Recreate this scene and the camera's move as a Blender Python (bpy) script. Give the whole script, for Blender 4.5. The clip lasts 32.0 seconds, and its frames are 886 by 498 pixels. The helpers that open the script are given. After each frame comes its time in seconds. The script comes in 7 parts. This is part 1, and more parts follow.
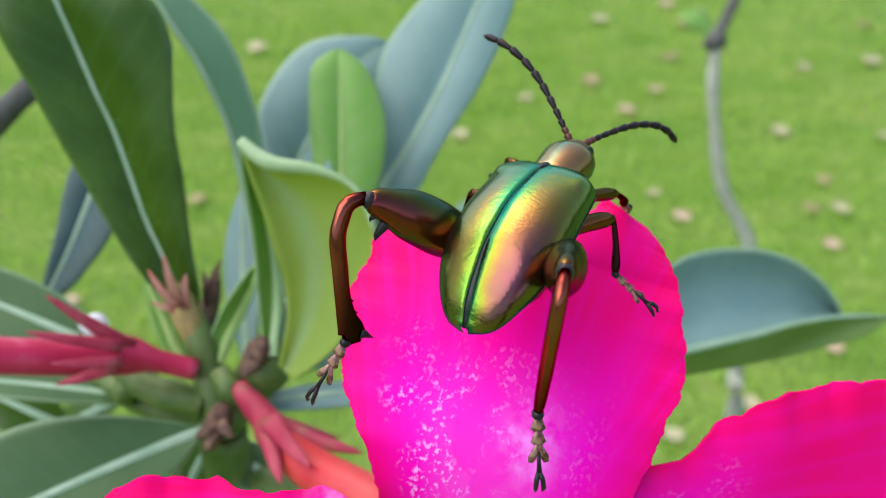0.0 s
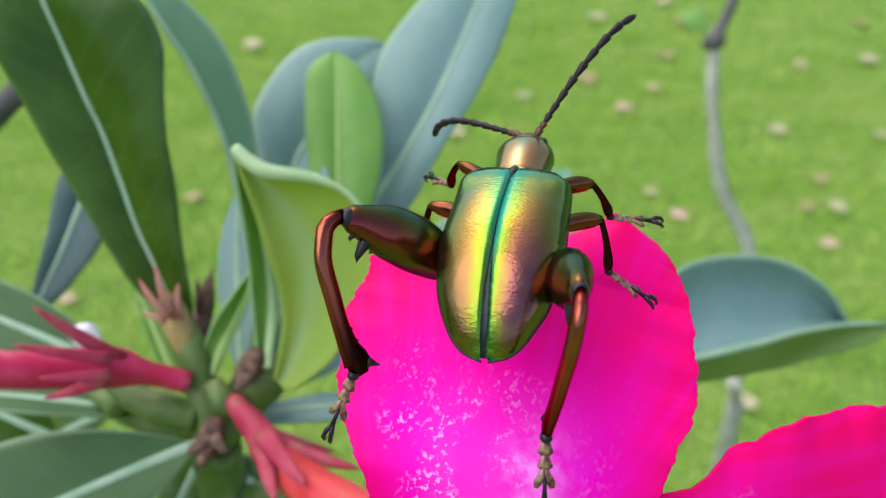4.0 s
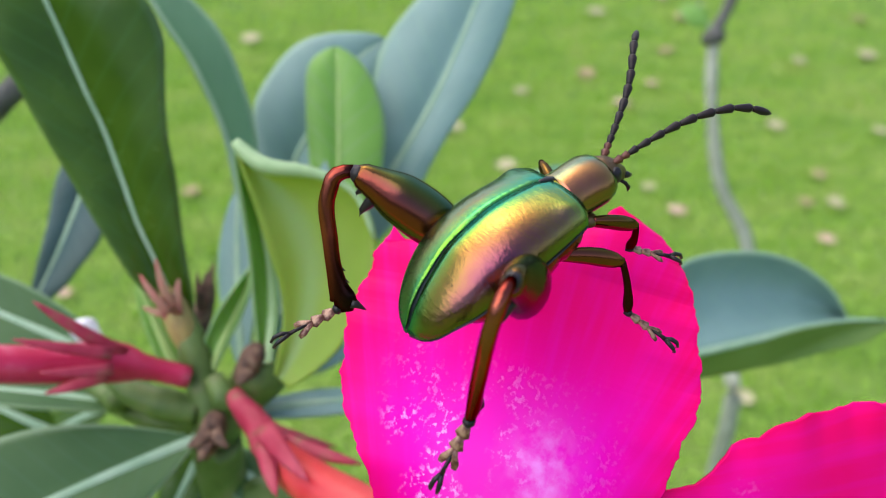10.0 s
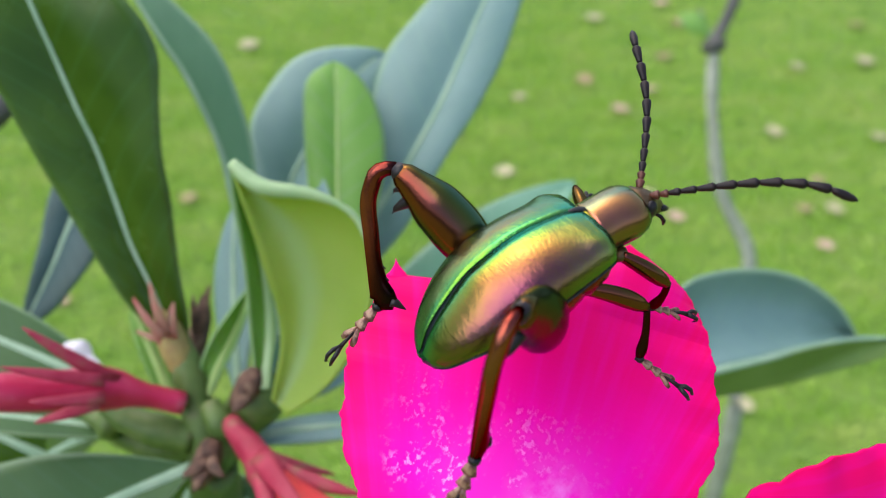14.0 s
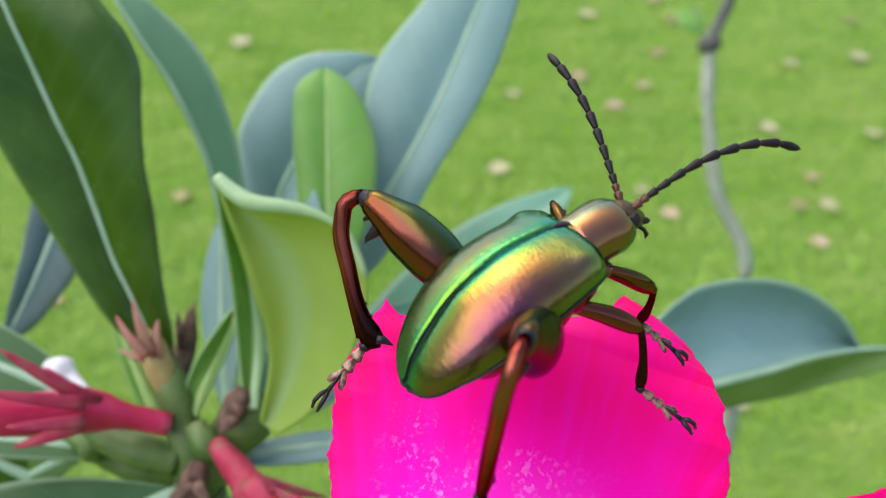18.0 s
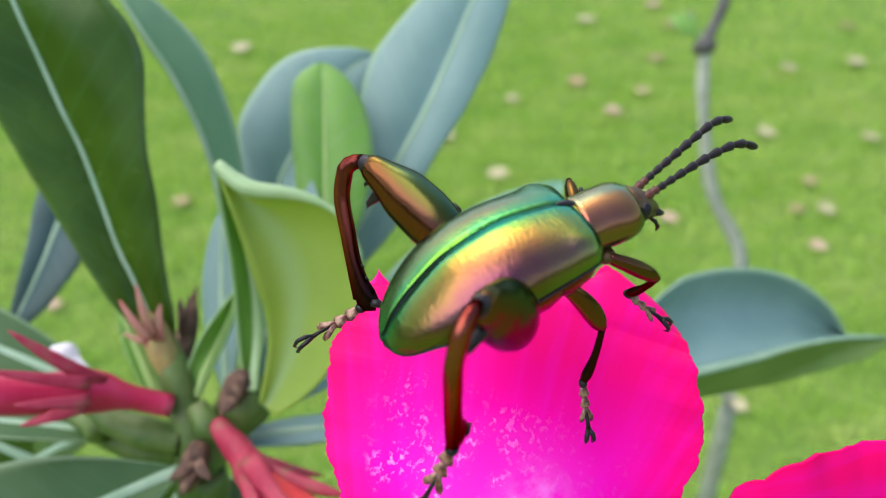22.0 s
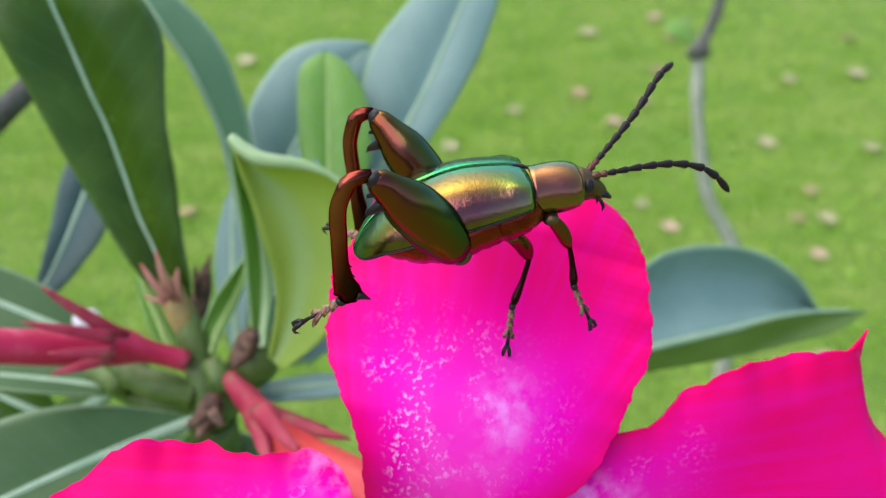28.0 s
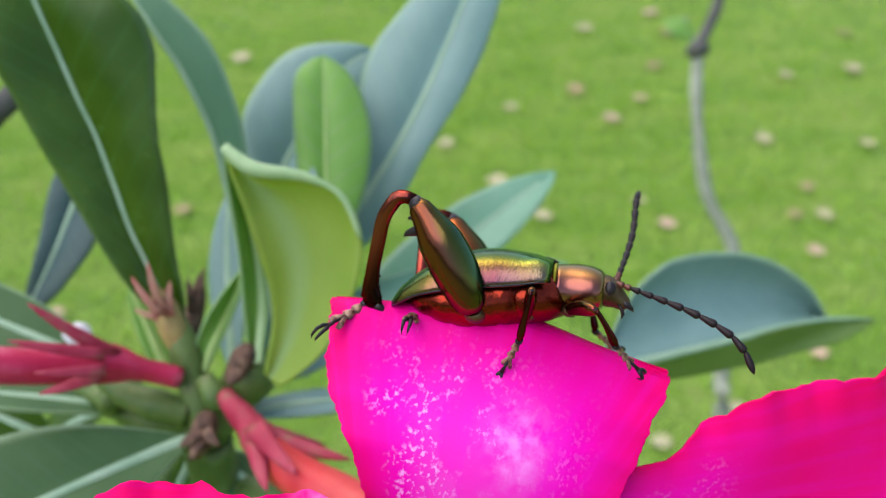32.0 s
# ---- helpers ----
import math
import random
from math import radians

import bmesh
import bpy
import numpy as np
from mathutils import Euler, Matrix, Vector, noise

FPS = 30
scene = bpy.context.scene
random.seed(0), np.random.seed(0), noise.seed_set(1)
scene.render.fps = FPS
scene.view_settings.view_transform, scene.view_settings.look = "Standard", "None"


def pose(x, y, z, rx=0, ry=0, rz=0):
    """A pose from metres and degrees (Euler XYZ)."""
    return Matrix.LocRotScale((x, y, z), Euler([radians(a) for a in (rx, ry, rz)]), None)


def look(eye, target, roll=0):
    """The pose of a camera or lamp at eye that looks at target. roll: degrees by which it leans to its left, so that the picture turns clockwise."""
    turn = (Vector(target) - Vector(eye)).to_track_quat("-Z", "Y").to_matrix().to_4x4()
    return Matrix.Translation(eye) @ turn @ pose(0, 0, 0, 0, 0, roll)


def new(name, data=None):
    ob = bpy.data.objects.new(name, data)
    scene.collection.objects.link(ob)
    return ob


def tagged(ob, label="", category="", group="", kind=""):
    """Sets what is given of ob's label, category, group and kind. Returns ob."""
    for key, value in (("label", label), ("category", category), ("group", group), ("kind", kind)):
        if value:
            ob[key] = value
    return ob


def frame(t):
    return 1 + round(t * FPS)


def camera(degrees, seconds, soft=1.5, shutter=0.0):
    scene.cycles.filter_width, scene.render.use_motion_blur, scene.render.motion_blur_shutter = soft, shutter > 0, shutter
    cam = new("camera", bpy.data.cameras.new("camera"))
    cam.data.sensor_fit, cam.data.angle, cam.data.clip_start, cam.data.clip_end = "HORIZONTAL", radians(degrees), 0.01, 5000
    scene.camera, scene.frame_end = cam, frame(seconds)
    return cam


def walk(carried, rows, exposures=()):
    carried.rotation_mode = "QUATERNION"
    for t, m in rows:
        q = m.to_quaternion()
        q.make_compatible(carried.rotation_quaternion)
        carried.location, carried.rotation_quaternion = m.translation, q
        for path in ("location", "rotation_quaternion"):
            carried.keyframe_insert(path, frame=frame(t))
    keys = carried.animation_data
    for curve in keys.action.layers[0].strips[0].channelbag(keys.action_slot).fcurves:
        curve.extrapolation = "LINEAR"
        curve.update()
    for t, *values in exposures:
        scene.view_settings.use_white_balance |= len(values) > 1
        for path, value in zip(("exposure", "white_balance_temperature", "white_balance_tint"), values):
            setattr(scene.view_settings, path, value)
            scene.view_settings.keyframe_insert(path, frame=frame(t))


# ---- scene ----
cam = camera(53.4, 32.0, soft=1.0)
METRES, EYE, TILT, LEAN, TURN = 0.115, 1.0, -35.0, 0.0, 0.0
ROWS = [
    (0.0, 0.0, 0.0, 0.0, 0.0, 0.0, -0.0),
    (0.5, 0.002, -0.0043, -0.0029, -0.0, -0.0, -0.01),
    (1.0, 0.0049, -0.0094, -0.0061, -0.0, -0.02, 0.02),
    (1.5, 0.0034, -0.012, -0.008, -0.05, 0.01, -0.01),
    (2.0, 0.0027, -0.011, -0.0079, -0.11, 0.05, -0.02),
    (2.5, -0.0008, 0.0047, 0.0016, -0.17, -0.0, -0.03),
    (3.0, -0.0023, 0.0139, 0.0068, -0.22, -0.06, -0.03),
    (3.5, -0.0021, 0.0249, 0.0124, -0.19, -0.09, -0.03),
    (5.5, -0.0207, 0.1096, 0.0642, -0.45, -0.58, -0.12),
    (6.0, -0.0224, 0.1432, 0.0858, -0.38, -0.74, -0.1),
    (6.5, -0.0262, 0.1488, 0.0895, -0.42, -0.84, -0.14),
    (7.0, -0.0272, 0.1463, 0.0866, -0.43, -0.81, -0.14),
    (7.5, -0.0286, 0.1457, 0.0866, -0.53, -0.95, -0.16),
    (8.0, -0.022, 0.1224, 0.0731, -0.44, -1.13, -0.17),
    (8.5, -0.0178, 0.0875, 0.0496, -0.42, -1.0, -0.22),
    (9.0, -0.0154, 0.0657, 0.0377, -0.43, -0.81, -0.2),
    (9.5, -0.0108, 0.0505, 0.0262, -0.36, -0.62, -0.15),
    (10.0, -0.0103, 0.0396, 0.0202, -0.38, -0.49, -0.17),
    (10.5, -0.0114, 0.039, 0.0228, -0.38, -0.41, -0.2),
    (11.0, -0.0088, 0.0257, 0.0142, -0.39, -0.33, -0.17),
    (11.5, -0.0083, 0.0193, 0.0099, -0.44, -0.24, -0.18),
    (12.0, -0.0078, 0.026, 0.0151, -0.44, -0.25, -0.14),
    (12.5, -0.0094, 0.0412, 0.025, -0.49, -0.28, -0.14),
    (13.0, -0.0131, 0.0557, 0.0328, -0.55, -0.36, -0.18),
    (13.5, -0.0149, 0.0638, 0.0388, -0.55, -0.39, -0.16),
    (14.0, -0.0162, 0.0783, 0.0473, -0.5, -0.16, -0.1),
    (14.5, -0.0137, 0.0702, 0.0429, -0.56, -0.06, -0.05),
    (16.5, -0.0147, 0.0873, 0.0495, -0.76, -0.1, 0.02),
    (17.0, -0.0124, 0.087, 0.0489, -0.77, -0.07, 0.07),
    (17.5, -0.0157, 0.1136, 0.0686, -0.83, -0.3, 0.03),
    (18.0, -0.0154, 0.1252, 0.076, -0.88, -0.4, 0.07),
    (18.5, -0.0186, 0.1533, 0.0945, -1.09, -0.61, 0.09),
    (19.0, -0.0168, 0.1571, 0.0953, -1.13, -0.58, 0.13),
    (19.5, -0.0162, 0.1563, 0.096, -1.08, -0.59, 0.1),
    (20.0, -0.0169, 0.1552, 0.0976, -1.09, -0.64, 0.06),
    (20.5, -0.0171, 0.157, 0.0956, -1.0, -0.65, 0.09),
    (21.0, -0.0136, 0.1375, 0.0813, -0.93, -0.5, 0.16),
    (21.5, -0.0103, 0.1153, 0.0661, -0.91, -0.29, 0.2),
    (22.0, -0.0064, 0.0809, 0.0443, -0.9, -0.01, 0.18),
    (22.5, -0.0012, 0.0407, 0.0177, -0.84, 0.25, 0.12),
    (23.0, 0.0053, 0.0012, -0.0077, -0.8, 0.35, 0.12),
    (23.5, 0.0099, -0.0216, -0.0222, -0.76, 0.47, 0.19),
    (24.0, 0.016, -0.0444, -0.0363, -0.64, 0.86, 0.21),
    (24.5, 0.0198, -0.0433, -0.0407, -0.56, 0.94, 0.27),
    (26.5, 0.0169, -0.0787, -0.0548, -0.55, 1.09, 0.15),
    (27.0, 0.0174, -0.0833, -0.0589, -0.58, 1.13, 0.16),
    (27.5, 0.0168, -0.0679, -0.0469, -0.53, 0.98, 0.18),
    (28.0, 0.0113, -0.0496, -0.0354, -0.61, 0.88, 0.25),
    (28.5, 0.0047, -0.0326, -0.0313, -0.65, 0.73, 0.26),
    (29.0, 0.004, -0.0145, -0.0152, -0.7, 0.63, 0.29),
    (29.5, 0.0032, -0.0167, -0.0158, -0.72, 0.67, 0.28),
    (30.0, 0.0022, -0.0272, -0.0238, -0.73, 0.77, 0.31),
    (30.5, 0.0012, -0.0119, -0.0136, -0.78, 0.7, 0.3),
    (31.0, 0.0035, 0.0015, -0.0076, -0.76, 0.59, 0.36),
    (31.5, 0.0051, 0.0004, -0.014, -0.72, 0.64, 0.48),
    (32.0, 0.002, 0.0006, -0.0072, -0.87, 0.62, 0.46),
]
walk(cam, [(t, pose(0, 0, EYE, TILT, LEAN, TURN) @ pose(METRES * x, METRES * y, METRES * z, 90 + pitch, roll, yaw)) for t, x, y, z, yaw, pitch, roll in ROWS],
     exposures=[(0.0, 0.86), (3.0, 0.85), (6.0, 0.93), (8.0, 0.96), (10.0, 0.88), (14.0, 0.84), (17.0, 0.85), (19.0, 0.93), (22.0, 0.93), (24.0, 0.86), (28.0, 0.84), (30.0, 0.82), (32.0, 0.80)])

# ---- the place: the slope axes of the plant are x across, y away from the eye, z up ----
PLANT = pose(0, 0, EYE, TILT, LEAN, TURN)
DOWN = Vector((0.0, math.sin(radians(-TILT)), -math.cos(radians(TILT))))  # straight down, in the plant's axes
cam.data.dof.use_dof = True
cam.data.dof.focus_distance = 0.088
cam.data.dof.aperture_fstop = 28.0

# ---- world and light: bright open shade under a high thin overcast ----
world = bpy.data.worlds.new("sky")
scene.world = world
world.use_nodes = True
wn, wl = world.node_tree.nodes, world.node_tree.links
sky = wn.new("ShaderNodeTexSky")
sky.sky_type = "NISHITA"
sky.sun_disc = False
sky.sun_elevation, sky.sun_rotation = radians(58), radians(-35)
sky.air_density, sky.dust_density = 1.0, 3.0
wn["Background"].inputs["Strength"].default_value = 0.15
wl.new(sky.outputs["Color"], wn["Background"].inputs["Color"])
sun = new("sun", bpy.data.lights.new("sun", "SUN"))
sun.data.energy, sun.data.angle, sun.data.color = 1.3, radians(60), (1.0, 0.96, 0.90)
sun.matrix_world = look((-1.7, -1.2, 3.2), (0, 0.1, 0.9))


# ---- materials ----
def mat(name, stops, scale=300.0, rough=0.5, metal=0.0, bump=0.0, bump_scale=900.0, coat=0.0, thin=0.0, thin_colour=None,
        spec=0.5, speck=None, detail=4.0, rough_var=0.1, stretch=(1, 1, 1), pattern=None, edge=None, iris=None, wrinkle=None):
    m = bpy.data.materials.new(name)
    m.use_nodes = True
    n, l = m.node_tree.nodes, m.node_tree.links
    p = n["Principled BSDF"]
    tc = n.new("ShaderNodeTexCoord")
    mp = n.new("ShaderNodeMapping")
    mp.inputs["Scale"].default_value = stretch
    l.new(tc.outputs["Object"], mp.inputs["Vector"])
    noise_a = n.new("ShaderNodeTexNoise")
    noise_a.inputs["Scale"].default_value, noise_a.inputs["Detail"].default_value = scale, detail
    l.new(mp.outputs["Vector"], noise_a.inputs["Vector"])
    ramp = n.new("ShaderNodeValToRGB")
    while len(ramp.color_ramp.elements) < len(stops):
        ramp.color_ramp.elements.new(0.5)
    for e, (at, c) in zip(ramp.color_ramp.elements, stops):
        e.position, e.color = at, (*c, 1)
    l.new(noise_a.outputs["Fac"], ramp.inputs["Fac"])
    colour = ramp.outputs["Color"]
    if pattern:
        colour = pattern(n, l, tc, colour)
    if speck:
        s_scale, cut, s_colour = speck[:3]
        sp = n.new("ShaderNodeTexNoise")
        sp.inputs["Scale"].default_value, sp.inputs["Detail"].default_value = s_scale, 2.0
        l.new(tc.outputs["Object"], sp.inputs["Vector"])
        cr = n.new("ShaderNodeMapRange")
        cr.inputs["From Min"].default_value, cr.inputs["From Max"].default_value = cut, cut + 0.06
        l.new(sp.outputs["Fac"], cr.inputs["Value"])
        mx = n.new("ShaderNodeMix")
        mx.data_type = "RGBA"
        l.new(cr.outputs["Result"], mx.inputs["Factor"])
        l.new(colour, mx.inputs["A"])
        mx.inputs["B"].default_value = (*s_colour, 1)
        colour = mx.outputs["Result"]
    l.new(colour, p.inputs["Base Color"])
    rr = n.new("ShaderNodeMapRange")
    rr.inputs["To Min"].default_value, rr.inputs["To Max"].default_value = max(0.02, rough - rough_var), rough + rough_var
    l.new(noise_a.outputs["Fac"], rr.inputs["Value"])
    l.new(rr.outputs["Result"], p.inputs["Roughness"])
    p.inputs["Metallic"].default_value = metal
    p.inputs["Specular IOR Level"].default_value = spec
    if edge:
        p.inputs["Specular Tint"].default_value = (*edge, 1)
    p.inputs["Coat Weight"].default_value = coat
    p.inputs["Coat Roughness"].default_value = 0.15
    if bump:
        b = n.new("ShaderNodeBump")
        b.inputs["Strength"].default_value, b.inputs["Distance"].default_value = bump, 0.0002
        nb = n.new("ShaderNodeTexNoise")
        nb.inputs["Scale"].default_value, nb.inputs["Detail"].default_value = bump_scale, 3.0
        l.new(mp.outputs["Vector"], nb.inputs["Vector"])
        height = nb.outputs["Fac"]
        if wrinkle:
            # broad crosswise wrinkles and shallow pits over the fine grain
            w_scale, w_depth, w_stretch = wrinkle
            wm = n.new("ShaderNodeMapping")
            wm.inputs["Scale"].default_value = w_stretch
            l.new(tc.outputs["Object"], wm.inputs["Vector"])
            wr = n.new("ShaderNodeTexNoise")
            wr.inputs["Scale"].default_value, wr.inputs["Detail"].default_value, wr.inputs["Distortion"].default_value = w_scale, 2.5, 0.6
            l.new(wm.outputs["Vector"], wr.inputs["Vector"])
            ad = n.new("ShaderNodeMath")
            ad.operation, ad.inputs[1].default_value = "MULTIPLY_ADD", w_depth
            l.new(wr.outputs["Fac"], ad.inputs[0])
            l.new(height, ad.inputs[2])
            height = ad.outputs[0]
        l.new(height, b.inputs["Height"])
        l.new(b.outputs["Normal"], p.inputs["Normal"])
    if iris:
        # a clear interference layer over dark horn: its thickness varies across the shell, so its hue shifts with place and angle
        axis, reach, layers, share = iris
        q = n.new("ShaderNodeBsdfPrincipled")
        q.inputs["Base Color"].default_value = (0.012, 0.008, 0.006, 1)
        q.inputs["IOR"].default_value = 3.2
        q.inputs["Thin Film IOR"].default_value = 1.6
        l.new(rr.outputs["Result"], q.inputs["Roughness"])
        if bump:
            l.new(b.outputs["Normal"], q.inputs["Normal"])
        sx = n.new("ShaderNodeSeparateXYZ")
        l.new(tc.outputs["Object"], sx.inputs[0])
        value = sx.outputs[axis]
        if axis == "Y":
            ab = n.new("ShaderNodeMath")
            ab.operation = "ABSOLUTE"
            l.new(value, ab.inputs[0])
            value = ab.outputs[0]
        mr = n.new("ShaderNodeMapRange")
        mr.inputs["From Min"].default_value, mr.inputs["From Max"].default_value = reach
        l.new(value, mr.inputs["Value"])
        cv = n.new("ShaderNodeValToRGB")
        while len(cv.color_ramp.elements) < len(layers):
            cv.color_ramp.elements.new(0.5)
        for e, (at, nm) in zip(cv.color_ramp.elements, layers):
            e.position, e.color = at, (nm / 1000, nm / 1000, nm / 1000, 1)
        l.new(mr.outputs["Result"], cv.inputs["Fac"])
        cloud = n.new("ShaderNodeTexNoise")
        cloud.inputs["Scale"].default_value, cloud.inputs["Detail"].default_value = 330.0, 3.0
        l.new(tc.outputs["Object"], cloud.inputs["Vector"])
        th = n.new("ShaderNodeMath")
        th.operation, th.inputs[1].default_value, th.inputs[2].default_value = "MULTIPLY_ADD", 24.0, -12.0
        l.new(cloud.outputs["Fac"], th.inputs[0])
        ts = n.new("ShaderNodeMath")
        ts.operation, ts.inputs[1].default_value = "MULTIPLY_ADD", 1000.0
        l.new(cv.outputs["Color"], ts.inputs[0])
        l.new(th.outputs[0], ts.inputs[2])
        l.new(ts.outputs[0], q.inputs["Thin Film Thickness"])
        mi = n.new("ShaderNodeMixShader")
        mi.inputs["Fac"].default_value = share
        l.new(p.outputs["BSDF"], mi.inputs[1])
        l.new(q.outputs["BSDF"], mi.inputs[2])
        l.new(mi.outputs["Shader"], n["Material Output"].inputs["Surface"])
    if thin:
        tr = n.new("ShaderNodeBsdfTranslucent")
        if thin_colour:
            tr.inputs["Color"].default_value = (*thin_colour, 1)
        else:
            l.new(colour, tr.inputs["Color"])
        ms = n.new("ShaderNodeMixShader")
        ms.inputs["Fac"].default_value = thin
        l.new(p.outputs["BSDF"], ms.inputs[1])
        l.new(tr.outputs["BSDF"], ms.inputs[2])
        l.new(ms.outputs["Shader"], n["Material Output"].inputs["Surface"])
    return m


def veins(tint, count=16.0, strength=0.35, rim_share=0.6):
    """Side veins of a leaf: soft slanting lines from the midrib, laid along the leaf's own map."""
    def add(n, l, tc, colour):
        sep = n.new("ShaderNodeSeparateXYZ")
        l.new(tc.outputs["UV"], sep.inputs[0])
        ab = n.new("ShaderNodeMath")
        ab.operation = "ABSOLUTE"
        l.new(sep.outputs["Y"], ab.inputs[0])
        mu = n.new("ShaderNodeMath")
        mu.operation, mu.inputs[1].default_value = "MULTIPLY", -0.13
        l.new(ab.outputs[0], mu.inputs[0])
        ad = n.new("ShaderNodeMath")
        ad.operation = "ADD"
        l.new(sep.outputs["X"], ad.inputs[0])
        l.new(mu.outputs[0], ad.inputs[1])
        sc = n.new("ShaderNodeMath")
        sc.operation, sc.inputs[1].default_value = "MULTIPLY", count * 6.283
        l.new(ad.outputs[0], sc.inputs[0])
        si = n.new("ShaderNodeMath")
        si.operation = "SINE"
        l.new(sc.outputs[0], si.inputs[0])
        mr = n.new("ShaderNodeMapRange")
        mr.inputs["From Min"].default_value, mr.inputs["From Max"].default_value = 0.72, 1.0
        mr.inputs["To Max"].default_value = strength
        l.new(si.outputs[0], mr.inputs["Value"])
        mx = n.new("ShaderNodeMix")
        mx.data_type = "RGBA"
        l.new(mr.outputs["Result"], mx.inputs["Factor"])
        l.new(colour, mx.inputs["A"])
        mx.inputs["B"].default_value = (*tint, 1)
        edge = n.new("ShaderNodeMapRange")
        edge.inputs["From Min"].default_value, edge.inputs["From Max"].default_value = 0.90, 0.97
        edge.inputs["To Max"].default_value = rim_share
        l.new(ab.outputs[0], edge.inputs["Value"])
        rim = n.new("ShaderNodeMix")
        rim.data_type = "RGBA"
        l.new(edge.outputs["Result"], rim.inputs["Factor"])
        l.new(mx.outputs["Result"], rim.inputs["A"])
        rim.inputs["B"].default_value = (0.34, 0.50, 0.30, 1)
        return rim.outputs["Result"]
    return add


def soft_band(tint, at, width):
    """A pale blurred band along a leaf, at a given distance across it."""
    def add(n, l, tc, colour):
        sep = n.new("ShaderNodeSeparateXYZ")
        l.new(tc.outputs["UV"], sep.inputs[0])
        off = n.new("ShaderNodeMath")
        off.operation, off.inputs[1].default_value = "SUBTRACT", at
        l.new(sep.outputs["Y"], off.inputs[0])
        ab = n.new("ShaderNodeMath")
        ab.operation = "ABSOLUTE"
        l.new(off.outputs[0], ab.inputs[0])
        mr = n.new("ShaderNodeMapRange")
        mr.interpolation_type = "SMOOTHSTEP"
        mr.inputs["From Min"].default_value, mr.inputs["From Max"].default_value = width, 0.0
        l.new(ab.outputs[0], mr.inputs["Value"])
        mx = n.new("ShaderNodeMix")
        mx.data_type = "RGBA"
        l.new(mr.outputs["Result"], mx.inputs["Factor"])
        l.new(colour, mx.inputs["A"])
        mx.inputs["B"].default_value = (*tint, 1)
        return mx.outputs["Result"]
    return add


def shell(stops, reach):
    """Iridescent shell: the hue changes across it, from its right rim over the seam to its left rim."""
    def add(n, l, tc, colour):
        sep = n.new("ShaderNodeSeparateXYZ")
        l.new(tc.outputs["Object"], sep.inputs[0])
        mr = n.new("ShaderNodeMapRange")
        mr.inputs["From Min"].default_value, mr.inputs["From Max"].default_value = -reach, reach
        l.new(sep.outputs["Y"], mr.inputs["Value"])
        ramp = n.new("ShaderNodeValToRGB")
        while len(ramp.color_ramp.elements) < len(stops):
            ramp.color_ramp.elements.new(0.5)
        for e, (at, c) in zip(ramp.color_ramp.elements, stops):
            e.position, e.color = at, (*c, 1)
        l.new(mr.outputs["Result"], ramp.inputs["Fac"])
        mx = n.new("ShaderNodeMix")
        mx.data_type, mx.blend_type = "RGBA", "MULTIPLY"
        mx.inputs["Factor"].default_value = 1.0
        l.new(ramp.outputs["Color"], mx.inputs["A"])
        l.new(colour, mx.inputs["B"])
        return mx.outputs["Result"]
    return add


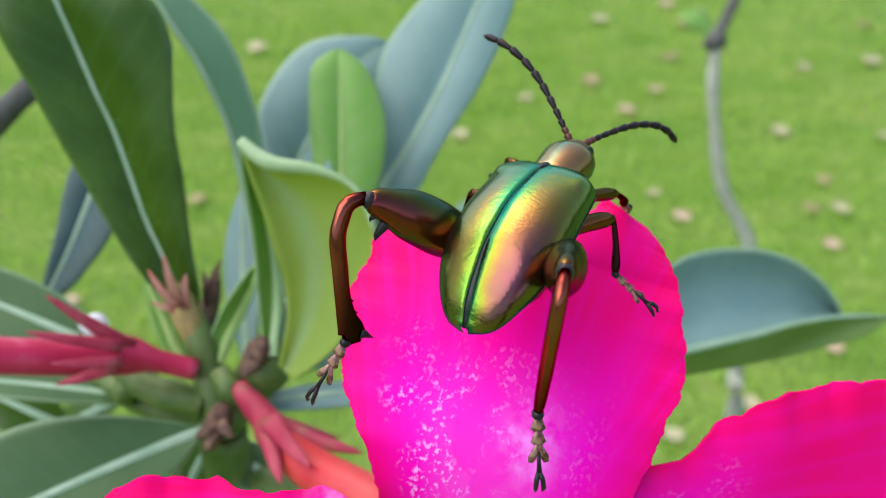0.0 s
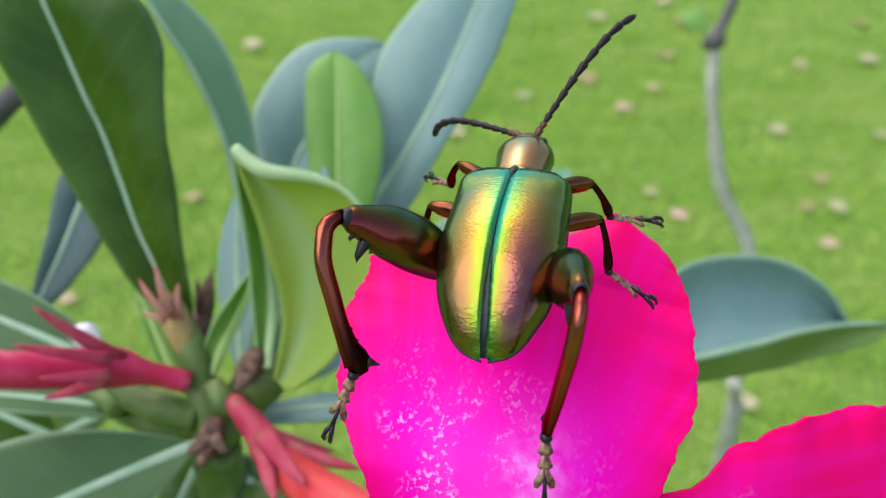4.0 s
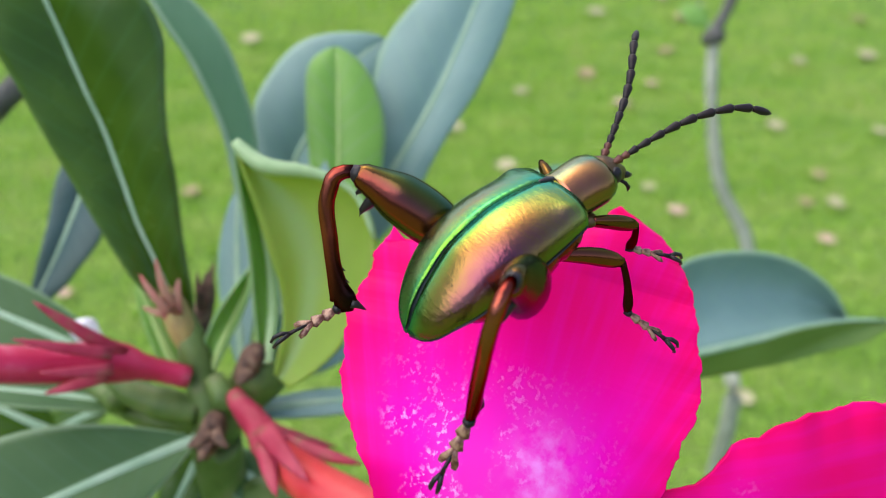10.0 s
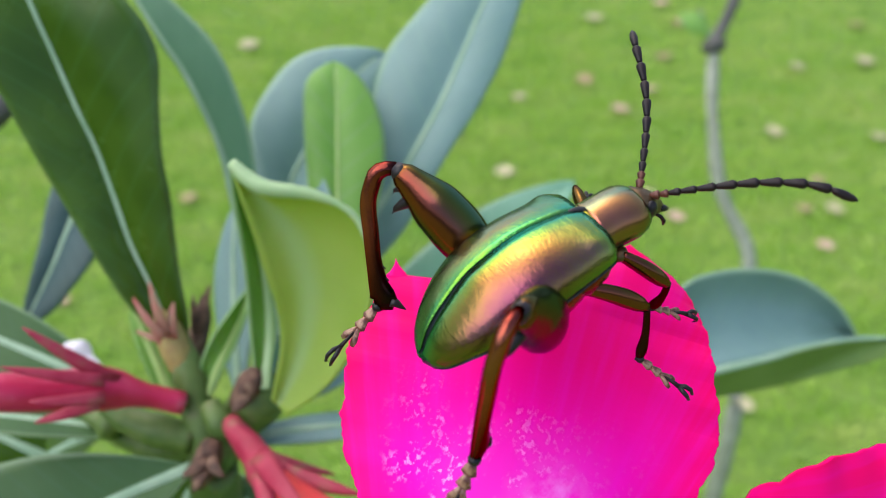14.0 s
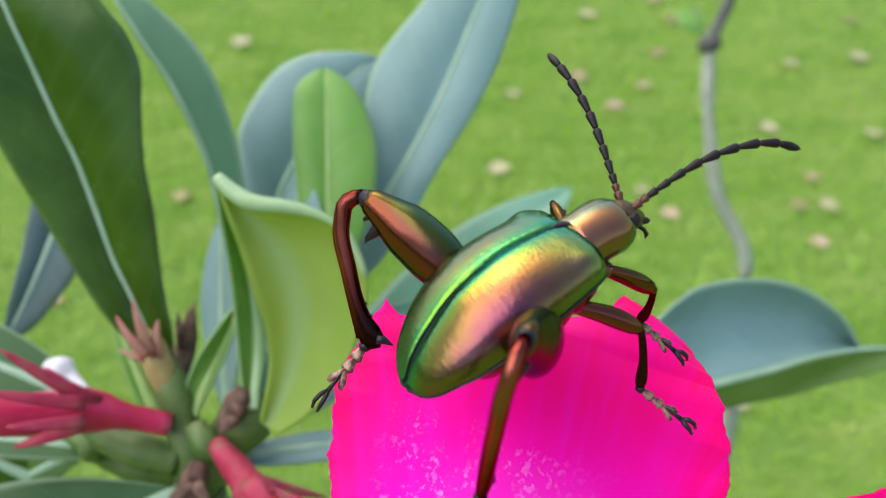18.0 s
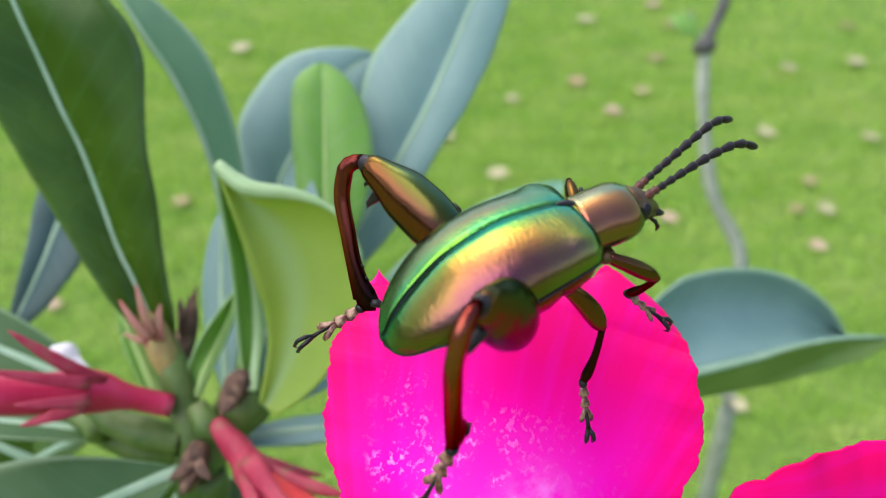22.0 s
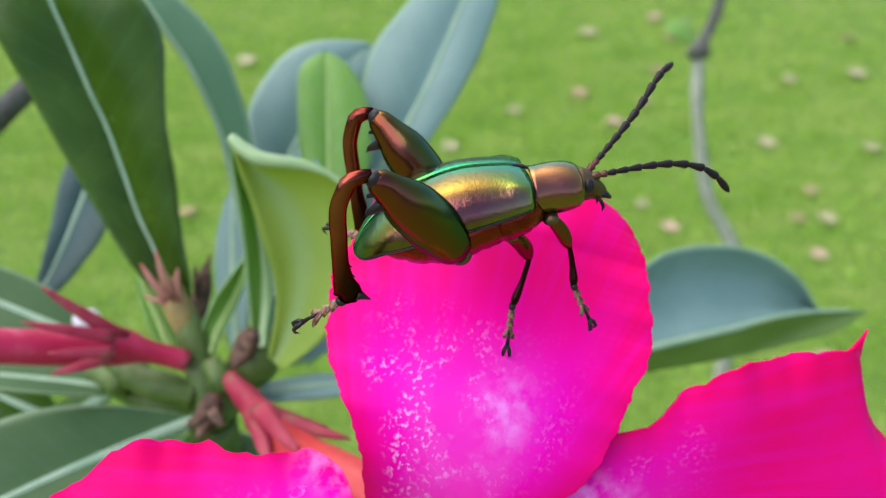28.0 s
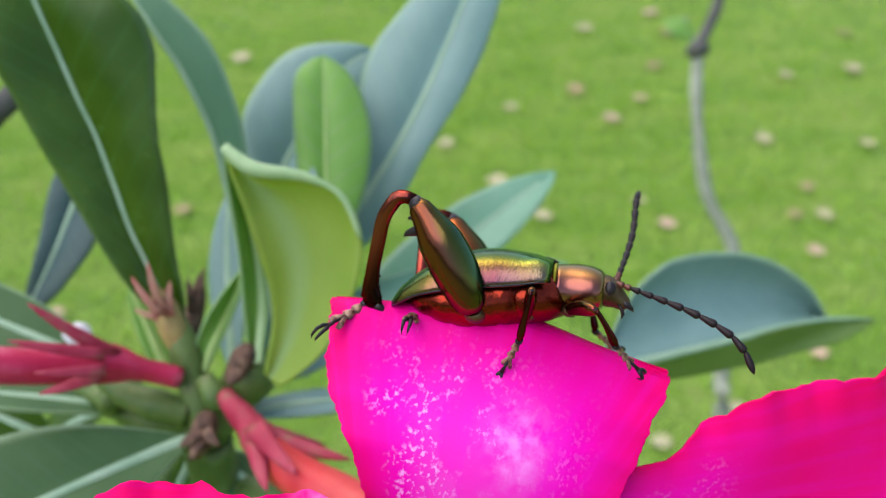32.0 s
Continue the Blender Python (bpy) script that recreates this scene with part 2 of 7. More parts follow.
def wing_hues(n, l, tc, colour):
    """Iridescent wing cases: hues by the distance from the seam, greener at the shoulders and deep olive at the tail,
    with uneven borders; the flanks' dark reflections are darkened into the hues.
    """
    sep = n.new("ShaderNodeSeparateXYZ")
    l.new(tc.outputs["Object"], sep.inputs[0])
    cloud = n.new("ShaderNodeTexNoise")
    cloud.inputs["Scale"].default_value, cloud.inputs["Detail"].default_value = 330.0, 3.0
    l.new(tc.outputs["Object"], cloud.inputs["Vector"])

    def spread(value, lo, hi, a=0.0, b=1.0):
        mr = n.new("ShaderNodeMapRange")
        for key, x in zip(("From Min", "From Max", "To Min", "To Max"), (lo, hi, a, b)):
            mr.inputs[key].default_value = x
        l.new(value, mr.inputs["Value"])
        return mr.outputs["Result"]

    def sum_of(a, b, how="ADD"):
        m = n.new("ShaderNodeMath")
        m.operation = how
        l.new(a, m.inputs[0])
        if isinstance(b, float):
            m.inputs[1].default_value = b
        else:
            l.new(b, m.inputs[1])
        return m.outputs[0]

    def blend(fac, a, b, how="MIX"):
        mx = n.new("ShaderNodeMix")
        mx.data_type, mx.blend_type = "RGBA", how
        if isinstance(fac, float):
            mx.inputs["Factor"].default_value = fac
        else:
            l.new(fac, mx.inputs["Factor"])
        l.new(a, mx.inputs["A"])
        if isinstance(b, tuple):
            mx.inputs["B"].default_value = (*b, 1)
        else:
            l.new(b, mx.inputs["B"])
        return mx.outputs["Result"]

    drift = spread(cloud.outputs["Fac"], 0.3, 0.7, -0.07, 0.07)
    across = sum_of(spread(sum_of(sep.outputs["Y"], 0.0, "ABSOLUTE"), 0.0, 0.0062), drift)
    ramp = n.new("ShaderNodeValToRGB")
    # shell hues, with the flanks' dull reflections darkened into the outer stops
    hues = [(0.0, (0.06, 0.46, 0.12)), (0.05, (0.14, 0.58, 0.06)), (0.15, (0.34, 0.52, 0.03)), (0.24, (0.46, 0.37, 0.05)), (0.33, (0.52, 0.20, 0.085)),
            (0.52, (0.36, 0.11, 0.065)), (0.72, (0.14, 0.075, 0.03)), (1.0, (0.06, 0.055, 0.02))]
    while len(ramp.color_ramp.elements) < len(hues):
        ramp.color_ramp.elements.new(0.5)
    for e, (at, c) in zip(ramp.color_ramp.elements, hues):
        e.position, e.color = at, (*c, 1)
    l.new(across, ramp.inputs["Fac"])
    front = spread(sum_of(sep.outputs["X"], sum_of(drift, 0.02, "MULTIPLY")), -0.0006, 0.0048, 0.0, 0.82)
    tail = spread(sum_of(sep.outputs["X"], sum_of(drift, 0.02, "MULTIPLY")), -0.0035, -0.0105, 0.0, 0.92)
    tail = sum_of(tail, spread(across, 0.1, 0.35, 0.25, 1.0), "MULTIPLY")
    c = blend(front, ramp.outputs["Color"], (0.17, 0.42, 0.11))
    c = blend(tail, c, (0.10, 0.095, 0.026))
    # edge tint paints the sky's sheen near the seam and dulls the flanks
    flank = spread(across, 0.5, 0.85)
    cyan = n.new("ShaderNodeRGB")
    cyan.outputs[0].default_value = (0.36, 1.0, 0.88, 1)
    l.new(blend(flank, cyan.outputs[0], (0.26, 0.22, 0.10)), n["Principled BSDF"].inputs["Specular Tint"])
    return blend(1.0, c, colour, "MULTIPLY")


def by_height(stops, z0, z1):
    """Limb coloured by height: hue and depth change from its lower to its upper side."""
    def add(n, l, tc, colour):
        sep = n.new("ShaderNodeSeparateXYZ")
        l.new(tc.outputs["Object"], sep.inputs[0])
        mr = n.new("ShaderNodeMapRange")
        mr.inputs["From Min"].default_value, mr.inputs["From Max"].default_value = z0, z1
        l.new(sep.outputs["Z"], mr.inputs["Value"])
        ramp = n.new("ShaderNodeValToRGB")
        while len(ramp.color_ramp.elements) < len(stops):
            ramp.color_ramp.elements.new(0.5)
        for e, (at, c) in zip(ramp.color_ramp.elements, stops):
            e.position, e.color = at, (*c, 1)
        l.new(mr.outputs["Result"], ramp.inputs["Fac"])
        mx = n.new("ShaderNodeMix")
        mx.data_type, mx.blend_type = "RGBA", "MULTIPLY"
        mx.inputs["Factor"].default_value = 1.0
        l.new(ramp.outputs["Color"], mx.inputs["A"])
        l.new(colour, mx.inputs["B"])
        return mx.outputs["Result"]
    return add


def petal_marks(n, l, tc, colour):
    """Pink petals: pale lilac mottling towards the throat and a redder rim, by the petal's own map."""
    sep = n.new("ShaderNodeSeparateXYZ")
    l.new(tc.outputs["UV"], sep.inputs[0])
    rim = n.new("ShaderNodeMapRange")
    rim.inputs["From Min"].default_value, rim.inputs["From Max"].default_value = 0.3, 1.0
    rim.inputs["To Max"].default_value = 0.8
    l.new(sep.outputs["Y"], rim.inputs["Value"])
    m1 = n.new("ShaderNodeMix")
    m1.data_type = "RGBA"
    l.new(rim.outputs["Result"], m1.inputs["Factor"])
    m1.inputs["B"].default_value = (0.94, 0.001, 0.09, 1)
    near = n.new("ShaderNodeMapRange")
    near.inputs["From Min"].default_value, near.inputs["From Max"].default_value = 0.66, 0.30
    l.new(sep.outputs["X"], near.inputs["Value"])
    broad = n.new("ShaderNodeMath")
    broad.operation, broad.inputs[1].default_value = "MULTIPLY", 0.85
    l.new(near.outputs["Result"], broad.inputs[0])
    m0 = n.new("ShaderNodeMix")
    m0.data_type = "RGBA"
    l.new(broad.outputs[0], m0.inputs["Factor"])
    l.new(colour, m0.inputs["A"])
    l.new(m0.outputs["Result"], m1.inputs["A"])
    m0.inputs["B"].default_value = (0.98, 0.004, 0.60, 1)
    weights = []
    for scale, lo, hi, stretch in ((1700.0, 0.53, 0.66, 0.8), (210.0, 0.42, 0.56, 1.0)):
        mp = n.new("ShaderNodeMapping")
        mp.inputs["Scale"].default_value = (1.0, stretch, stretch)
        l.new(tc.outputs["Object"], mp.inputs["Vector"])
        sp = n.new("ShaderNodeTexNoise")
        sp.inputs["Scale"].default_value, sp.inputs["Detail"].default_value = scale, 3.0
        l.new(mp.outputs["Vector"], sp.inputs["Vector"])
        cut = n.new("ShaderNodeMapRange")
        cut.inputs["From Min"].default_value, cut.inputs["From Max"].default_value = lo, hi
        l.new(sp.outputs["Fac"], cut.inputs["Value"])
        weights.append(cut.outputs["Result"])
    low = n.new("ShaderNodeMapRange")
    low.inputs["From Min"].default_value, low.inputs["From Max"].default_value = 0.56, 0.28
    l.new(sep.outputs["X"], low.inputs["Value"])
    place = n.new("ShaderNodeSeparateXYZ")
    l.new(tc.outputs["Object"], place.inputs[0])
    bias = n.new("ShaderNodeMapRange")
    bias.inputs["From Min"].default_value, bias.inputs["From Max"].default_value = -0.005, 0.006
    bias.inputs["To Min"].default_value, bias.inputs["To Max"].default_value = 1.0, 0.12
    l.new(place.outputs["X"], bias.inputs["Value"])
    lean = n.new("ShaderNodeMath")
    lean.operation = "MULTIPLY"
    broadside = n.new("ShaderNodeMapRange")
    broadside.inputs["From Min"].default_value, broadside.inputs["From Max"].default_value = 0.62, 0.34
    l.new(sep.outputs["Y"], broadside.inputs["Value"])
    within = n.new("ShaderNodeMath")
    within.operation = "MULTIPLY"
    l.new(low.outputs["Result"], within.inputs[0])
    l.new(broadside.outputs["Result"], within.inputs[1])
    l.new(within.outputs[0], lean.inputs[0])
    l.new(bias.outputs["Result"], lean.inputs[1])
    weights.append(lean.outputs[0])
    mu = n.new("ShaderNodeMath")
    mu.operation = "MULTIPLY"
    l.new(weights[0], mu.inputs[0])
    l.new(weights[1], mu.inputs[1])
    mv = n.new("ShaderNodeMath")
    mv.operation = "MULTIPLY"
    l.new(mu.outputs[0], mv.inputs[0])
    l.new(weights[2], mv.inputs[1])
    m2 = n.new("ShaderNodeMix")
    m2.data_type = "RGBA"
    l.new(mv.outputs[0], m2.inputs["Factor"])
    l.new(m1.outputs["Result"], m2.inputs["A"])
    m2.inputs["B"].default_value = (0.97, 0.42, 0.92, 1)
    pale = n.new("ShaderNodeMapRange")
    pale.inputs["From Min"].default_value, pale.inputs["From Max"].default_value = 0.50, 0.08
    pale.inputs["To Max"].default_value = 0.3
    l.new(sep.outputs["X"], pale.inputs["Value"])
    soft = n.new("ShaderNodeMapRange")
    soft.inputs["To Min"].default_value = 0.5
    l.new(weights[1], soft.inputs["Value"])
    mw = n.new("ShaderNodeMath")
    mw.operation = "MULTIPLY"
    l.new(pale.outputs["Result"], mw.inputs[0])
    l.new(soft.outputs["Result"], mw.inputs[1])
    inner = n.new("ShaderNodeMapRange")
    inner.inputs["From Min"].default_value, inner.inputs["From Max"].default_value = 0.35, 0.0
    l.new(sep.outputs["Y"], inner.inputs["Value"])
    mz = n.new("ShaderNodeMath")
    mz.operation = "MULTIPLY"
    l.new(mw.outputs[0], mz.inputs[0])
    l.new(inner.outputs["Result"], mz.inputs[1])
    m3 = n.new("ShaderNodeMix")
    m3.data_type = "RGBA"
    l.new(mz.outputs[0], m3.inputs["Factor"])
    l.new(m2.outputs["Result"], m3.inputs["A"])
    m3.inputs["B"].default_value = (0.95, 0.28, 0.88, 1)
    # a pale highlight painted into the petal's colour where the streaks meet
    dx = n.new("ShaderNodeMapRange")
    dx.inputs["From Min"].default_value, dx.inputs["From Max"].default_value, dx.inputs["To Min"].default_value = 0.0044, 0.0094, 0.0
    dx.clamp = False
    l.new(place.outputs["X"], dx.inputs["Value"])
    dy = n.new("ShaderNodeMapRange")
    dy.inputs["From Min"].default_value, dy.inputs["From Max"].default_value, dy.inputs["To Min"].default_value = 0.28, 0.44, 0.0
    dy.clamp = False
    l.new(sep.outputs["X"], dy.inputs["Value"])
    both = n.new("ShaderNodeCombineXYZ")
    l.new(dx.outputs["Result"], both.inputs["X"])
    l.new(dy.outputs["Result"], both.inputs["Y"])
    far = n.new("ShaderNodeVectorMath")
    far.operation = "LENGTH"
    l.new(both.outputs[0], far.inputs[0])
    star = n.new("ShaderNodeMapRange")
    star.interpolation_type = "SMOOTHERSTEP"
    star.inputs["From Min"].default_value, star.inputs["From Max"].default_value, star.inputs["To Max"].default_value = 1.0, 0.0, 0.75
    l.new(far.outputs["Value"], star.inputs["Value"])
    patchy = n.new("ShaderNodeTexNoise")
    patchy.inputs["Scale"].default_value, patchy.inputs["Detail"].default_value = 520.0, 4.0
    l.new(tc.outputs["Object"], patchy.inputs["Vector"])
    patch = n.new("ShaderNodeMapRange")
    patch.inputs["From Min"].default_value, patch.inputs["From Max"].default_value = 0.38, 0.66
    l.new(patchy.outputs["Fac"], patch.inputs["Value"])
    glint = n.new("ShaderNodeMath")
    glint.operation = "MULTIPLY"
    l.new(star.outputs["Result"], glint.inputs[0])
    l.new(patch.outputs["Result"], glint.inputs[1])
    m5 = n.new("ShaderNodeMix")
    m5.data_type = "RGBA"
    l.new(glint.outputs[0], m5.inputs["Factor"])
    l.new(m3.outputs["Result"], m5.inputs["A"])
    m5.inputs["B"].default_value = (0.97, 0.36, 0.92, 1)
    m3 = m5
    # fine streaks that fan out from the throat
    reach = n.new("ShaderNodeMath")
    reach.operation, reach.inputs[1].default_value = "ADD", 0.45
    l.new(sep.outputs["X"], reach.inputs[0])
    fan = n.new("ShaderNodeMath")
    fan.operation = "DIVIDE"
    l.new(place.outputs["X"], fan.inputs[0])
    l.new(reach.outputs[0], fan.inputs[1])
    flat = n.new("ShaderNodeCombineXYZ")
    l.new(fan.outputs[0], flat.inputs["X"])
    along = n.new("ShaderNodeMath")
    along.operation, along.inputs[1].default_value = "MULTIPLY", 0.0035
    l.new(sep.outputs["X"], along.inputs[0])
    l.new(along.outputs[0], flat.inputs["Y"])
    streak = n.new("ShaderNodeTexNoise")
    streak.inputs["Scale"].default_value, streak.inputs["Detail"].default_value = 700.0, 3.0
    l.new(flat.outputs[0], streak.inputs["Vector"])
    some = n.new("ShaderNodeMapRange")
    some.inputs["From Min"].default_value, some.inputs["From Max"].default_value, some.inputs["To Max"].default_value = 0.45, 0.75, 0.25
    l.new(streak.outputs["Fac"], some.inputs["Value"])
    m4 = n.new("ShaderNodeMix")
    m4.data_type = "RGBA"
    l.new(some.outputs["Result"], m4.inputs["Factor"])
    l.new(m3.outputs["Result"], m4.inputs["A"])
    m4.inputs["B"].default_value = (0.98, 0.012, 0.66, 1)
    return m4.outputs["Result"]


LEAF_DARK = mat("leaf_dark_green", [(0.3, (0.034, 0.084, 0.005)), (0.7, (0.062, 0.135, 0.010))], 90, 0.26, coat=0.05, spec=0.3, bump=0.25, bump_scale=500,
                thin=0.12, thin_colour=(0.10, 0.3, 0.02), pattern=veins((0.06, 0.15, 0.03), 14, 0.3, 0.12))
LEAF_TEAL = mat("leaf_grey_green", [(0.3, (0.15, 0.275, 0.25)), (0.7, (0.20, 0.335, 0.315))], 70, 0.42, bump=0.2, bump_scale=450,
                thin=0.12, thin_colour=(0.16, 0.36, 0.12), pattern=veins((0.2, 0.36, 0.28), 13, 0.22))
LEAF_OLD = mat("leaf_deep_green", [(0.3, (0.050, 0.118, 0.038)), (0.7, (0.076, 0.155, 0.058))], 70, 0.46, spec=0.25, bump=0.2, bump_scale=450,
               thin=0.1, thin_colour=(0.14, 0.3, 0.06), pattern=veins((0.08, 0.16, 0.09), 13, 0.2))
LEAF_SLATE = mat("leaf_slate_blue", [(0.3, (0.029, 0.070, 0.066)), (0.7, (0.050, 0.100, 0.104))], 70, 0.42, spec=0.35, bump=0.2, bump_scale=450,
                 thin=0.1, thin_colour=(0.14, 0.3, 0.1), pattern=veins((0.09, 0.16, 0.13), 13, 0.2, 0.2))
LEAF_YOUNG = mat("leaf_young_green", [(0.3, (0.155, 0.37, 0.05)), (0.7, (0.23, 0.47, 0.085))], 90, 0.45, bump=0.2, bump_scale=450,
                 thin=0.3, thin_colour=(0.30, 0.5, 0.06), pattern=veins((0.24, 0.42, 0.14), 9, 0.5))
LEAF_YELLOW = mat("leaf_yellow_green", [(0.3, (0.31, 0.46, 0.07)), (0.7, (0.40, 0.55, 0.11))], 80, 0.45, bump=0.15, bump_scale=450,
                  thin=0.45, thin_colour=(0.46, 0.6, 0.06), pattern=soft_band((0.40, 0.58, 0.22), -0.35, 0.4))
LEAF_RIM = mat("leaf_pale_rim", [(0.3, (0.36, 0.56, 0.26)), (0.7, (0.50, 0.68, 0.38))], 150, 0.4, thin=0.3)
LEAF_BACK = mat("leaf_olive_underside", [(0.3, (0.14, 0.24, 0.045)), (0.7, (0.19, 0.30, 0.07))], 90, 0.5, bump=0.2, bump_scale=450, thin=0.2, thin_colour=(0.25, 0.4, 0.05))
LEAF_MID = mat("leaf_mid_green", [(0.3, (0.10, 0.25, 0.14)), (0.7, (0.14, 0.31, 0.18))], 70, 0.42, bump=0.2, bump_scale=450,
               thin=0.2, thin_colour=(0.16, 0.38, 0.10), pattern=veins((0.16, 0.32, 0.2), 13, 0.2))
LEAF_PALE = mat("leaf_pale_sheen", [(0.3, (0.17, 0.39, 0.24)), (0.7, (0.23, 0.47, 0.31))], 70, 0.36, bump=0.2, bump_scale=450, thin=0.15, thin_colour=(0.2, 0.4, 0.16),
                pattern=veins((0.28, 0.44, 0.36), 13, 0.2))
RIB_PALE = mat("midrib_pale_green", [(0.3, (0.27, 0.44, 0.28)), (0.7, (0.37, 0.53, 0.37))], 200, 0.45, thin=0.1)
RIB_LIME = mat("midrib_lime_green", [(0.3, (0.30, 0.46, 0.12)), (0.7, (0.42, 0.6, 0.2))], 200, 0.45, thin=0.15)
STEM_GREEN = mat("stem_green", [(0.3, (0.065, 0.125, 0.022)), (0.55, (0.11, 0.18, 0.04)), (0.75, (0.18, 0.19, 0.085))], 220, 0.55, bump=0.4, bump_scale=700)
BARK = mat("bark_grey", [(0.3, (0.22, 0.25, 0.18)), (0.7, (0.33, 0.36, 0.28))], 120, 0.85, bump=0.7, bump_scale=400)
BARK_DARK = mat("bark_dark", [(0.3, (0.05, 0.05, 0.045)), (0.7, (0.12, 0.12, 0.11))], 160, 0.8, bump=0.6, bump_scale=500)
DRY = mat("dry_brown", [(0.3, (0.05, 0.028, 0.02)), (0.55, (0.14, 0.075, 0.05)), (0.75, (0.3, 0.2, 0.13))], 500, 0.8, bump=0.6, bump_scale=900)
BUD_TAN = mat("bud_tan", [(0.3, (0.32, 0.22, 0.09)), (0.55, (0.42, 0.34, 0.12)), (0.75, (0.5, 0.16, 0.12))], 260, 0.6, bump=0.4)
SEPAL_TAN = mat("sepal_tan_red", [(0.3, (0.32, 0.23, 0.12)), (0.5, (0.42, 0.17, 0.13)), (0.72, (0.50, 0.07, 0.09))], 180, 0.6, bump=0.4, thin=0.1)
SEPAL = mat("sepal_red", [(0.3, (0.36, 0.012, 0.05)), (0.55, (0.46, 0.045, 0.09)), (0.75, (0.30, 0.16, 0.09))], 220, 0.5, bump=0.3, thin=0.15)
BUD_PINK = mat("bud_pink", [(0.3, (0.48, 0.008, 0.05)), (0.55, (0.62, 0.03, 0.11)), (0.78, (0.74, 0.20, 0.28))], 200, 0.32, bump=0.2, thin=0.15, stretch=(0.4, 1, 1))
BUD_CORAL = mat("bud_coral", [(0.3, (0.64, 0.028, 0.045)), (0.7, (0.74, 0.085, 0.085))], 160, 0.42, thin=0.15)
BUD_WHITE = mat("bud_white", [(0.3, (0.62, 0.58, 0.66)), (0.7, (0.8, 0.78, 0.82))], 300, 0.5)
PETAL = mat("petal_magenta", [(0.3, (0.97, 0.001, 0.15)), (0.5, (0.97, 0.002, 0.22)), (0.75, (0.97, 0.004, 0.33))], 60, 0.42, bump=0.18, bump_scale=260,
            thin=0.12, thin_colour=(0.98, 0.006, 0.48), pattern=petal_marks, spec=0.06)
THROAT = mat("throat_orange", [(0.3, (0.80, 0.36, 0.05)), (0.7, (0.85, 0.52, 0.16))], 300, 0.5, thin=0.2)
GROUND = mat("lawn_soil_and_moss", [(0.25, (0.085, 0.18, 0.018)), (0.45, (0.125, 0.225, 0.027)), (0.6, (0.16, 0.245, 0.04)), (0.8, (0.24, 0.27, 0.075))], 6, 0.9,
             bump=0.0, detail=8)
GRASS = mat("grass_blades", [(0.30, (0.21, 0.42, 0.044)), (0.44, (0.32, 0.54, 0.072)), (0.56, (0.41, 0.59, 0.11)), (0.70, (0.58, 0.66, 0.20))], 11, 0.6, stretch=(0.4, 1.2, 1), thin=0.35,
            thin_colour=(0.32, 0.55, 0.03), detail=5)
FALLEN = [mat("fallen_leaf_" + k, [(0.3, a), (0.7, b)], 120, 0.7, bump=0.4, bump_scale=300, thin=0.1) for k, a, b in (
    ("tan", (0.42, 0.40, 0.20), (0.50, 0.46, 0.28)), ("pink", (0.50, 0.34, 0.22), (0.56, 0.42, 0.30)), ("brown", (0.34, 0.27, 0.13), (0.42, 0.33, 0.17)))]

HEDGE = mat("unseen_hedge_foliage", [(0.3, (0.012, 0.03, 0.008)), (0.7, (0.05, 0.10, 0.025))], 3.5, 0.8, detail=9)

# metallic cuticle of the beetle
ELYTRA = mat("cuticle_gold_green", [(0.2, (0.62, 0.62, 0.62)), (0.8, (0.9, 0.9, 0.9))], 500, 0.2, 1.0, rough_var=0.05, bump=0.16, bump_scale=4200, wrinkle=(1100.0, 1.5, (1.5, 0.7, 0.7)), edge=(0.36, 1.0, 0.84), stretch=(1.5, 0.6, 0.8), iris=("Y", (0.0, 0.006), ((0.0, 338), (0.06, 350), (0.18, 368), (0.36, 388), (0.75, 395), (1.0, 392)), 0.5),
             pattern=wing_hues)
PRONOTUM = mat("cuticle_copper", [(0.2, (0.8, 0.8, 0.8)), (0.8, (1.0, 1.0, 1.0))], 500, 0.25, 1.0, rough_var=0.05, edge=(0.4, 1.0, 0.6), bump=0.06, bump_scale=5000, iris=("Y", (0.0, 0.003), ((0.0, 356), (0.35, 386), (1.0, 394)), 0.32),
               pattern=shell([(0.05, (0.26, 0.11, 0.05)), (0.22, (0.46, 0.16, 0.10)), (0.38, (0.50, 0.185, 0.11)), (0.5, (0.42, 0.34, 0.18)), (0.62, (0.48, 0.20, 0.12)),
                              (0.78, (0.46, 0.18, 0.10)), (0.95, (0.16, 0.16, 0.05))], 0.0034))
COLLAR = mat("cuticle_gold_rim", [(0.3, (0.5, 0.42, 0.03)), (0.7, (0.62, 0.56, 0.06))], 600, 0.4, 0.9)
# the thigh's red middle also holds the petal's reflection, put into the colour
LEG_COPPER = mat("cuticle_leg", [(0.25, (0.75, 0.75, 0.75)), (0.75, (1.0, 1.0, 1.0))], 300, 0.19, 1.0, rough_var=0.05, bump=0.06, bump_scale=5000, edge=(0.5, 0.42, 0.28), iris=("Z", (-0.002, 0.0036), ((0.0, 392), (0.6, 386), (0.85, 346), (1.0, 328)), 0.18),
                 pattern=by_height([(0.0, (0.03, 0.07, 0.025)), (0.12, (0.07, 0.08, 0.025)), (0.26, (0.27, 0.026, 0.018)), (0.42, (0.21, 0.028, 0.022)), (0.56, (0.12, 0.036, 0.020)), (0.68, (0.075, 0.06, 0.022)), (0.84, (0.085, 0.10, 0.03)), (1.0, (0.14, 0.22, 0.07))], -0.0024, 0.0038))
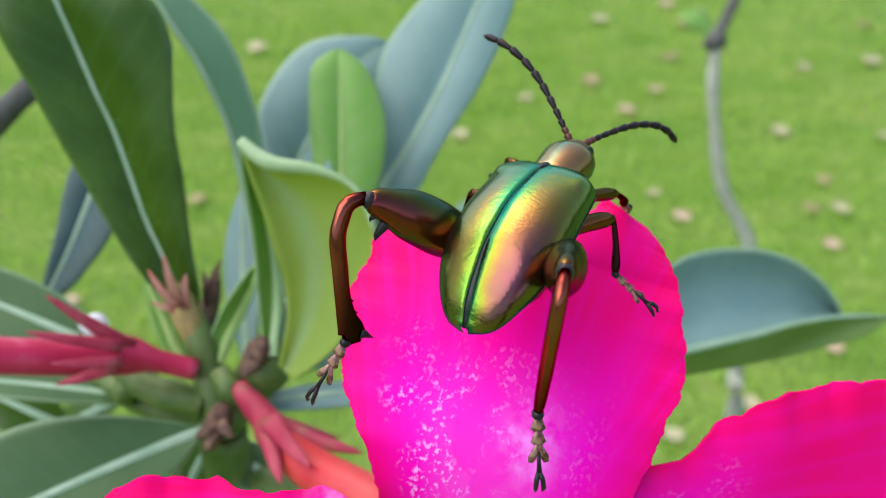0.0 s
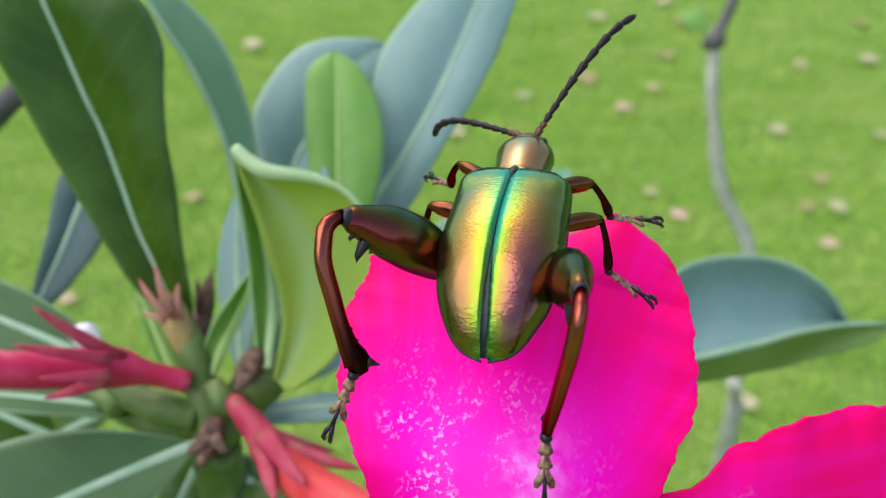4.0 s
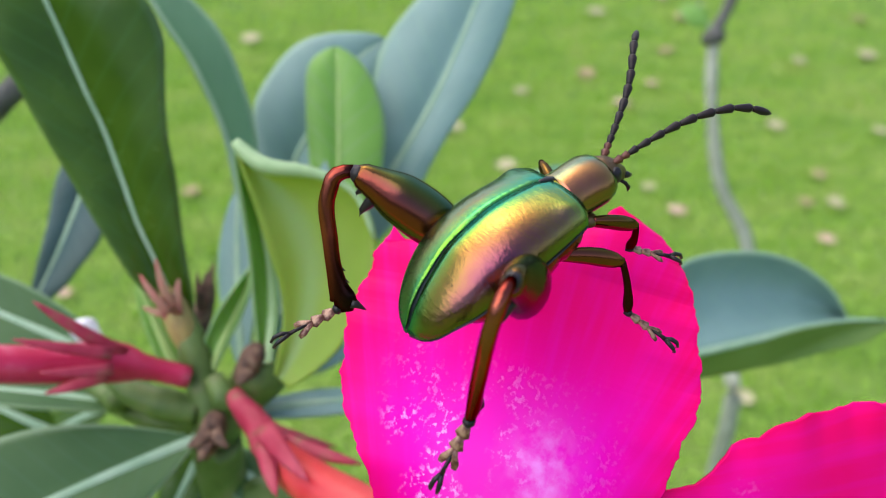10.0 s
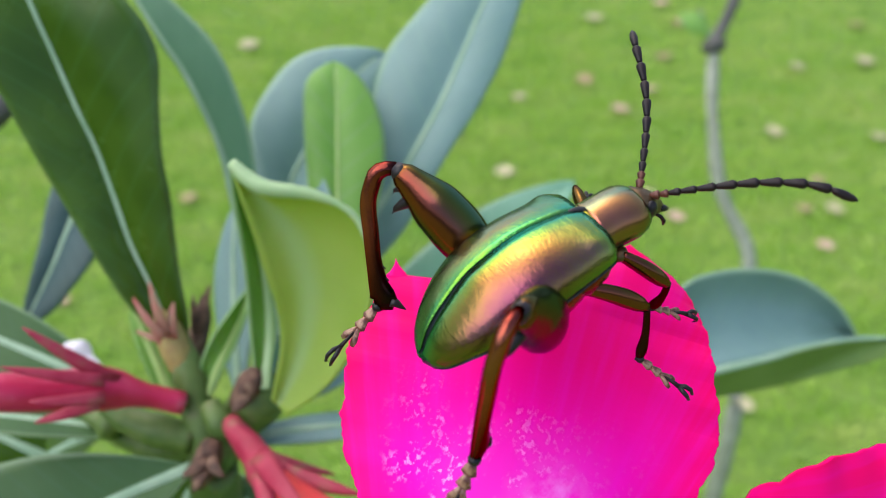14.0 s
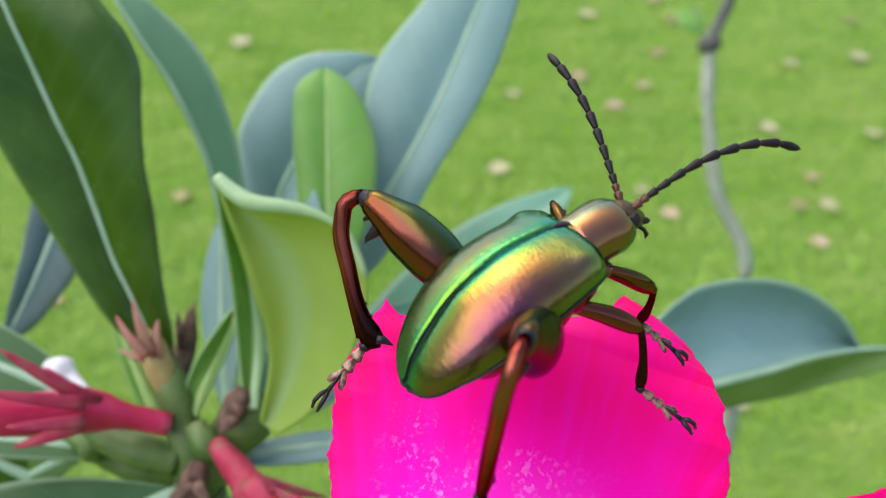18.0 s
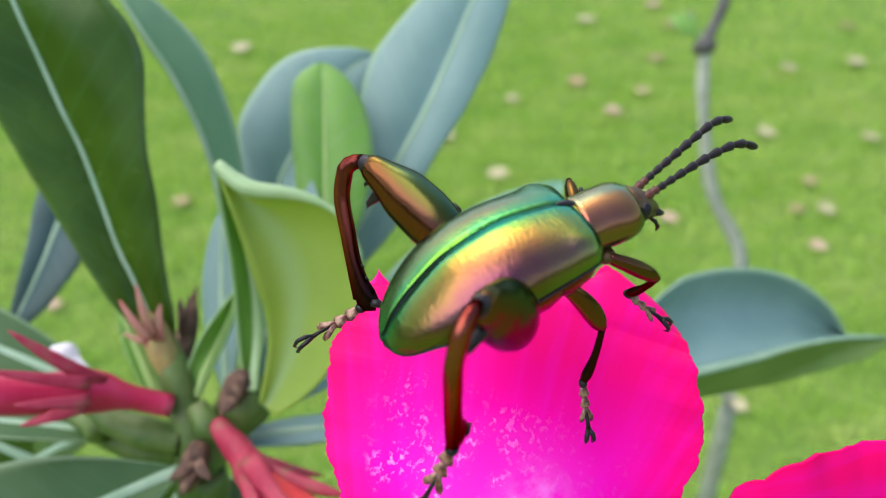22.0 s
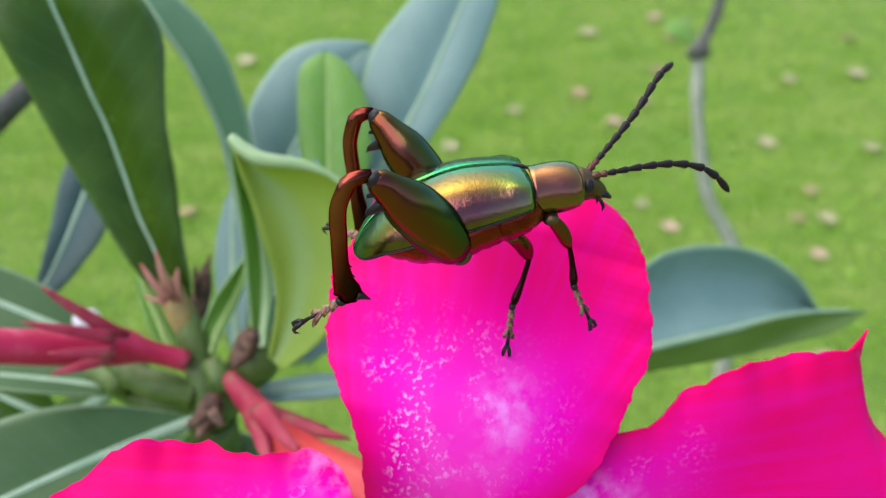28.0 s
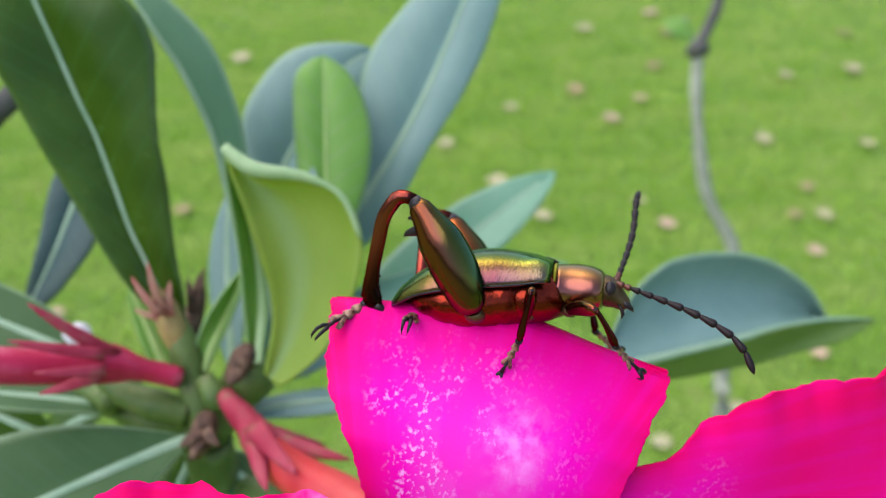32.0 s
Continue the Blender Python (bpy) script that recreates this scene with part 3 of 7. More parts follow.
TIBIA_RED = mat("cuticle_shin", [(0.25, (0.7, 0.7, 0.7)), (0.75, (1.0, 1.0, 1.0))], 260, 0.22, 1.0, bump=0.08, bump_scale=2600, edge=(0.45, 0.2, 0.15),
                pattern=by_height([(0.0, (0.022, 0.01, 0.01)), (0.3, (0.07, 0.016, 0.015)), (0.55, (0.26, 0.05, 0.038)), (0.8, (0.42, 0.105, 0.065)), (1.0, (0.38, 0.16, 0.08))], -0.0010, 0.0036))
BELLY = mat("cuticle_belly_red", [(0.25, (0.22, 0.03, 0.016)), (0.5, (0.28, 0.032, 0.017)), (0.75, (0.12, 0.016, 0.01))], 220, 0.25, 1.0, bump=0.4, bump_scale=1300)
HEAD = mat("cuticle_head", [(0.3, (0.08, 0.045, 0.025)), (0.6, (0.16, 0.10, 0.05)), (0.8, (0.10, 0.14, 0.05))], 500, 0.4, 0.9, bump=0.4, bump_scale=2600)
DARK = mat("cuticle_black", [(0.3, (0.010, 0.009, 0.011)), (0.7, (0.022, 0.016, 0.018))], 400, 0.35, 0.0, spec=0.3, bump=0.3, bump_scale=1500)
FEELER_ROOT = mat("cuticle_feeler_root", [(0.3, (0.05, 0.015, 0.012)), (0.7, (0.16, 0.05, 0.03))], 900, 0.35, 0.3, bump=0.3, bump_scale=1800)
ANTENNA = mat("cuticle_antenna", [(0.3, (0.008, 0.006, 0.008)), (0.6, (0.018, 0.010, 0.011)), (0.8, (0.05, 0.018, 0.014))], 500, 0.42, 0.0, spec=0.25, bump=0.3, bump_scale=1800)
TARSUS = mat("cuticle_foot", [(0.3, (0.05, 0.015, 0.014)), (0.48, (0.14, 0.05, 0.036)), (0.64, (0.36, 0.21, 0.14))], 1500, 0.32, 0.15, bump=0.4, bump_scale=1800)
SEAM = mat("cuticle_seam", [(0.3, (0.008, 0.010, 0.014)), (0.7, (0.02, 0.022, 0.03))], 600, 0.3, 0.3, bump=0.3, bump_scale=2500)


# ---- building helpers ----
def part(name, bm, material, parent=None, label="", smooth=True):
    me = bpy.data.meshes.new(name)
    bm.normal_update()
    bm.to_mesh(me)
    bm.free()
    me.materials.append(material)
    if smooth:
        me.polygons.foreach_set("use_smooth", [True] * len(me.polygons))
    ob = new(name, me)
    if parent:
        ob.parent = parent
    return tagged(ob, label)


def thing(name, m, label, category, group="", kind=""):
    ob = new(name)
    ob.empty_display_size = 0.01
    ob.matrix_world = m
    return tagged(ob, label, category, group, kind)


def ring_tube(bm, points, radii, segs=10, squash=1.0, hint=(0, 0, 1)):
    """A closed tube through points; radii may be numbers or (across, along hint) pairs."""
    pts = [Vector(p) for p in points]
    rings = []
    for i, p in enumerate(pts):
        d = (pts[min(i + 1, len(pts) - 1)] - pts[max(i - 1, 0)]).normalized()
        h = Vector(hint)
        s = d.cross(h)
        if s.length < 1e-6:
            s = d.cross(Vector((1, 0.2, 0)))
        s.normalize()
        u = s.cross(d).normalized()
        r = radii[i]
        ra, rb = r if isinstance(r, tuple) else (r, r * squash)
        rings.append([bm.verts.new(p + s * (ra * math.cos(2 * math.pi * k / segs)) + u * (rb * math.sin(2 * math.pi * k / segs))) for k in range(segs)])
    for a, b in zip(rings, rings[1:]):
        for k in range(segs):
            bm.faces.new((a[k], a[(k + 1) % segs], b[(k + 1) % segs], b[k]))
    bm.faces.new(rings[0][::-1])
    bm.faces.new(rings[-1])
    return bm


def smooth_path(points, n=12):
    """n points of a smooth curve through the given ones."""
    pts = [Vector(p) for p in points]
    if len(pts) == 2:
        return [pts[0].lerp(pts[1], i / (n - 1)) for i in range(n)]
    out = []
    for i in range(n):
        f = i / (n - 1) * (len(pts) - 1)
        k = min(int(f), len(pts) - 2)
        t = f - k
        p0, p1, p2, p3 = pts[max(k - 1, 0)], pts[k], pts[k + 1], pts[min(k + 2, len(pts) - 1)]
        out.append(0.5 * (2 * p1 + (p2 - p0) * t + (2 * p0 - 5 * p1 + 4 * p2 - p3) * t * t + (3 * p1 - p0 - 3 * p2 + p3) * t ** 3))
    return out


def ease(table, x):
    """Smooth reading of a table of (x, value) pairs."""
    if x <= table[0][0]:
        return table[0][1]
    if x >= table[-1][0]:
        return table[-1][1]
    for i in range(len(table) - 1):
        if x <= table[i + 1][0]:
            break
    xs, ys = [p[0] for p in table], [p[1] for p in table]

    def slope(j):
        if j in (0, len(xs) - 1):
            return 0.0 if j else (ys[1] - ys[0]) / (xs[1] - xs[0])
        a, b = (ys[j] - ys[j - 1]) / (xs[j] - xs[j - 1]), (ys[j + 1] - ys[j]) / (xs[j + 1] - xs[j])
        return 0.0 if a * b <= 0 else 2 * a * b / (a + b)
    h = xs[i + 1] - xs[i]
    t = (x - xs[i]) / h
    return ((2 * t ** 3 - 3 * t * t + 1) * ys[i] + (t ** 3 - 2 * t * t + t) * h * slope(i)
            + (-2 * t ** 3 + 3 * t * t) * ys[i + 1] + (t ** 3 - t * t) * h * slope(i + 1))


def sheet(bm, grid, thick, uv=None, normal_hint=None, ends=(True, True)):
    """A sheet of given thickness over a grid of points (rows of Vectors), with rounded rim; uv(i, j) gives its map."""
    ni, nj = len(grid), len(grid[0])

    def nrm(i, j):
        a = grid[min(i + 1, ni - 1)][j] - grid[max(i - 1, 0)][j]
        b = grid[i][min(j + 1, nj - 1)] - grid[i][max(j - 1, 0)]
        c = a.cross(b)
        return c.normalized() if c.length > 1e-12 else (normal_hint or Vector((0, -1, 0)))
    top = [[bm.verts.new(grid[i][j] + nrm(i, j) * thick / 2) for j in range(nj)] for i in range(ni)]
    low = [[bm.verts.new(grid[i][j] - nrm(i, j) * thick / 2) for j in range(nj)] for i in range(ni)]
    layer = bm.loops.layers.uv.verify() if uv else None

    def face(vs, ids):
        f = bm.faces.new(vs)
        if layer:
            for lp, (i, j) in zip(f.loops, ids):
                lp[layer].uv = uv(i, j)
    for i in range(ni - 1):
        for j in range(nj - 1):
            q = [(i, j), (i + 1, j), (i + 1, j + 1), (i, j + 1)]
            face([top[a][b] for a, b in q], q)
            face([low[a][b] for a, b in q[::-1]], q[::-1])
    rim = [(i, 0) for i in range(ni)] + [(ni - 1, j) for j in range(1, nj)] + [(i, nj - 1) for i in range(ni - 2, -1, -1)] + [(0, j) for j in range(nj - 2, 0, -1)]
    for a, b in zip(rim, rim[1:] + rim[:1]):
        if (not ends[0] and a[0] == b[0] == 0) or (not ends[1] and a[0] == b[0] == ni - 1):
            continue
        face([low[a[0]][a[1]], low[b[0]][b[1]], top[b[0]][b[1]], top[a[0]][a[1]]], [a, b, b, a])
    return bm


def leaf(plant, base, tip, width, normal, material, rib, bend=0.0, left=0.0, right=0.0, fat=1.35, wave=0.0, label="", seed=1, rib_width=1.0, sweep=0.0, blunt=0.75, lw=1.0, rw=1.0):
    """One leathery leaf: base and tip in the plant's axes, the face's normal, the bow along its length, and the angles by which its halves fold towards the normal."""
    base, tip = Vector(base), Vector(tip)
    d = tip - base
    length = d.length
    d.normalize()
    nrm = Vector(normal)
    nrm = (nrm - d * d.dot(nrm)).normalized()
    side = d.cross(nrm).normalized()
    rows, cols = 26, 12
    grid, spine = [], []
    for i in range(rows + 1):
        s = i / rows
        c = base + d * (length * s) + nrm * (bend * 4 * s * (1 - s)) + side * (sweep * 4 * s * (1 - s))
        w = width / 2 * max(0.0, math.sin(math.pi * min(1.0, s ** fat))) ** blunt + 0.0006 * (1 - s) + 0.0001
        spine.append((c, w))
        row = []
        for j in range(cols + 1):
            v = j / cols * 2 - 1
            a = radians(left if v < 0 else right)
            av = abs(v)
            out = side * (math.copysign(1, v) * math.cos(a * (0.6 + 0.4 * av))) + nrm * math.sin(a * (0.6 + 0.4 * av))
            ripple = wave * av ** 2 * math.sin(9 * s + 2.1 * seed + (1.5 if v < 0 else 0))
            row.append(c + out * (w * av * (lw if v < 0 else rw)) + nrm * (ripple + 0.05 * w * (1 - (2 * av - 1) ** 2)))
        grid.append(row)
    bm = bmesh.new()
    sheet(bm, [[p - base for p in r] for r in grid], 0.0005, lambda i, j: (i / rows, j / cols * 2 - 1))
    ob = part("leaf", bm, material, plant, label)
    ob.location = base - Vector(plant["root"])
    rib_bm = bmesh.new()
    pts = [c - base + nrm * 0.0001 for c, w in spine[:-2]]
    ring_tube(rib_bm, pts, [(rib_width * 0.0012 * (1 - 0.8 * i / rows) + 0.0002, 0.0006 * (1 - 0.7 * i / rows) + 0.0002) for i in range(len(pts))], 8, hint=nrm)
    part("midrib", rib_bm, rib, ob, "pale raised midrib")
    return ob


def edged_leaf(plant, left_edge, right_edge, cup, material, rib, label, rib_at=0.5, rib_width=0.0012, name="leaf"):
    """A leaf laid between two edges that meet at its base and its tip; its middle is sunk by cup along y, away from the eye."""
    n, cols = 34, 14
    a, b = smooth_path(left_edge, n), smooth_path(right_edge, n)
    base = a[0]
    grid, line = [], []
    for i in range(n):
        s = i / (n - 1)
        sag = cup * math.sin(math.pi * min(1, s * 1.02)) ** 0.6
        row = [a[i].lerp(b[i], j / cols) + Vector((0, sag * (1 - (2 * j / cols - 1) ** 2) + 0.0004 * math.sin(7 * s + 5 * j / cols), 0)) - base for j in range(cols + 1)]
        grid.append(row)
        k = rib_at * cols
        f = int(k)
        line.append(row[f].lerp(row[min(cols, f + 1)], k - f) + Vector((0, -0.0003, 0)))
    bm = bmesh.new()
    sheet(bm, grid, 0.0005, lambda i, j: (i / (n - 1), j / cols * 2 - 1))
    ob = part(name, bm, material, plant, label)
    ob.location = base - Vector(plant["root"]) if name == "leaf" else base - Vector(plant["foot"])
    ob["foot"] = base
    if rib:
        rib_bm = bmesh.new()
        ring_tube(rib_bm, line[:-2], [(rib_width * (1 - 0.8 * i / n) + 0.0001, 0.0005 * (1 - 0.6 * i / n) + 0.0001) for i in range(n - 2)], 8, hint=(0, -1, 0.1))
        part("midrib", rib_bm, rib, ob, "pale raised midrib")
    return ob


def even(points, n):
    """n points at equal steps along a smooth curve through the given ones."""
    fine = smooth_path(points, 160)
    run = [0.0]
    for a, b in zip(fine, fine[1:]):
        run.append(run[-1] + (b - a).length)
    out, k = [], 0
    for i in range(n):
        want = run[-1] * i / (n - 1)
        while k < len(run) - 2 and run[k + 1] < want:
            k += 1
        out.append(fine[k].lerp(fine[k + 1], (want - run[k]) / max(1e-9, run[k + 1] - run[k])))
    return out


def blade(plant, left_edge, mid, right_edge, material, rib, label, seed, rib_width, bulge):
    """A leathery leaf laid over its left edge, midrib and right edge: each half swells a little between rib and rim, and ripples."""
    n, half = 40, 8
    a, m, b = even(left_edge, n), even(mid, n), even(right_edge, n)
    base = m[0]
    grid = []
    for i in range(n):
        s = i / (n - 1)
        d = (m[min(i + 1, n - 1)] - m[max(i - 1, 0)]).normalized()
        row = []
        for edge, sign in ((a, -1), (b, 1)):
            w = edge[i] - m[i]
            out = (w.cross(d) * -sign)
            out = out.normalized() if out.length > 1e-12 else Vector((0, -1, 0))
            if out.y > 0:
                out = -out
            side = []
            for j in range(half + 1):
                q = j / half
                swell = bulge * w.length * (1 - (2 * q - 1) ** 2)
                ripple = 0.035 * w.length * q * q * math.sin(10 * s + 2.1 * seed + sign) + 0.012 * w.length * math.sin(23 * s - 3 * q + seed) * q
                side.append(m[i] + w * q + out * (swell + ripple) - base)
            row += side[:0:-1] if sign < 0 else side
        grid.append(row)
    bm = bmesh.new()
    sheet(bm, grid, 0.0005, lambda i, j: (i / (n - 1), j / half - 1))
    ob = part("leaf", bm, material, plant, label)
    ob.location = base - Vector(plant["root"])
    rib_bm = bmesh.new()
    ring_tube(rib_bm, [p - base + Vector((0, -0.0002, 0)) for p in m[:-2]], [(rib_width * (1 - 0.8 * i / n) + 0.0001, 0.0006 * (1 - 0.7 * i / n) + 0.0001) for i in range(n - 2)], 8, hint=(0, -1, 0.1))
    part("midrib", rib_bm, rib, ob, "pale raised midrib")
    return ob


def stalk(plant, name, points, radii, material, label="", n=14, segs=10):
    pts = smooth_path(points, n)
    rad = [ease([(i / (len(radii) - 1), r) for i, r in enumerate(radii)], k / (n - 1)) for k in range(n)]
    root = Vector(plant["root"])
    bm = bmesh.new()
    ring_tube(bm, [p - pts[0] for p in pts], [r * (1 + 0.06 * math.sin(5.1 * k)) for k, r in enumerate(rad)], segs)
    ob = part(name, bm, material, plant, label)
    ob.location = pts[0] - root
    return ob


def spike(parent, name, start, end, width, material, bow=(0, 0, 0), thick=0.0005, offset=None, up=(0, -1, 0.3)):
    """A pointed scale such as a sepal: widest near its foot, running to a tip."""
    a, b = Vector(start), Vector(end)
    d = b - a
    up = Vector(up)
    s = d.cross(up).normalized()
    grid = []
    for i in range(9):
        t = i / 8
        c = d * t + Vector(bow) * (4 * t * (1 - t))
        w = width * (1 - t) ** 0.8 * (0.75 + 0.5 * t) + 0.00008
        grid.append([c + s * (w * v) - up * (abs(v) * w * 0.25) for v in (-0.5, -0.25, 0, 0.25, 0.5)])
    bm = bmesh.new()
    sheet(bm, grid, thick)
    ob = part(name, bm, material, parent)
    ob.location = a - (Vector(offset) if offset is not None else Vector((0, 0, 0)))
    return ob


# ---- lawn ----
bm = bmesh.new()
for x in (-60, 60):
    for y in (-40, 160):
        bm.verts.new((x, y, 0))
v = list(bm.verts)
bm.faces.new((v[0], v[2], v[3], v[1]))
lawn = tagged(part("ground", bm, GROUND, None, "bright green mown lawn seen out of focus"), "", "lawn", "", "structure")

# unseen hedge, added to close the place round about and shape light and reflections
bm = bmesh.new()
hr = random.Random(3)
cols = []
for k in range(72):
    a = 2 * math.pi * k / 72
    col = []
    for j in range(9):
        r = 14.0 + hr.uniform(-0.5, 0.5) + 0.12 * j
        col.append(bm.verts.new((r * math.cos(a), r * math.sin(a) + 0.5, j * 0.26 + (hr.uniform(-0.3, 0.3) if j == 8 else 0))))
    cols.append(col)
for k in range(72):
    p, q = cols[k], cols[(k + 1) % 72]
    for j in range(8):
        bm.faces.new((p[j], q[j], q[j + 1], p[j + 1]))
tagged(part("hedge", bm, HEDGE, None, "unseen dark green hedge added round the lawn to shape reflections"), "", "hedge", "", "structure")

rng = random.Random(7)


def grass_blades(count):
    verts, faces = [], []
    for k in range(count):
        y = 1.9 + rng.gauss(0, 1.0)
        x = rng.gauss(0, 0.75 + 0.2 * max(0, y))
        h, w, a = rng.uniform(0.006, 0.018), rng.uniform(0.0013, 0.003), rng.uniform(0, 6.283)
        lx, ly = rng.gauss(0, 0.9) * h, rng.gauss(0, 0.9) * h
        cx, cy = math.cos(a) * w, math.sin(a) * w
        b = len(verts)
        verts += [(x - cx, y - cy, -0.002), (x + cx, y + cy, -0.002), (x + lx * 0.35 + cx * 0.8, y + ly * 0.35 + cy * 0.8, h * 0.6),
                  (x + lx * 0.35 - cx * 0.8, y + ly * 0.35 - cy * 0.8, h * 0.6), (x + lx, y + ly, h)]
        faces += [(b, b + 1, b + 2, b + 3), (b + 3, b + 2, b + 4)]
    me = bpy.data.meshes.new("grass")
    me.from_pydata(verts, [], faces)
    me.materials.append(GRASS)
    return tagged(new("grass", me), "short bright green lawn grass blades", "grass", "", "stuff")


grass_blades(120000)


def fallen_leaf(x, y, size, k):
    r = random.Random(k)
    grid = []
    curl = r.uniform(0.015, 0.05)
    for i in range(9):
        s = i / 8
        w = 0.5 * math.sin(math.pi * s ** 0.9) ** 0.7 + 0.03
        grid.append([Vector(((s - 0.5) * size, q * w * size * 0.85, size * (0.08 + curl * (q * q * 2 + (s - 0.5) ** 2 * 3)))) for q in (-1, -0.6, -0.2, 0.2, 0.6, 1)])
    bm = bmesh.new()
    sheet(bm, grid, 0.0008)
    ob = part("fallen_leaf", bm, FALLEN[k % 3 if k % 5 else 0], None, "dry curled fallen leaf lying on the lawn")
    ob.matrix_world = pose(x, y, 0.008, r.uniform(-8, 8), r.uniform(-8, 8), r.uniform(0, 360))
    tagged(ob, "", "fallen leaf", "fallen leaves on the lawn")


for k, (x, y, size) in enumerate([(0.833, 1.561, 0.042), (0.465, 2.031, 0.051), (0.398, 2.202, 0.052), (0.491, 2.664, 0.060), (0.730, 2.806, 0.056), (0.817, 1.909, 0.047), (1.001, 2.295, 0.045), (0.563, 2.148, 0.038), (0.645, 2.363, 0.052), (0.215, 2.097, 0.042), (0.042, 1.894, 0.046), (-0.524, 1.599, 0.041), (1.206, 2.335, 0.060), (0.768, 1.430, 0.036), (0.840, 1.681, 0.036), (0.453, 1.622, 0.033), (0.494, 1.532, 0.040), (1.291, 2.616, 0.050), (-0.542, 2.437, 0.062), (-0.671, 1.251, 0.031), (0.481, 0.992, 0.033), (0.347, 0.926, 0.033), (0.661, 1.121, 0.031), (0.746, 2.616, 0.053), (0.153, 1.713, 0.047), (0.239, 1.565, 0.047), (0.771, 1.565, 0.034), (1.059, 1.880, 0.046), (-0.074, 1.694, 0.038), (-0.618, 0.924, 0.025)]):
    fallen_leaf(x, y, size, k)


# ---- slender grey sapling between the plant and the far lawn ----
sap_points = [Vector(p) for p in ((0.1886, 0.6100, 0.1444), (0.1840, 0.6000, 0.1005), (0.1901, 0.6000, 0.0427), (0.2086, 0.6000, 0.0019), (0.2071, 0.6000, -0.0458), (0.1986, 0.6000, -0.0843), (0.1959, 0.6000, -0.1228))]
sap_low = sap_points[-1] + DOWN * 0.52
sapling = thing("sapling", PLANT @ Matrix.Translation(sap_low), "thin grey bare sapling stem with a knot, out of focus", "sapling")
sapling["root"] = sap_low
stalk(sapling, "trunk", [sap_low, sap_low.lerp(sap_points[-1], 0.5)] + sap_points[::-1], [0.0075, 0.006, 0.0052, 0.0048, 0.0046, 0.0042], BARK, "", 40)
stalk(sapling, "knot", [(0.1858, 0.6060, 0.1473), (0.1882, 0.6060, 0.1372)], [0.0055, 0.0085, 0.006], BARK_DARK, "dark swollen knot", 8)
stalk(sapling, "upper_stem", [(0.1878, 0.6100, 0.1397), (0.1902, 0.6100, 0.1483), (0.2036, 0.6200, 0.1714), (0.2124, 0.6200, 0.1993)], [0.0048, 0.0042, 0.004, 0.0036], BARK_DARK, "dark upper stem", 14)
leaf(sapling, (0.1864, 0.6080, 0.1486), (0.1647, 0.6100, 0.1640), 0.014, (0, -1, 0.3), LEAF_YOUNG, RIB_LIME, 0.003, label="small pale shoot leaf", rib_width=0.5)
stalk(sapling, "side_twig", [(0.1874, 0.6060, 0.1442), (0.1824, 0.6100, 0.1569), (0.1784, 0.6100, 0.1667)], [0.002, 0.0015], BARK, "", 8)

# ---- desert rose plant ----
crown = Vector((-0.0444, 0.1780, -0.0347))
foot = crown + DOWN * 0.86
desert_rose = thing("desert_rose", PLANT @ Matrix.Translation(foot), "desert rose shrub with leathery grey-green leaves and pink buds", "plant")
desert_rose["root"] = foot
stalk(desert_rose, "main_stem", [foot, foot.lerp(crown, 0.5) + Vector((0.01, 0, 0)), crown + DOWN * 0.05, crown], [0.03, 0.012, 0.006, 0.0045], STEM_GREEN, "", 24, 14)
stalk(desert_rose, "branch", [crown, (-0.0461, 0.1770, -0.0283), (-0.0488, 0.1760, -0.0180), (-0.0504, 0.1780, -0.0119)], [0.0048, 0.0036, 0.003, 0.0016], STEM_GREEN)
stalk(desert_rose, "branch", [crown, (-0.0407, 0.1790, -0.0297), (-0.0361, 0.1780, -0.0244), (-0.0330, 0.1790, -0.0188)], [0.0046, 0.0044, 0.0052, 0.0040], STEM_GREEN)
stalk(desert_rose, "branch", [(-0.0470, 0.1780, -0.0319), (-0.0544, 0.1790, -0.0338), (-0.0635, 0.1820, -0.0308), (-0.0727, 0.1860, -0.0267)], [0.0034, 0.003, 0.0028, 0.0022], STEM_GREEN)
stalk(desert_rose, "branch", [(-0.0479, 0.1760, -0.0309), (-0.0543, 0.1750, -0.0291), (-0.0603, 0.1760, -0.0270), (-0.0661, 0.1780, -0.0244)], [0.003, 0.0032, 0.0028, 0.0016], STEM_GREEN)
stalk(desert_rose, "leaf_scar", [(-0.0439, 0.1730, -0.0238), (-0.0415, 0.1720, -0.0275), (-0.0406, 0.1740, -0.0295)], [0.0020, 0.0026, 0.0018], STEM_GREEN, "corky green leaf scars", 8)
stalk(desert_rose, "branch", [crown + DOWN * 0.03, (-0.0375, 0.1860, -0.0500), (-0.0179, 0.1700, -0.0566), (-0.0055, 0.1350, -0.0493)], [0.005, 0.0045, 0.004, 0.0035], STEM_GREEN)

leaf(desert_rose, (-0.0665, 0.1940, -0.0260), (-0.1218, 0.1950, -0.0036), 0.0150, (0.1,-0.8,0.6), LEAF_OLD, RIB_PALE, bend=0.002, left=10, right=14, fat=1.2, label="grey-green leaf behind the pink bud", seed=8)
leaf(desert_rose, (-0.0462, 0.1700, -0.0350), (-0.0925, 0.1480, -0.0540), 0.0285, (0.1,-0.8,0.55), LEAF_OLD, RIB_PALE, bend=0.002, left=8, right=8, fat=1.3, wave=0.0005, label="broad dull green leaf with a pale midrib", seed=9)
leaf(desert_rose, (-0.0566, 0.1860, -0.0327), (-0.1067, 0.1800, -0.0262), 0.0110, (0.0,-0.55,0.85), LEAF_OLD, RIB_PALE, bend=0.001, left=14, right=14, fat=1.2, label="narrow leaf seen nearly edge-on", seed=10)
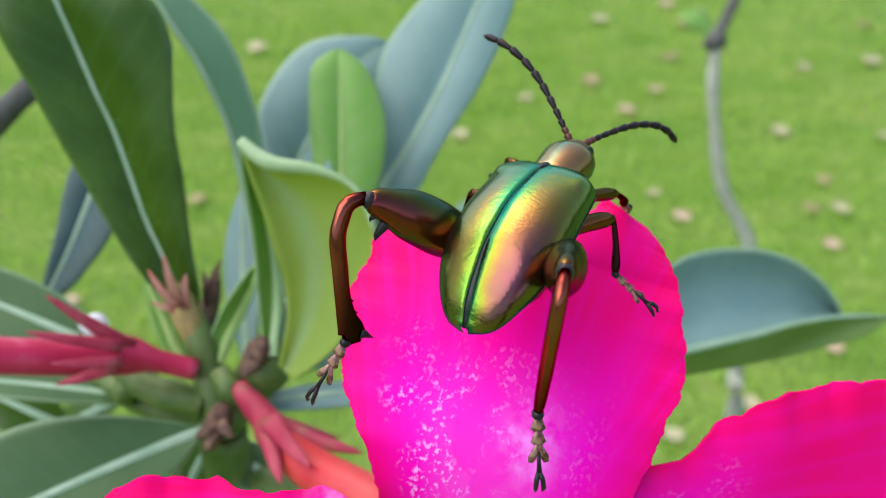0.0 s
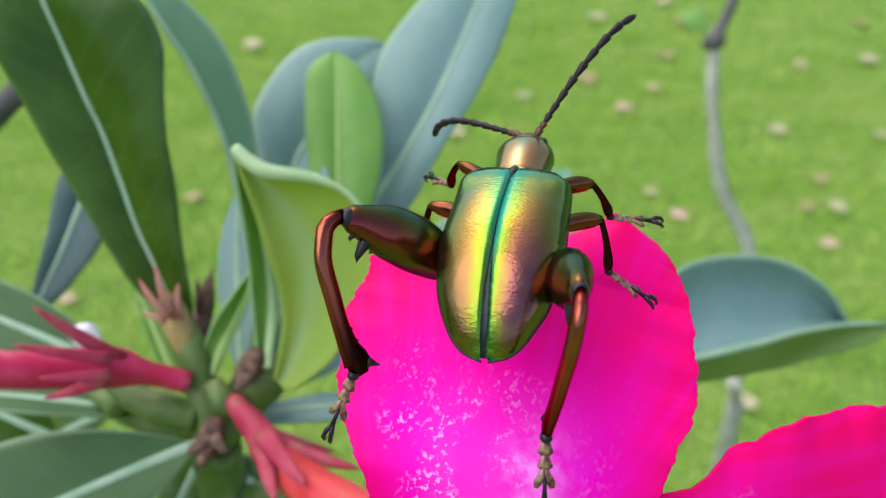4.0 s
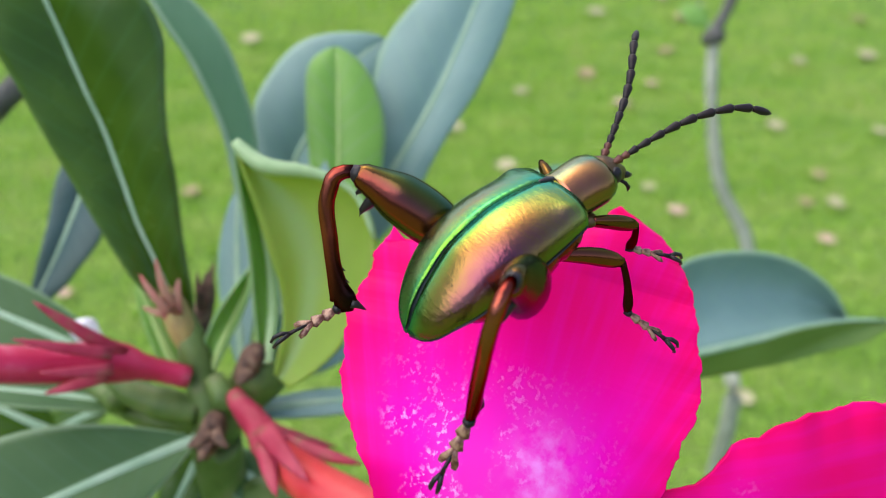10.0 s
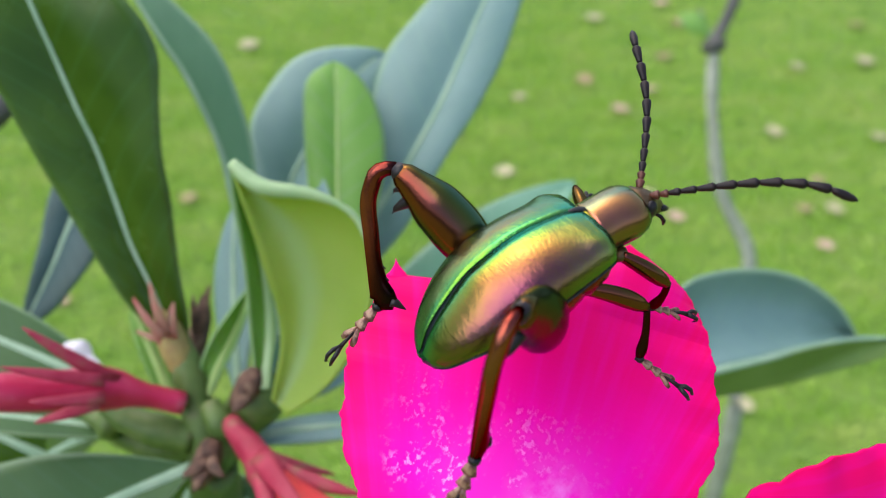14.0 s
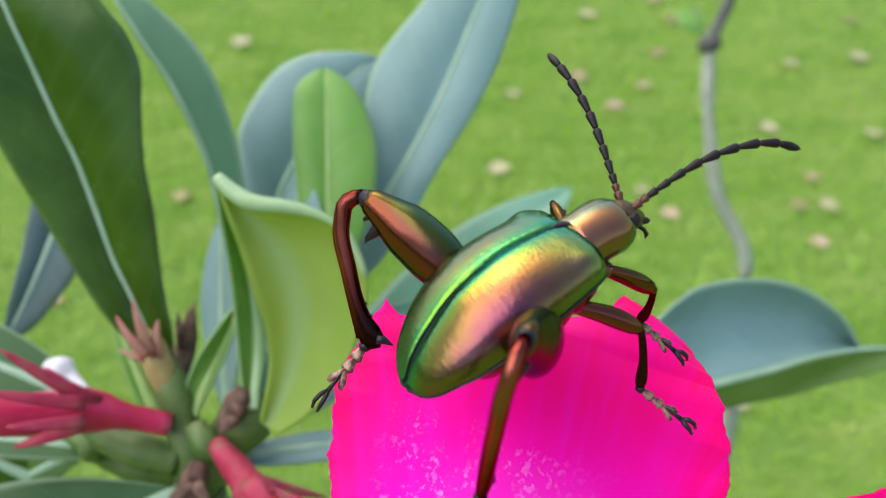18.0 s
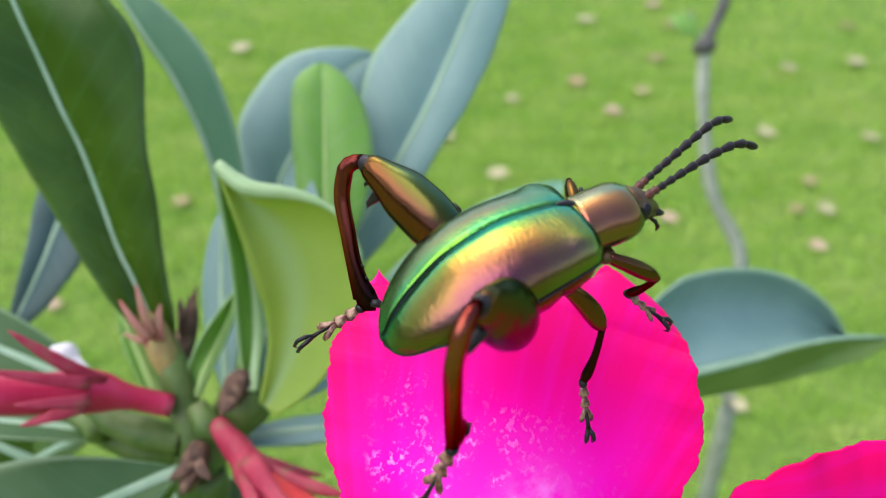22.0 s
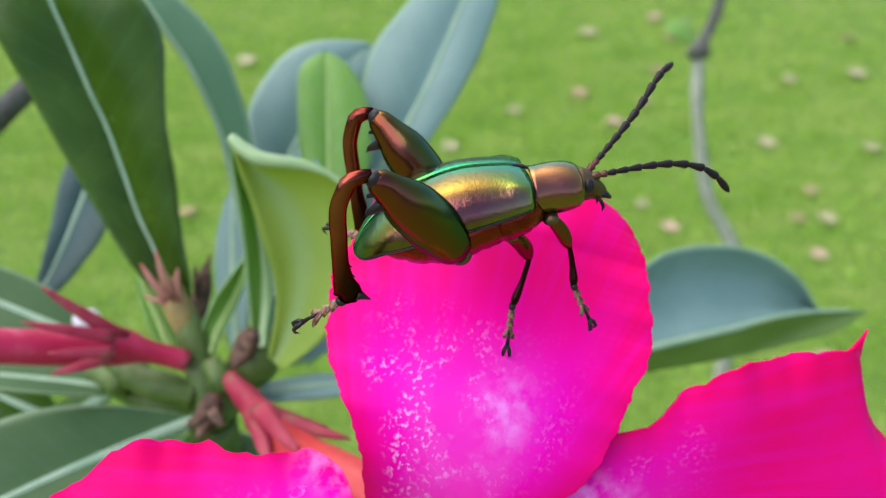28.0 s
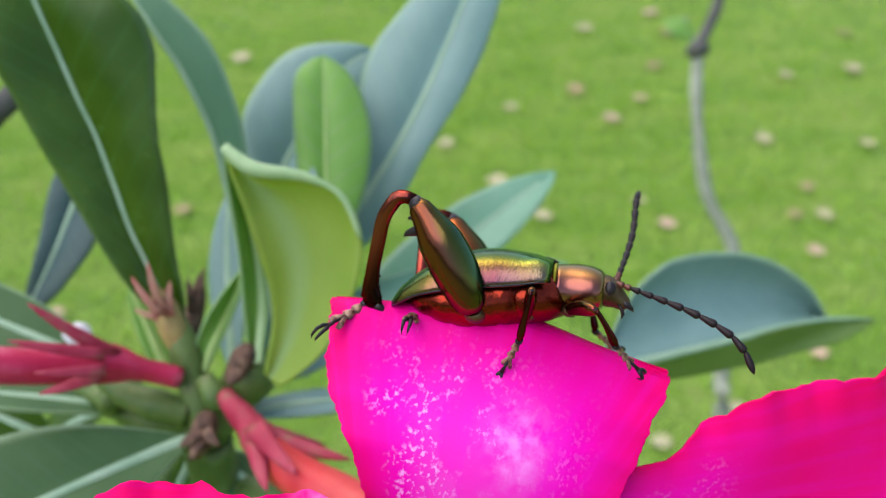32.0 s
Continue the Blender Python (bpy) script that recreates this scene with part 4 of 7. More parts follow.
leaf(desert_rose, (-0.0302, 0.2100, -0.0282), (0.0355, 0.2445, 0.0231), 0.0200, (-0.2,-0.9,0.6), LEAF_PALE, RIB_PALE, bend=0.002, left=10, right=10, fat=1.25, label="grey-green leaf behind the flower", seed=12)
leaf(desert_rose, (-0.0415, 0.1800, -0.0324), (-0.0078, 0.1900, -0.0306), 0.0068, (0.0,-0.6,0.8), LEAF_TEAL, RIB_PALE, bend=0.001, fat=1.1, label="narrow grey-green leaf under the flower", seed=13)
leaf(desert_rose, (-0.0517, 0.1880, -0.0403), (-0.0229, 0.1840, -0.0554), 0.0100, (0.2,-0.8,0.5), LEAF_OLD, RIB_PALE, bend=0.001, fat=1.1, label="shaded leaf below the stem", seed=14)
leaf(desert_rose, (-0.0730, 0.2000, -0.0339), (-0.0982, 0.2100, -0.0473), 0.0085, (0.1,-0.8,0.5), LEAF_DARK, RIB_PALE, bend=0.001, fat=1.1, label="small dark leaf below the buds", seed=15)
leaf(desert_rose, (-0.0367, 0.1880, -0.0274), (-0.0159, 0.2000, -0.0185), 0.0070, (0.1,-0.7,0.7), LEAF_TEAL, RIB_PALE, bend=0.001, fat=1.1, label="small leaf catching the sky", seed=16)
leaf(desert_rose, (-0.0536, 0.1840, -0.0259), (-0.0637, 0.1880, -0.0059), 0.0040, (0.5,-0.8,0.1), LEAF_YOUNG, RIB_LIME, fat=1.0, label="narrow young leaf", seed=17)
leaf(desert_rose, (-0.0428, 0.1940, -0.0260), (-0.0465, 0.2060, 0.0147), 0.0100, (-0.4,-0.9,0.1), LEAF_TEAL, RIB_PALE, bend=0.001, fat=1.2, label="grey-green leaf inside the cluster", seed=18)
leaf(desert_rose, (-0.0285, 0.1860, -0.0237), (-0.0282, 0.1960, 0.0240), 0.0150, (-0.4,-0.9,0.1), LEAF_TEAL, RIB_PALE, bend=0.001, fat=1.2, label="leaf behind the young cupped leaf", seed=20)
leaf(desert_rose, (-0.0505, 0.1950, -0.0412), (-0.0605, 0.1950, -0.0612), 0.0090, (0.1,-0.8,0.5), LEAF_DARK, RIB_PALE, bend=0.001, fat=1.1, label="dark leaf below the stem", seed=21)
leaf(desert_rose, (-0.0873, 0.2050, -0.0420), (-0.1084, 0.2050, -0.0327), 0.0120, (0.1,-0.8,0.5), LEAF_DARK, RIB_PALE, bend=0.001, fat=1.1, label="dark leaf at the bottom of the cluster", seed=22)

# the leaves of the cluster that show their whole outline: left edge, midrib and right edge, from the base to the tip
blade(desert_rose, [(-0.0509, 0.1780, -0.0153), (-0.0558, 0.1753, -0.0098), (-0.0598, 0.1730, -0.0045), (-0.0640, 0.1707, 0.0034), (-0.0696, 0.1686, 0.0142), (-0.0731, 0.1665, 0.0215), (-0.0775, 0.1646, 0.0307), (-0.0818, 0.1627, 0.0396), (-0.0853, 0.1610, 0.0497), (-0.0847, 0.1593, 0.0594), (-0.0774, 0.1580, 0.0685)],
      [(-0.0507, 0.1780, -0.0153), (-0.0535, 0.1768, -0.0073), (-0.0561, 0.1753, -0.0004), (-0.0586, 0.1738, 0.0059), (-0.0610, 0.1721, 0.0145), (-0.0638, 0.1704, 0.0236), (-0.0659, 0.1686, 0.0291), (-0.0678, 0.1667, 0.0349), (-0.0697, 0.1647, 0.0408), (-0.0714, 0.1626, 0.0460), (-0.0745, 0.1604, 0.0557), (-0.0774, 0.1580, 0.0685)],
      [(-0.0502, 0.1780, -0.0153), (-0.0484, 0.1754, -0.0098), (-0.0493, 0.1732, -0.0010), (-0.0498, 0.1711, 0.0067), (-0.0500, 0.1692, 0.0142), (-0.0505, 0.1674, 0.0205), (-0.0505, 0.1658, 0.0267), (-0.0503, 0.1642, 0.0328), (-0.0501, 0.1628, 0.0382), (-0.0517, 0.1615, 0.0431), (-0.0537, 0.1604, 0.0459), (-0.0607, 0.1593, 0.0543), (-0.0685, 0.1584, 0.0621), (-0.0774, 0.1580, 0.0685)],
      LEAF_DARK, RIB_PALE, "large glossy dark green leaf with a pale midrib", 1, 0.0011, 0.10)
blade(desert_rose, [(-0.0224, 0.1900, -0.0035), (-0.0260, 0.1915, 0.0050), (-0.0280, 0.1930, 0.0156), (-0.0291, 0.1945, 0.0238), (-0.0298, 0.1960, 0.0328), (-0.0298, 0.1975, 0.0394), (-0.0286, 0.1990, 0.0425), (-0.0265, 0.2005, 0.0445), (-0.0241, 0.2020, 0.0459)],
      [(-0.0219, 0.1900, -0.0035), (-0.0219, 0.1917, 0.0075), (-0.0223, 0.1938, 0.0175), (-0.0227, 0.1962, 0.0303), (-0.0232, 0.1989, 0.0397), (-0.0241, 0.2020, 0.0459)],
      [(-0.0215, 0.1900, -0.0035), (-0.0177, 0.1916, 0.0038), (-0.0147, 0.1931, 0.0119), (-0.0133, 0.1945, 0.0170), (-0.0126, 0.1958, 0.0227), (-0.0128, 0.1970, 0.0286), (-0.0139, 0.1982, 0.0338), (-0.0159, 0.1993, 0.0385), (-0.0185, 0.2003, 0.0421), (-0.0212, 0.2012, 0.0444), (-0.0241, 0.2020, 0.0459)],
      LEAF_YOUNG, RIB_LIME, "small fresh green leaf", 4, 0.0008, 0.12)
blade(desert_rose, [(-0.0395, 0.2080, -0.0119), (-0.0414, 0.2095, 0.0028), (-0.0425, 0.2108, 0.0150), (-0.0437, 0.2120, 0.0260), (-0.0447, 0.2132, 0.0330), (-0.0432, 0.2144, 0.0384), (-0.0406, 0.2155, 0.0433), (-0.0378, 0.2166, 0.0474), (-0.0338, 0.2176, 0.0507), (-0.0283, 0.2185, 0.0526), (-0.0224, 0.2194, 0.0531), (-0.0172, 0.2203, 0.0529), (-0.0130, 0.2210, 0.0517)],
      [(-0.0392, 0.2080, -0.0119), (-0.0378, 0.2099, 0.0055), (-0.0356, 0.2117, 0.0185), (-0.0327, 0.2136, 0.0262), (-0.0282, 0.2154, 0.0347), (-0.0229, 0.2173, 0.0434), (-0.0174, 0.2191, 0.0493), (-0.0130, 0.2210, 0.0517)],
      [(-0.0390, 0.2080, -0.0119), (-0.0304, 0.2114, 0.0015), (-0.0225, 0.2141, 0.0152), (-0.0172, 0.2165, 0.0293), (-0.0132, 0.2185, 0.0408), (-0.0113, 0.2201, 0.0481), (-0.0130, 0.2210, 0.0517)],
      LEAF_TEAL, RIB_PALE, "broad grey-green leaf with a rounded tip", 5, 0.0010, 0.10)
blade(desert_rose, [(-0.0302, 0.2040, -0.0103), (-0.0246, 0.2063, 0.0028), (-0.0192, 0.2081, 0.0162), (-0.0167, 0.2097, 0.0284), (-0.0163, 0.2112, 0.0381), (-0.0153, 0.2124, 0.0451), (-0.0129, 0.2135, 0.0514), (-0.0096, 0.2144, 0.0560), (-0.0047, 0.2152, 0.0617), (0.0022, 0.2158, 0.0693), (0.0105, 0.2161, 0.0764), (0.0202, 0.2160, 0.0805)],
      [(-0.0298, 0.2040, -0.0103), (-0.0229, 0.2051, 0.0004), (-0.0171, 0.2062, 0.0097), (-0.0130, 0.2073, 0.0164), (-0.0088, 0.2084, 0.0231), (-0.0046, 0.2095, 0.0306), (-0.0008, 0.2105, 0.0380), (0.0024, 0.2116, 0.0452), (0.0057, 0.2127, 0.0531), (0.0086, 0.2138, 0.0605), (0.0139, 0.2149, 0.0711), (0.0202, 0.2160, 0.0805)],
      [(-0.0293, 0.2040, -0.0103), (-0.0189, 0.2046, -0.0018), (-0.0111, 0.2053, 0.0061), (-0.0056, 0.2060, 0.0140), (-0.0027, 0.2068, 0.0198), (0.0003, 0.2077, 0.0252), (0.0037, 0.2085, 0.0306), (0.0073, 0.2095, 0.0361), (0.0105, 0.2104, 0.0423), (0.0133, 0.2114, 0.0479), (0.0154, 0.2125, 0.0538), (0.0175, 0.2136, 0.0604), (0.0201, 0.2147, 0.0697), (0.0202, 0.2160, 0.0805)],
      LEAF_TEAL, RIB_PALE, "long grey-green leaf with a straight pale midrib", 6, 0.0012, 0.10)
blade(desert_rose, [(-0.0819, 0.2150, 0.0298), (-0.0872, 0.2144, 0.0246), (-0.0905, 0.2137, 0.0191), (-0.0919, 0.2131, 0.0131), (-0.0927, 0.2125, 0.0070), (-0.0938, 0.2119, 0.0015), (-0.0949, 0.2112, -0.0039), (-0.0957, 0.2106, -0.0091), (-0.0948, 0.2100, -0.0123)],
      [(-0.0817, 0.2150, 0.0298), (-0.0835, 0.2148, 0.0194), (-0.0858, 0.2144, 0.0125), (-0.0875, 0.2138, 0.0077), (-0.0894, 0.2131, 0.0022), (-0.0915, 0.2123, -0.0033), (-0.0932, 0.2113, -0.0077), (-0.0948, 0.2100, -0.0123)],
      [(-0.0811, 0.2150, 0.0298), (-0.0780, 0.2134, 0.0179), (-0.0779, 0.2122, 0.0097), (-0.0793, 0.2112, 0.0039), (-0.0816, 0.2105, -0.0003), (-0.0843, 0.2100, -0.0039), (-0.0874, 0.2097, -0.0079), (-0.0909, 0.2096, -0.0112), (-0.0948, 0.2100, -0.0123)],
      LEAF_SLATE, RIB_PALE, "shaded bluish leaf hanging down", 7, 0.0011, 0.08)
blade(desert_rose, [(-0.0351, 0.1960, -0.0150), (-0.0399, 0.1956, -0.0049), (-0.0431, 0.1952, 0.0076), (-0.0455, 0.1948, 0.0176), (-0.0465, 0.1944, 0.0232), (-0.0488, 0.1940, 0.0294), (-0.0519, 0.1936, 0.0361), (-0.0553, 0.1932, 0.0425), (-0.0591, 0.1928, 0.0477), (-0.0627, 0.1924, 0.0538), (-0.0670, 0.1920, 0.0617)],
      [(-0.0348, 0.1960, -0.0150), (-0.0393, 0.1952, -0.0049), (-0.0423, 0.1945, 0.0076), (-0.0445, 0.1939, 0.0175), (-0.0457, 0.1934, 0.0231), (-0.0478, 0.1930, 0.0292), (-0.0509, 0.1926, 0.0360), (-0.0543, 0.1923, 0.0423), (-0.0580, 0.1921, 0.0476), (-0.0619, 0.1920, 0.0537), (-0.0670, 0.1920, 0.0617)],
      [(-0.0342, 0.1960, -0.0150), (-0.0347, 0.1937, -0.0024), (-0.0363, 0.1923, 0.0075), (-0.0380, 0.1911, 0.0161), (-0.0389, 0.1901, 0.0233), (-0.0399, 0.1895, 0.0293), (-0.0412, 0.1890, 0.0335), (-0.0429, 0.1888, 0.0383), (-0.0452, 0.1888, 0.0435), (-0.0484, 0.1891, 0.0484), (-0.0534, 0.1896, 0.0534), (-0.0591, 0.1904, 0.0581), (-0.0670, 0.1920, 0.0617)],
      LEAF_MID, RIB_PALE, "long green leaf folded along its pale midrib", 19, 0.0013, 0.05)

# young cupped leaf: a broad inner face, its left half folded away behind a narrow strip, and a pale curled rim
young = edged_leaf(desert_rose, [(-0.0317, 0.1700, -0.0228), (-0.0300, 0.1690, -0.0130), (-0.0303, 0.1670, -0.0058), (-0.0319, 0.1650, 0.0006), (-0.0336, 0.1630, 0.0077), (-0.0355, 0.1610, 0.0142), (-0.0369, 0.1600, 0.0197)],
                   [(-0.0288, 0.1700, -0.0254), (-0.0201, 0.1660, -0.0184), (-0.0142, 0.1620, -0.0083), (-0.0121, 0.1600, 0.0026), (-0.0153, 0.1590, 0.0105), (-0.0222, 0.1590, 0.0142), (-0.0304, 0.1590, 0.0154), (-0.0369, 0.1600, 0.0197)], 0.0045,
                   LEAF_YELLOW, None, "young cupped yellow-green leaf with a pale rim", 0.28, 0.0022)
rim_line = smooth_path([(-0.0368, 0.1598, 0.0197), (-0.0340, 0.1595, 0.0171), (-0.0304, 0.1588, 0.0153), (-0.0222, 0.1587, 0.0141), (-0.0155, 0.1587, 0.0105), (-0.0122, 0.1597, 0.0028)], 18)
bm = bmesh.new()
ring_tube(bm, [p - rim_line[0] for p in rim_line], [0.0006 + 0.0009 * math.sin(math.pi * min(1, (k + 2) / 14)) for k in range(17)] + [0.0003], 8)
rim_ob = part("curled_rim", bm, LEAF_RIM, young, "pale curled rim")
rim_ob.location = rim_line[0] - Vector(young["foot"])
edged_leaf(desert_rose, [(-0.0351, 0.1730, -0.0210), (-0.0360, 0.1720, -0.0115), (-0.0363, 0.1700, -0.0016), (-0.0369, 0.1680, 0.0071), (-0.0375, 0.1650, 0.0143), (-0.0375, 0.1620, 0.0192)],
           [(-0.0329, 0.1730, -0.0210), (-0.0319, 0.1740, -0.0118), (-0.0323, 0.1730, -0.0038), (-0.0336, 0.1700, 0.0061), (-0.0356, 0.1660, 0.0139), (-0.0373, 0.1620, 0.0192)], 0.003, LEAF_YOUNG, LEAF_RIM, "folded half of a young leaf, light green", 0.75, 0.0010)
edged_leaf(desert_rose, [(-0.0458, 0.1760, -0.0225), (-0.0463, 0.1750, -0.0179), (-0.0440, 0.1750, -0.0122), (-0.0405, 0.1760, -0.0067), (-0.0376, 0.1780, -0.0024)],
           [(-0.0443, 0.1760, -0.0230), (-0.0420, 0.1760, -0.0180), (-0.0393, 0.1770, -0.0118), (-0.0377, 0.1770, -0.0073), (-0.0375, 0.1780, -0.0024)], 0.002, LEAF_YOUNG, RIB_LIME, "small light green leaf beside the dry stub", 0.7, 0.0008)
edged_leaf(desert_rose, [(-0.0324, 0.1760, -0.0236), (-0.0328, 0.1750, -0.0179), (-0.0321, 0.1760, -0.0134), (-0.0315, 0.1780, -0.0090)],
           [(-0.0313, 0.1760, -0.0236), (-0.0307, 0.1760, -0.0180), (-0.0302, 0.1770, -0.0135), (-0.0313, 0.1780, -0.0090)], 0.001, LEAF_TEAL, None, "sliver of a grey-green leaf")

# pale leaf that shows beneath the beetle when the petal's lobe is bent
edged_leaf(desert_rose, [(-0.0322, 0.2060, -0.0170), (-0.0167, 0.2100, -0.0079), (0.0022, 0.2160, -0.0019), (0.0206, 0.2200, 0.0001), (0.0354, 0.2240, -0.0024)],
           [(-0.0310, 0.2020, -0.0206), (-0.0150, 0.2050, -0.0156), (0.0035, 0.2100, -0.0113), (0.0216, 0.2160, -0.0082), (0.0355, 0.2240, -0.0030)], 0.003, LEAF_PALE, RIB_PALE, "pale grey-green leaf behind the flower", 0.9, 0.0008)

# broad leaf folded along its midrib: the upper half faces the sky, the lower half shows its olive underside
broad = edged_leaf(desert_rose, [(0.0410, 0.2140, -0.0273), (0.0492, 0.2154, -0.0109), (0.0578, 0.2168, -0.0031), (0.0631, 0.2182, -0.0011), (0.0687, 0.2195, -0.0001), (0.0745, 0.2209, 0.0001), (0.0810, 0.2223, -0.0004), (0.0884, 0.2237, -0.0026), (0.0947, 0.2251, -0.0064), (0.0991, 0.2265, -0.0102), (0.1020, 0.2278, -0.0142), (0.1044, 0.2292, -0.0172), (0.1111, 0.2306, -0.0175), (0.1179, 0.2320, -0.0179)],
                   [(0.0406, 0.2130, -0.0288), (0.0504, 0.2147, -0.0267), (0.0612, 0.2165, -0.0246), (0.0722, 0.2182, -0.0224), (0.0784, 0.2199, -0.0213), (0.0847, 0.2216, -0.0199), (0.0900, 0.2234, -0.0189), (0.0947, 0.2251, -0.0182), (0.0998, 0.2268, -0.0176), (0.1050, 0.2285, -0.0174), (0.1109, 0.2303, -0.0175), (0.1179, 0.2320, -0.0179)], 0.007,
                   LEAF_TEAL, RIB_PALE, "broad grey-green leaf folded along its midrib", 1.0, 0.0010)
edged_leaf(broad, [(0.0405, 0.2125, -0.0290), (0.0503, 0.2143, -0.0269), (0.0611, 0.2160, -0.0247), (0.0721, 0.2178, -0.0226), (0.0783, 0.2196, -0.0215), (0.0846, 0.2213, -0.0201), (0.0899, 0.2231, -0.0191), (0.0946, 0.2248, -0.0184), (0.0997, 0.2266, -0.0178), (0.1049, 0.2284, -0.0177), (0.1109, 0.2301, -0.0177), (0.1178, 0.2319, -0.0181)],
           [(0.0427, 0.2220, -0.0340), (0.0523, 0.2229, -0.0330), (0.0633, 0.2239, -0.0317), (0.0744, 0.2248, -0.0301), (0.0805, 0.2257, -0.0292), (0.0867, 0.2266, -0.0282), (0.0921, 0.2276, -0.0270), (0.0976, 0.2285, -0.0257), (0.1032, 0.2294, -0.0246), (0.1088, 0.2303, -0.0233), (0.1136, 0.2313, -0.0209), (0.1180, 0.2322, -0.0180)], 0.001,
           LEAF_BACK, None, "folded lower half showing its olive underside", name="folded_half")

# the branch that carries the back leaves
stalk(desert_rose, "branch", [(-0.1392, 0.2400, 0.0171), (-0.1182, 0.2350, 0.0354), (-0.1091, 0.2350, 0.0439), (-0.0992, 0.2400, 0.0587)], [0.0042, 0.0036, 0.0032, 0.0025], BARK_DARK, "dark woody branch")
stalk(desert_rose, "branch", [foot.lerp(crown, 0.75), (-0.1508, 0.2600, -0.0432), (-0.1514, 0.2500, -0.0063), (-0.1392, 0.2400, 0.0171)], [0.008, 0.0055, 0.0048, 0.0042], BARK_DARK)


def bud(points, radii, colour, sepals, scale, label):
    """A flower bud: a swelling tube with pointed sepals round its foot."""
    pts = smooth_path(points, 16)
    rad = [ease([(i / (len(radii) - 1), r) for i, r in enumerate(radii)], k / 15) for k in range(16)]
    bm = bmesh.new()
    ring_tube(bm, [p - pts[0] for p in pts], rad, 14)
    ob = part("flower_bud", bm, colour, desert_rose, label)
    ob.location = pts[0] - foot
    for s, e, w in sepals:
        spike(ob, "sepal", s, e, w, scale or SEPAL, (0, -0.001, 0), offset=pts[0])
    return ob


bud([(-0.0484, 0.1720, -0.0236), (-0.0541, 0.1690, -0.0216), (-0.0606, 0.1660, -0.0199), (-0.0690, 0.1620, -0.0198), (-0.0785, 0.1560, -0.0189), (-0.0908, 0.1500, -0.0172)], [0.0022, 0.0022, 0.0040, 0.0036, 0.0034, 0.0036], BUD_PINK,
    [((-0.0578, 0.1640, -0.0183), (-0.0705, 0.1560, -0.0081), 0.0036), ((-0.0588, 0.1610, -0.0177), (-0.0730, 0.1540, -0.0145), 0.0030), ((-0.0584, 0.1600, -0.0204), (-0.0681, 0.1530, -0.0200), 0.0030), ((-0.0602, 0.1620, -0.0217), (-0.0693, 0.1580, -0.0244), 0.0032),
     ((-0.0590, 0.1690, -0.0199), (-0.0687, 0.1690, -0.0129), 0.0030)], 0, "long pink flower bud with pointed red sepals")
bud([(-0.0396, 0.1720, -0.0275), (-0.0355, 0.1680, -0.0306), (-0.0290, 0.1620, -0.0363), (-0.0224, 0.1560, -0.0394), (-0.0139, 0.1500, -0.0422), (-0.0022, 0.1440, -0.0479)], [0.0018, 0.0022, 0.0034, 0.0040, 0.0044, 0.005], BUD_CORAL,
    [((-0.0318, 0.1630, -0.0328), (-0.0142, 0.1590, -0.0369), 0.0048), ((-0.0319, 0.1610, -0.0329), (-0.0281, 0.1530, -0.0409), 0.0048), ((-0.0326, 0.1620, -0.0306), (-0.0223, 0.1500, -0.0374), 0.0052), ((-0.0347, 0.1680, -0.0317), (-0.0205, 0.1740, -0.0373), 0.0033)],
    0, "coral pink flower bud with long pointed sepals")
stalk(desert_rose, "calyx", [(-0.0397, 0.1718, -0.0272), (-0.0354, 0.1678, -0.0305), (-0.0321, 0.1645, -0.0333), (-0.0296, 0.1622, -0.0356)], [0.0021, 0.0025, 0.0033, 0.0037], SEPAL, "dull red calyx at the foot of a bud")
bud([(-0.0498, 0.1760, -0.0180), (-0.0510, 0.1750, -0.0134), (-0.0523, 0.1750, -0.0100), (-0.0538, 0.1750, -0.0066)], [0.0020, 0.0028, 0.0028, 0.0008], BUD_TAN,
    [((-0.0511, 0.1710, -0.0109), (-0.0539, 0.1700, -0.0012), 0.0024), ((-0.0515, 0.1700, -0.0113), (-0.0569, 0.1700, -0.0040), 0.0022), ((-0.0517, 0.1730, -0.0121), (-0.0576, 0.1740, -0.0105), 0.0020), ((-0.0506, 0.1720, -0.0115), (-0.0501, 0.1720, -0.0049), 0.003)],
    SEPAL_TAN, "tan withering bud with red-tipped sepals")
bud([(-0.0495, 0.1800, -0.0184), (-0.0488, 0.1820, -0.0139), (-0.0482, 0.1840, -0.0093), (-0.0477, 0.1850, -0.0044)], [0.0016, 0.0020, 0.0019, 0.0008], DRY,
    [((-0.0476, 0.1800, -0.0103), (-0.0460, 0.1820, -0.0022), 0.0026), ((-0.0478, 0.1800, -0.0114), (-0.0490, 0.1810, -0.0043), 0.0024)], DRY, "dry brown spent bud")
bud([(-0.0393, 0.1740, -0.0244), (-0.0375, 0.1730, -0.0221), (-0.0362, 0.1730, -0.0196), (-0.0353, 0.1740, -0.0175)], [0.0012, 0.0022, 0.0024, 0.0012], DRY, [((-0.0364, 0.1700, -0.0217), (-0.0382, 0.1680, -0.0245), 0.003)], DRY, "dark dry stub of a bud")
bud([(-0.0429, 0.1720, -0.0308), (-0.0432, 0.1700, -0.0332), (-0.0440, 0.1690, -0.0357), (-0.0449, 0.1690, -0.0384)], [0.0018, 0.0026, 0.0024, 0.0010], DRY,
    [((-0.0422, 0.1670, -0.0326), (-0.0391, 0.1650, -0.0354), 0.003), ((-0.0427, 0.1670, -0.0326), (-0.0467, 0.1660, -0.0356), 0.003), ((-0.0427, 0.1670, -0.0342), (-0.0449, 0.1660, -0.0384), 0.0026)], DRY, "dark dry scrap of old flowers")
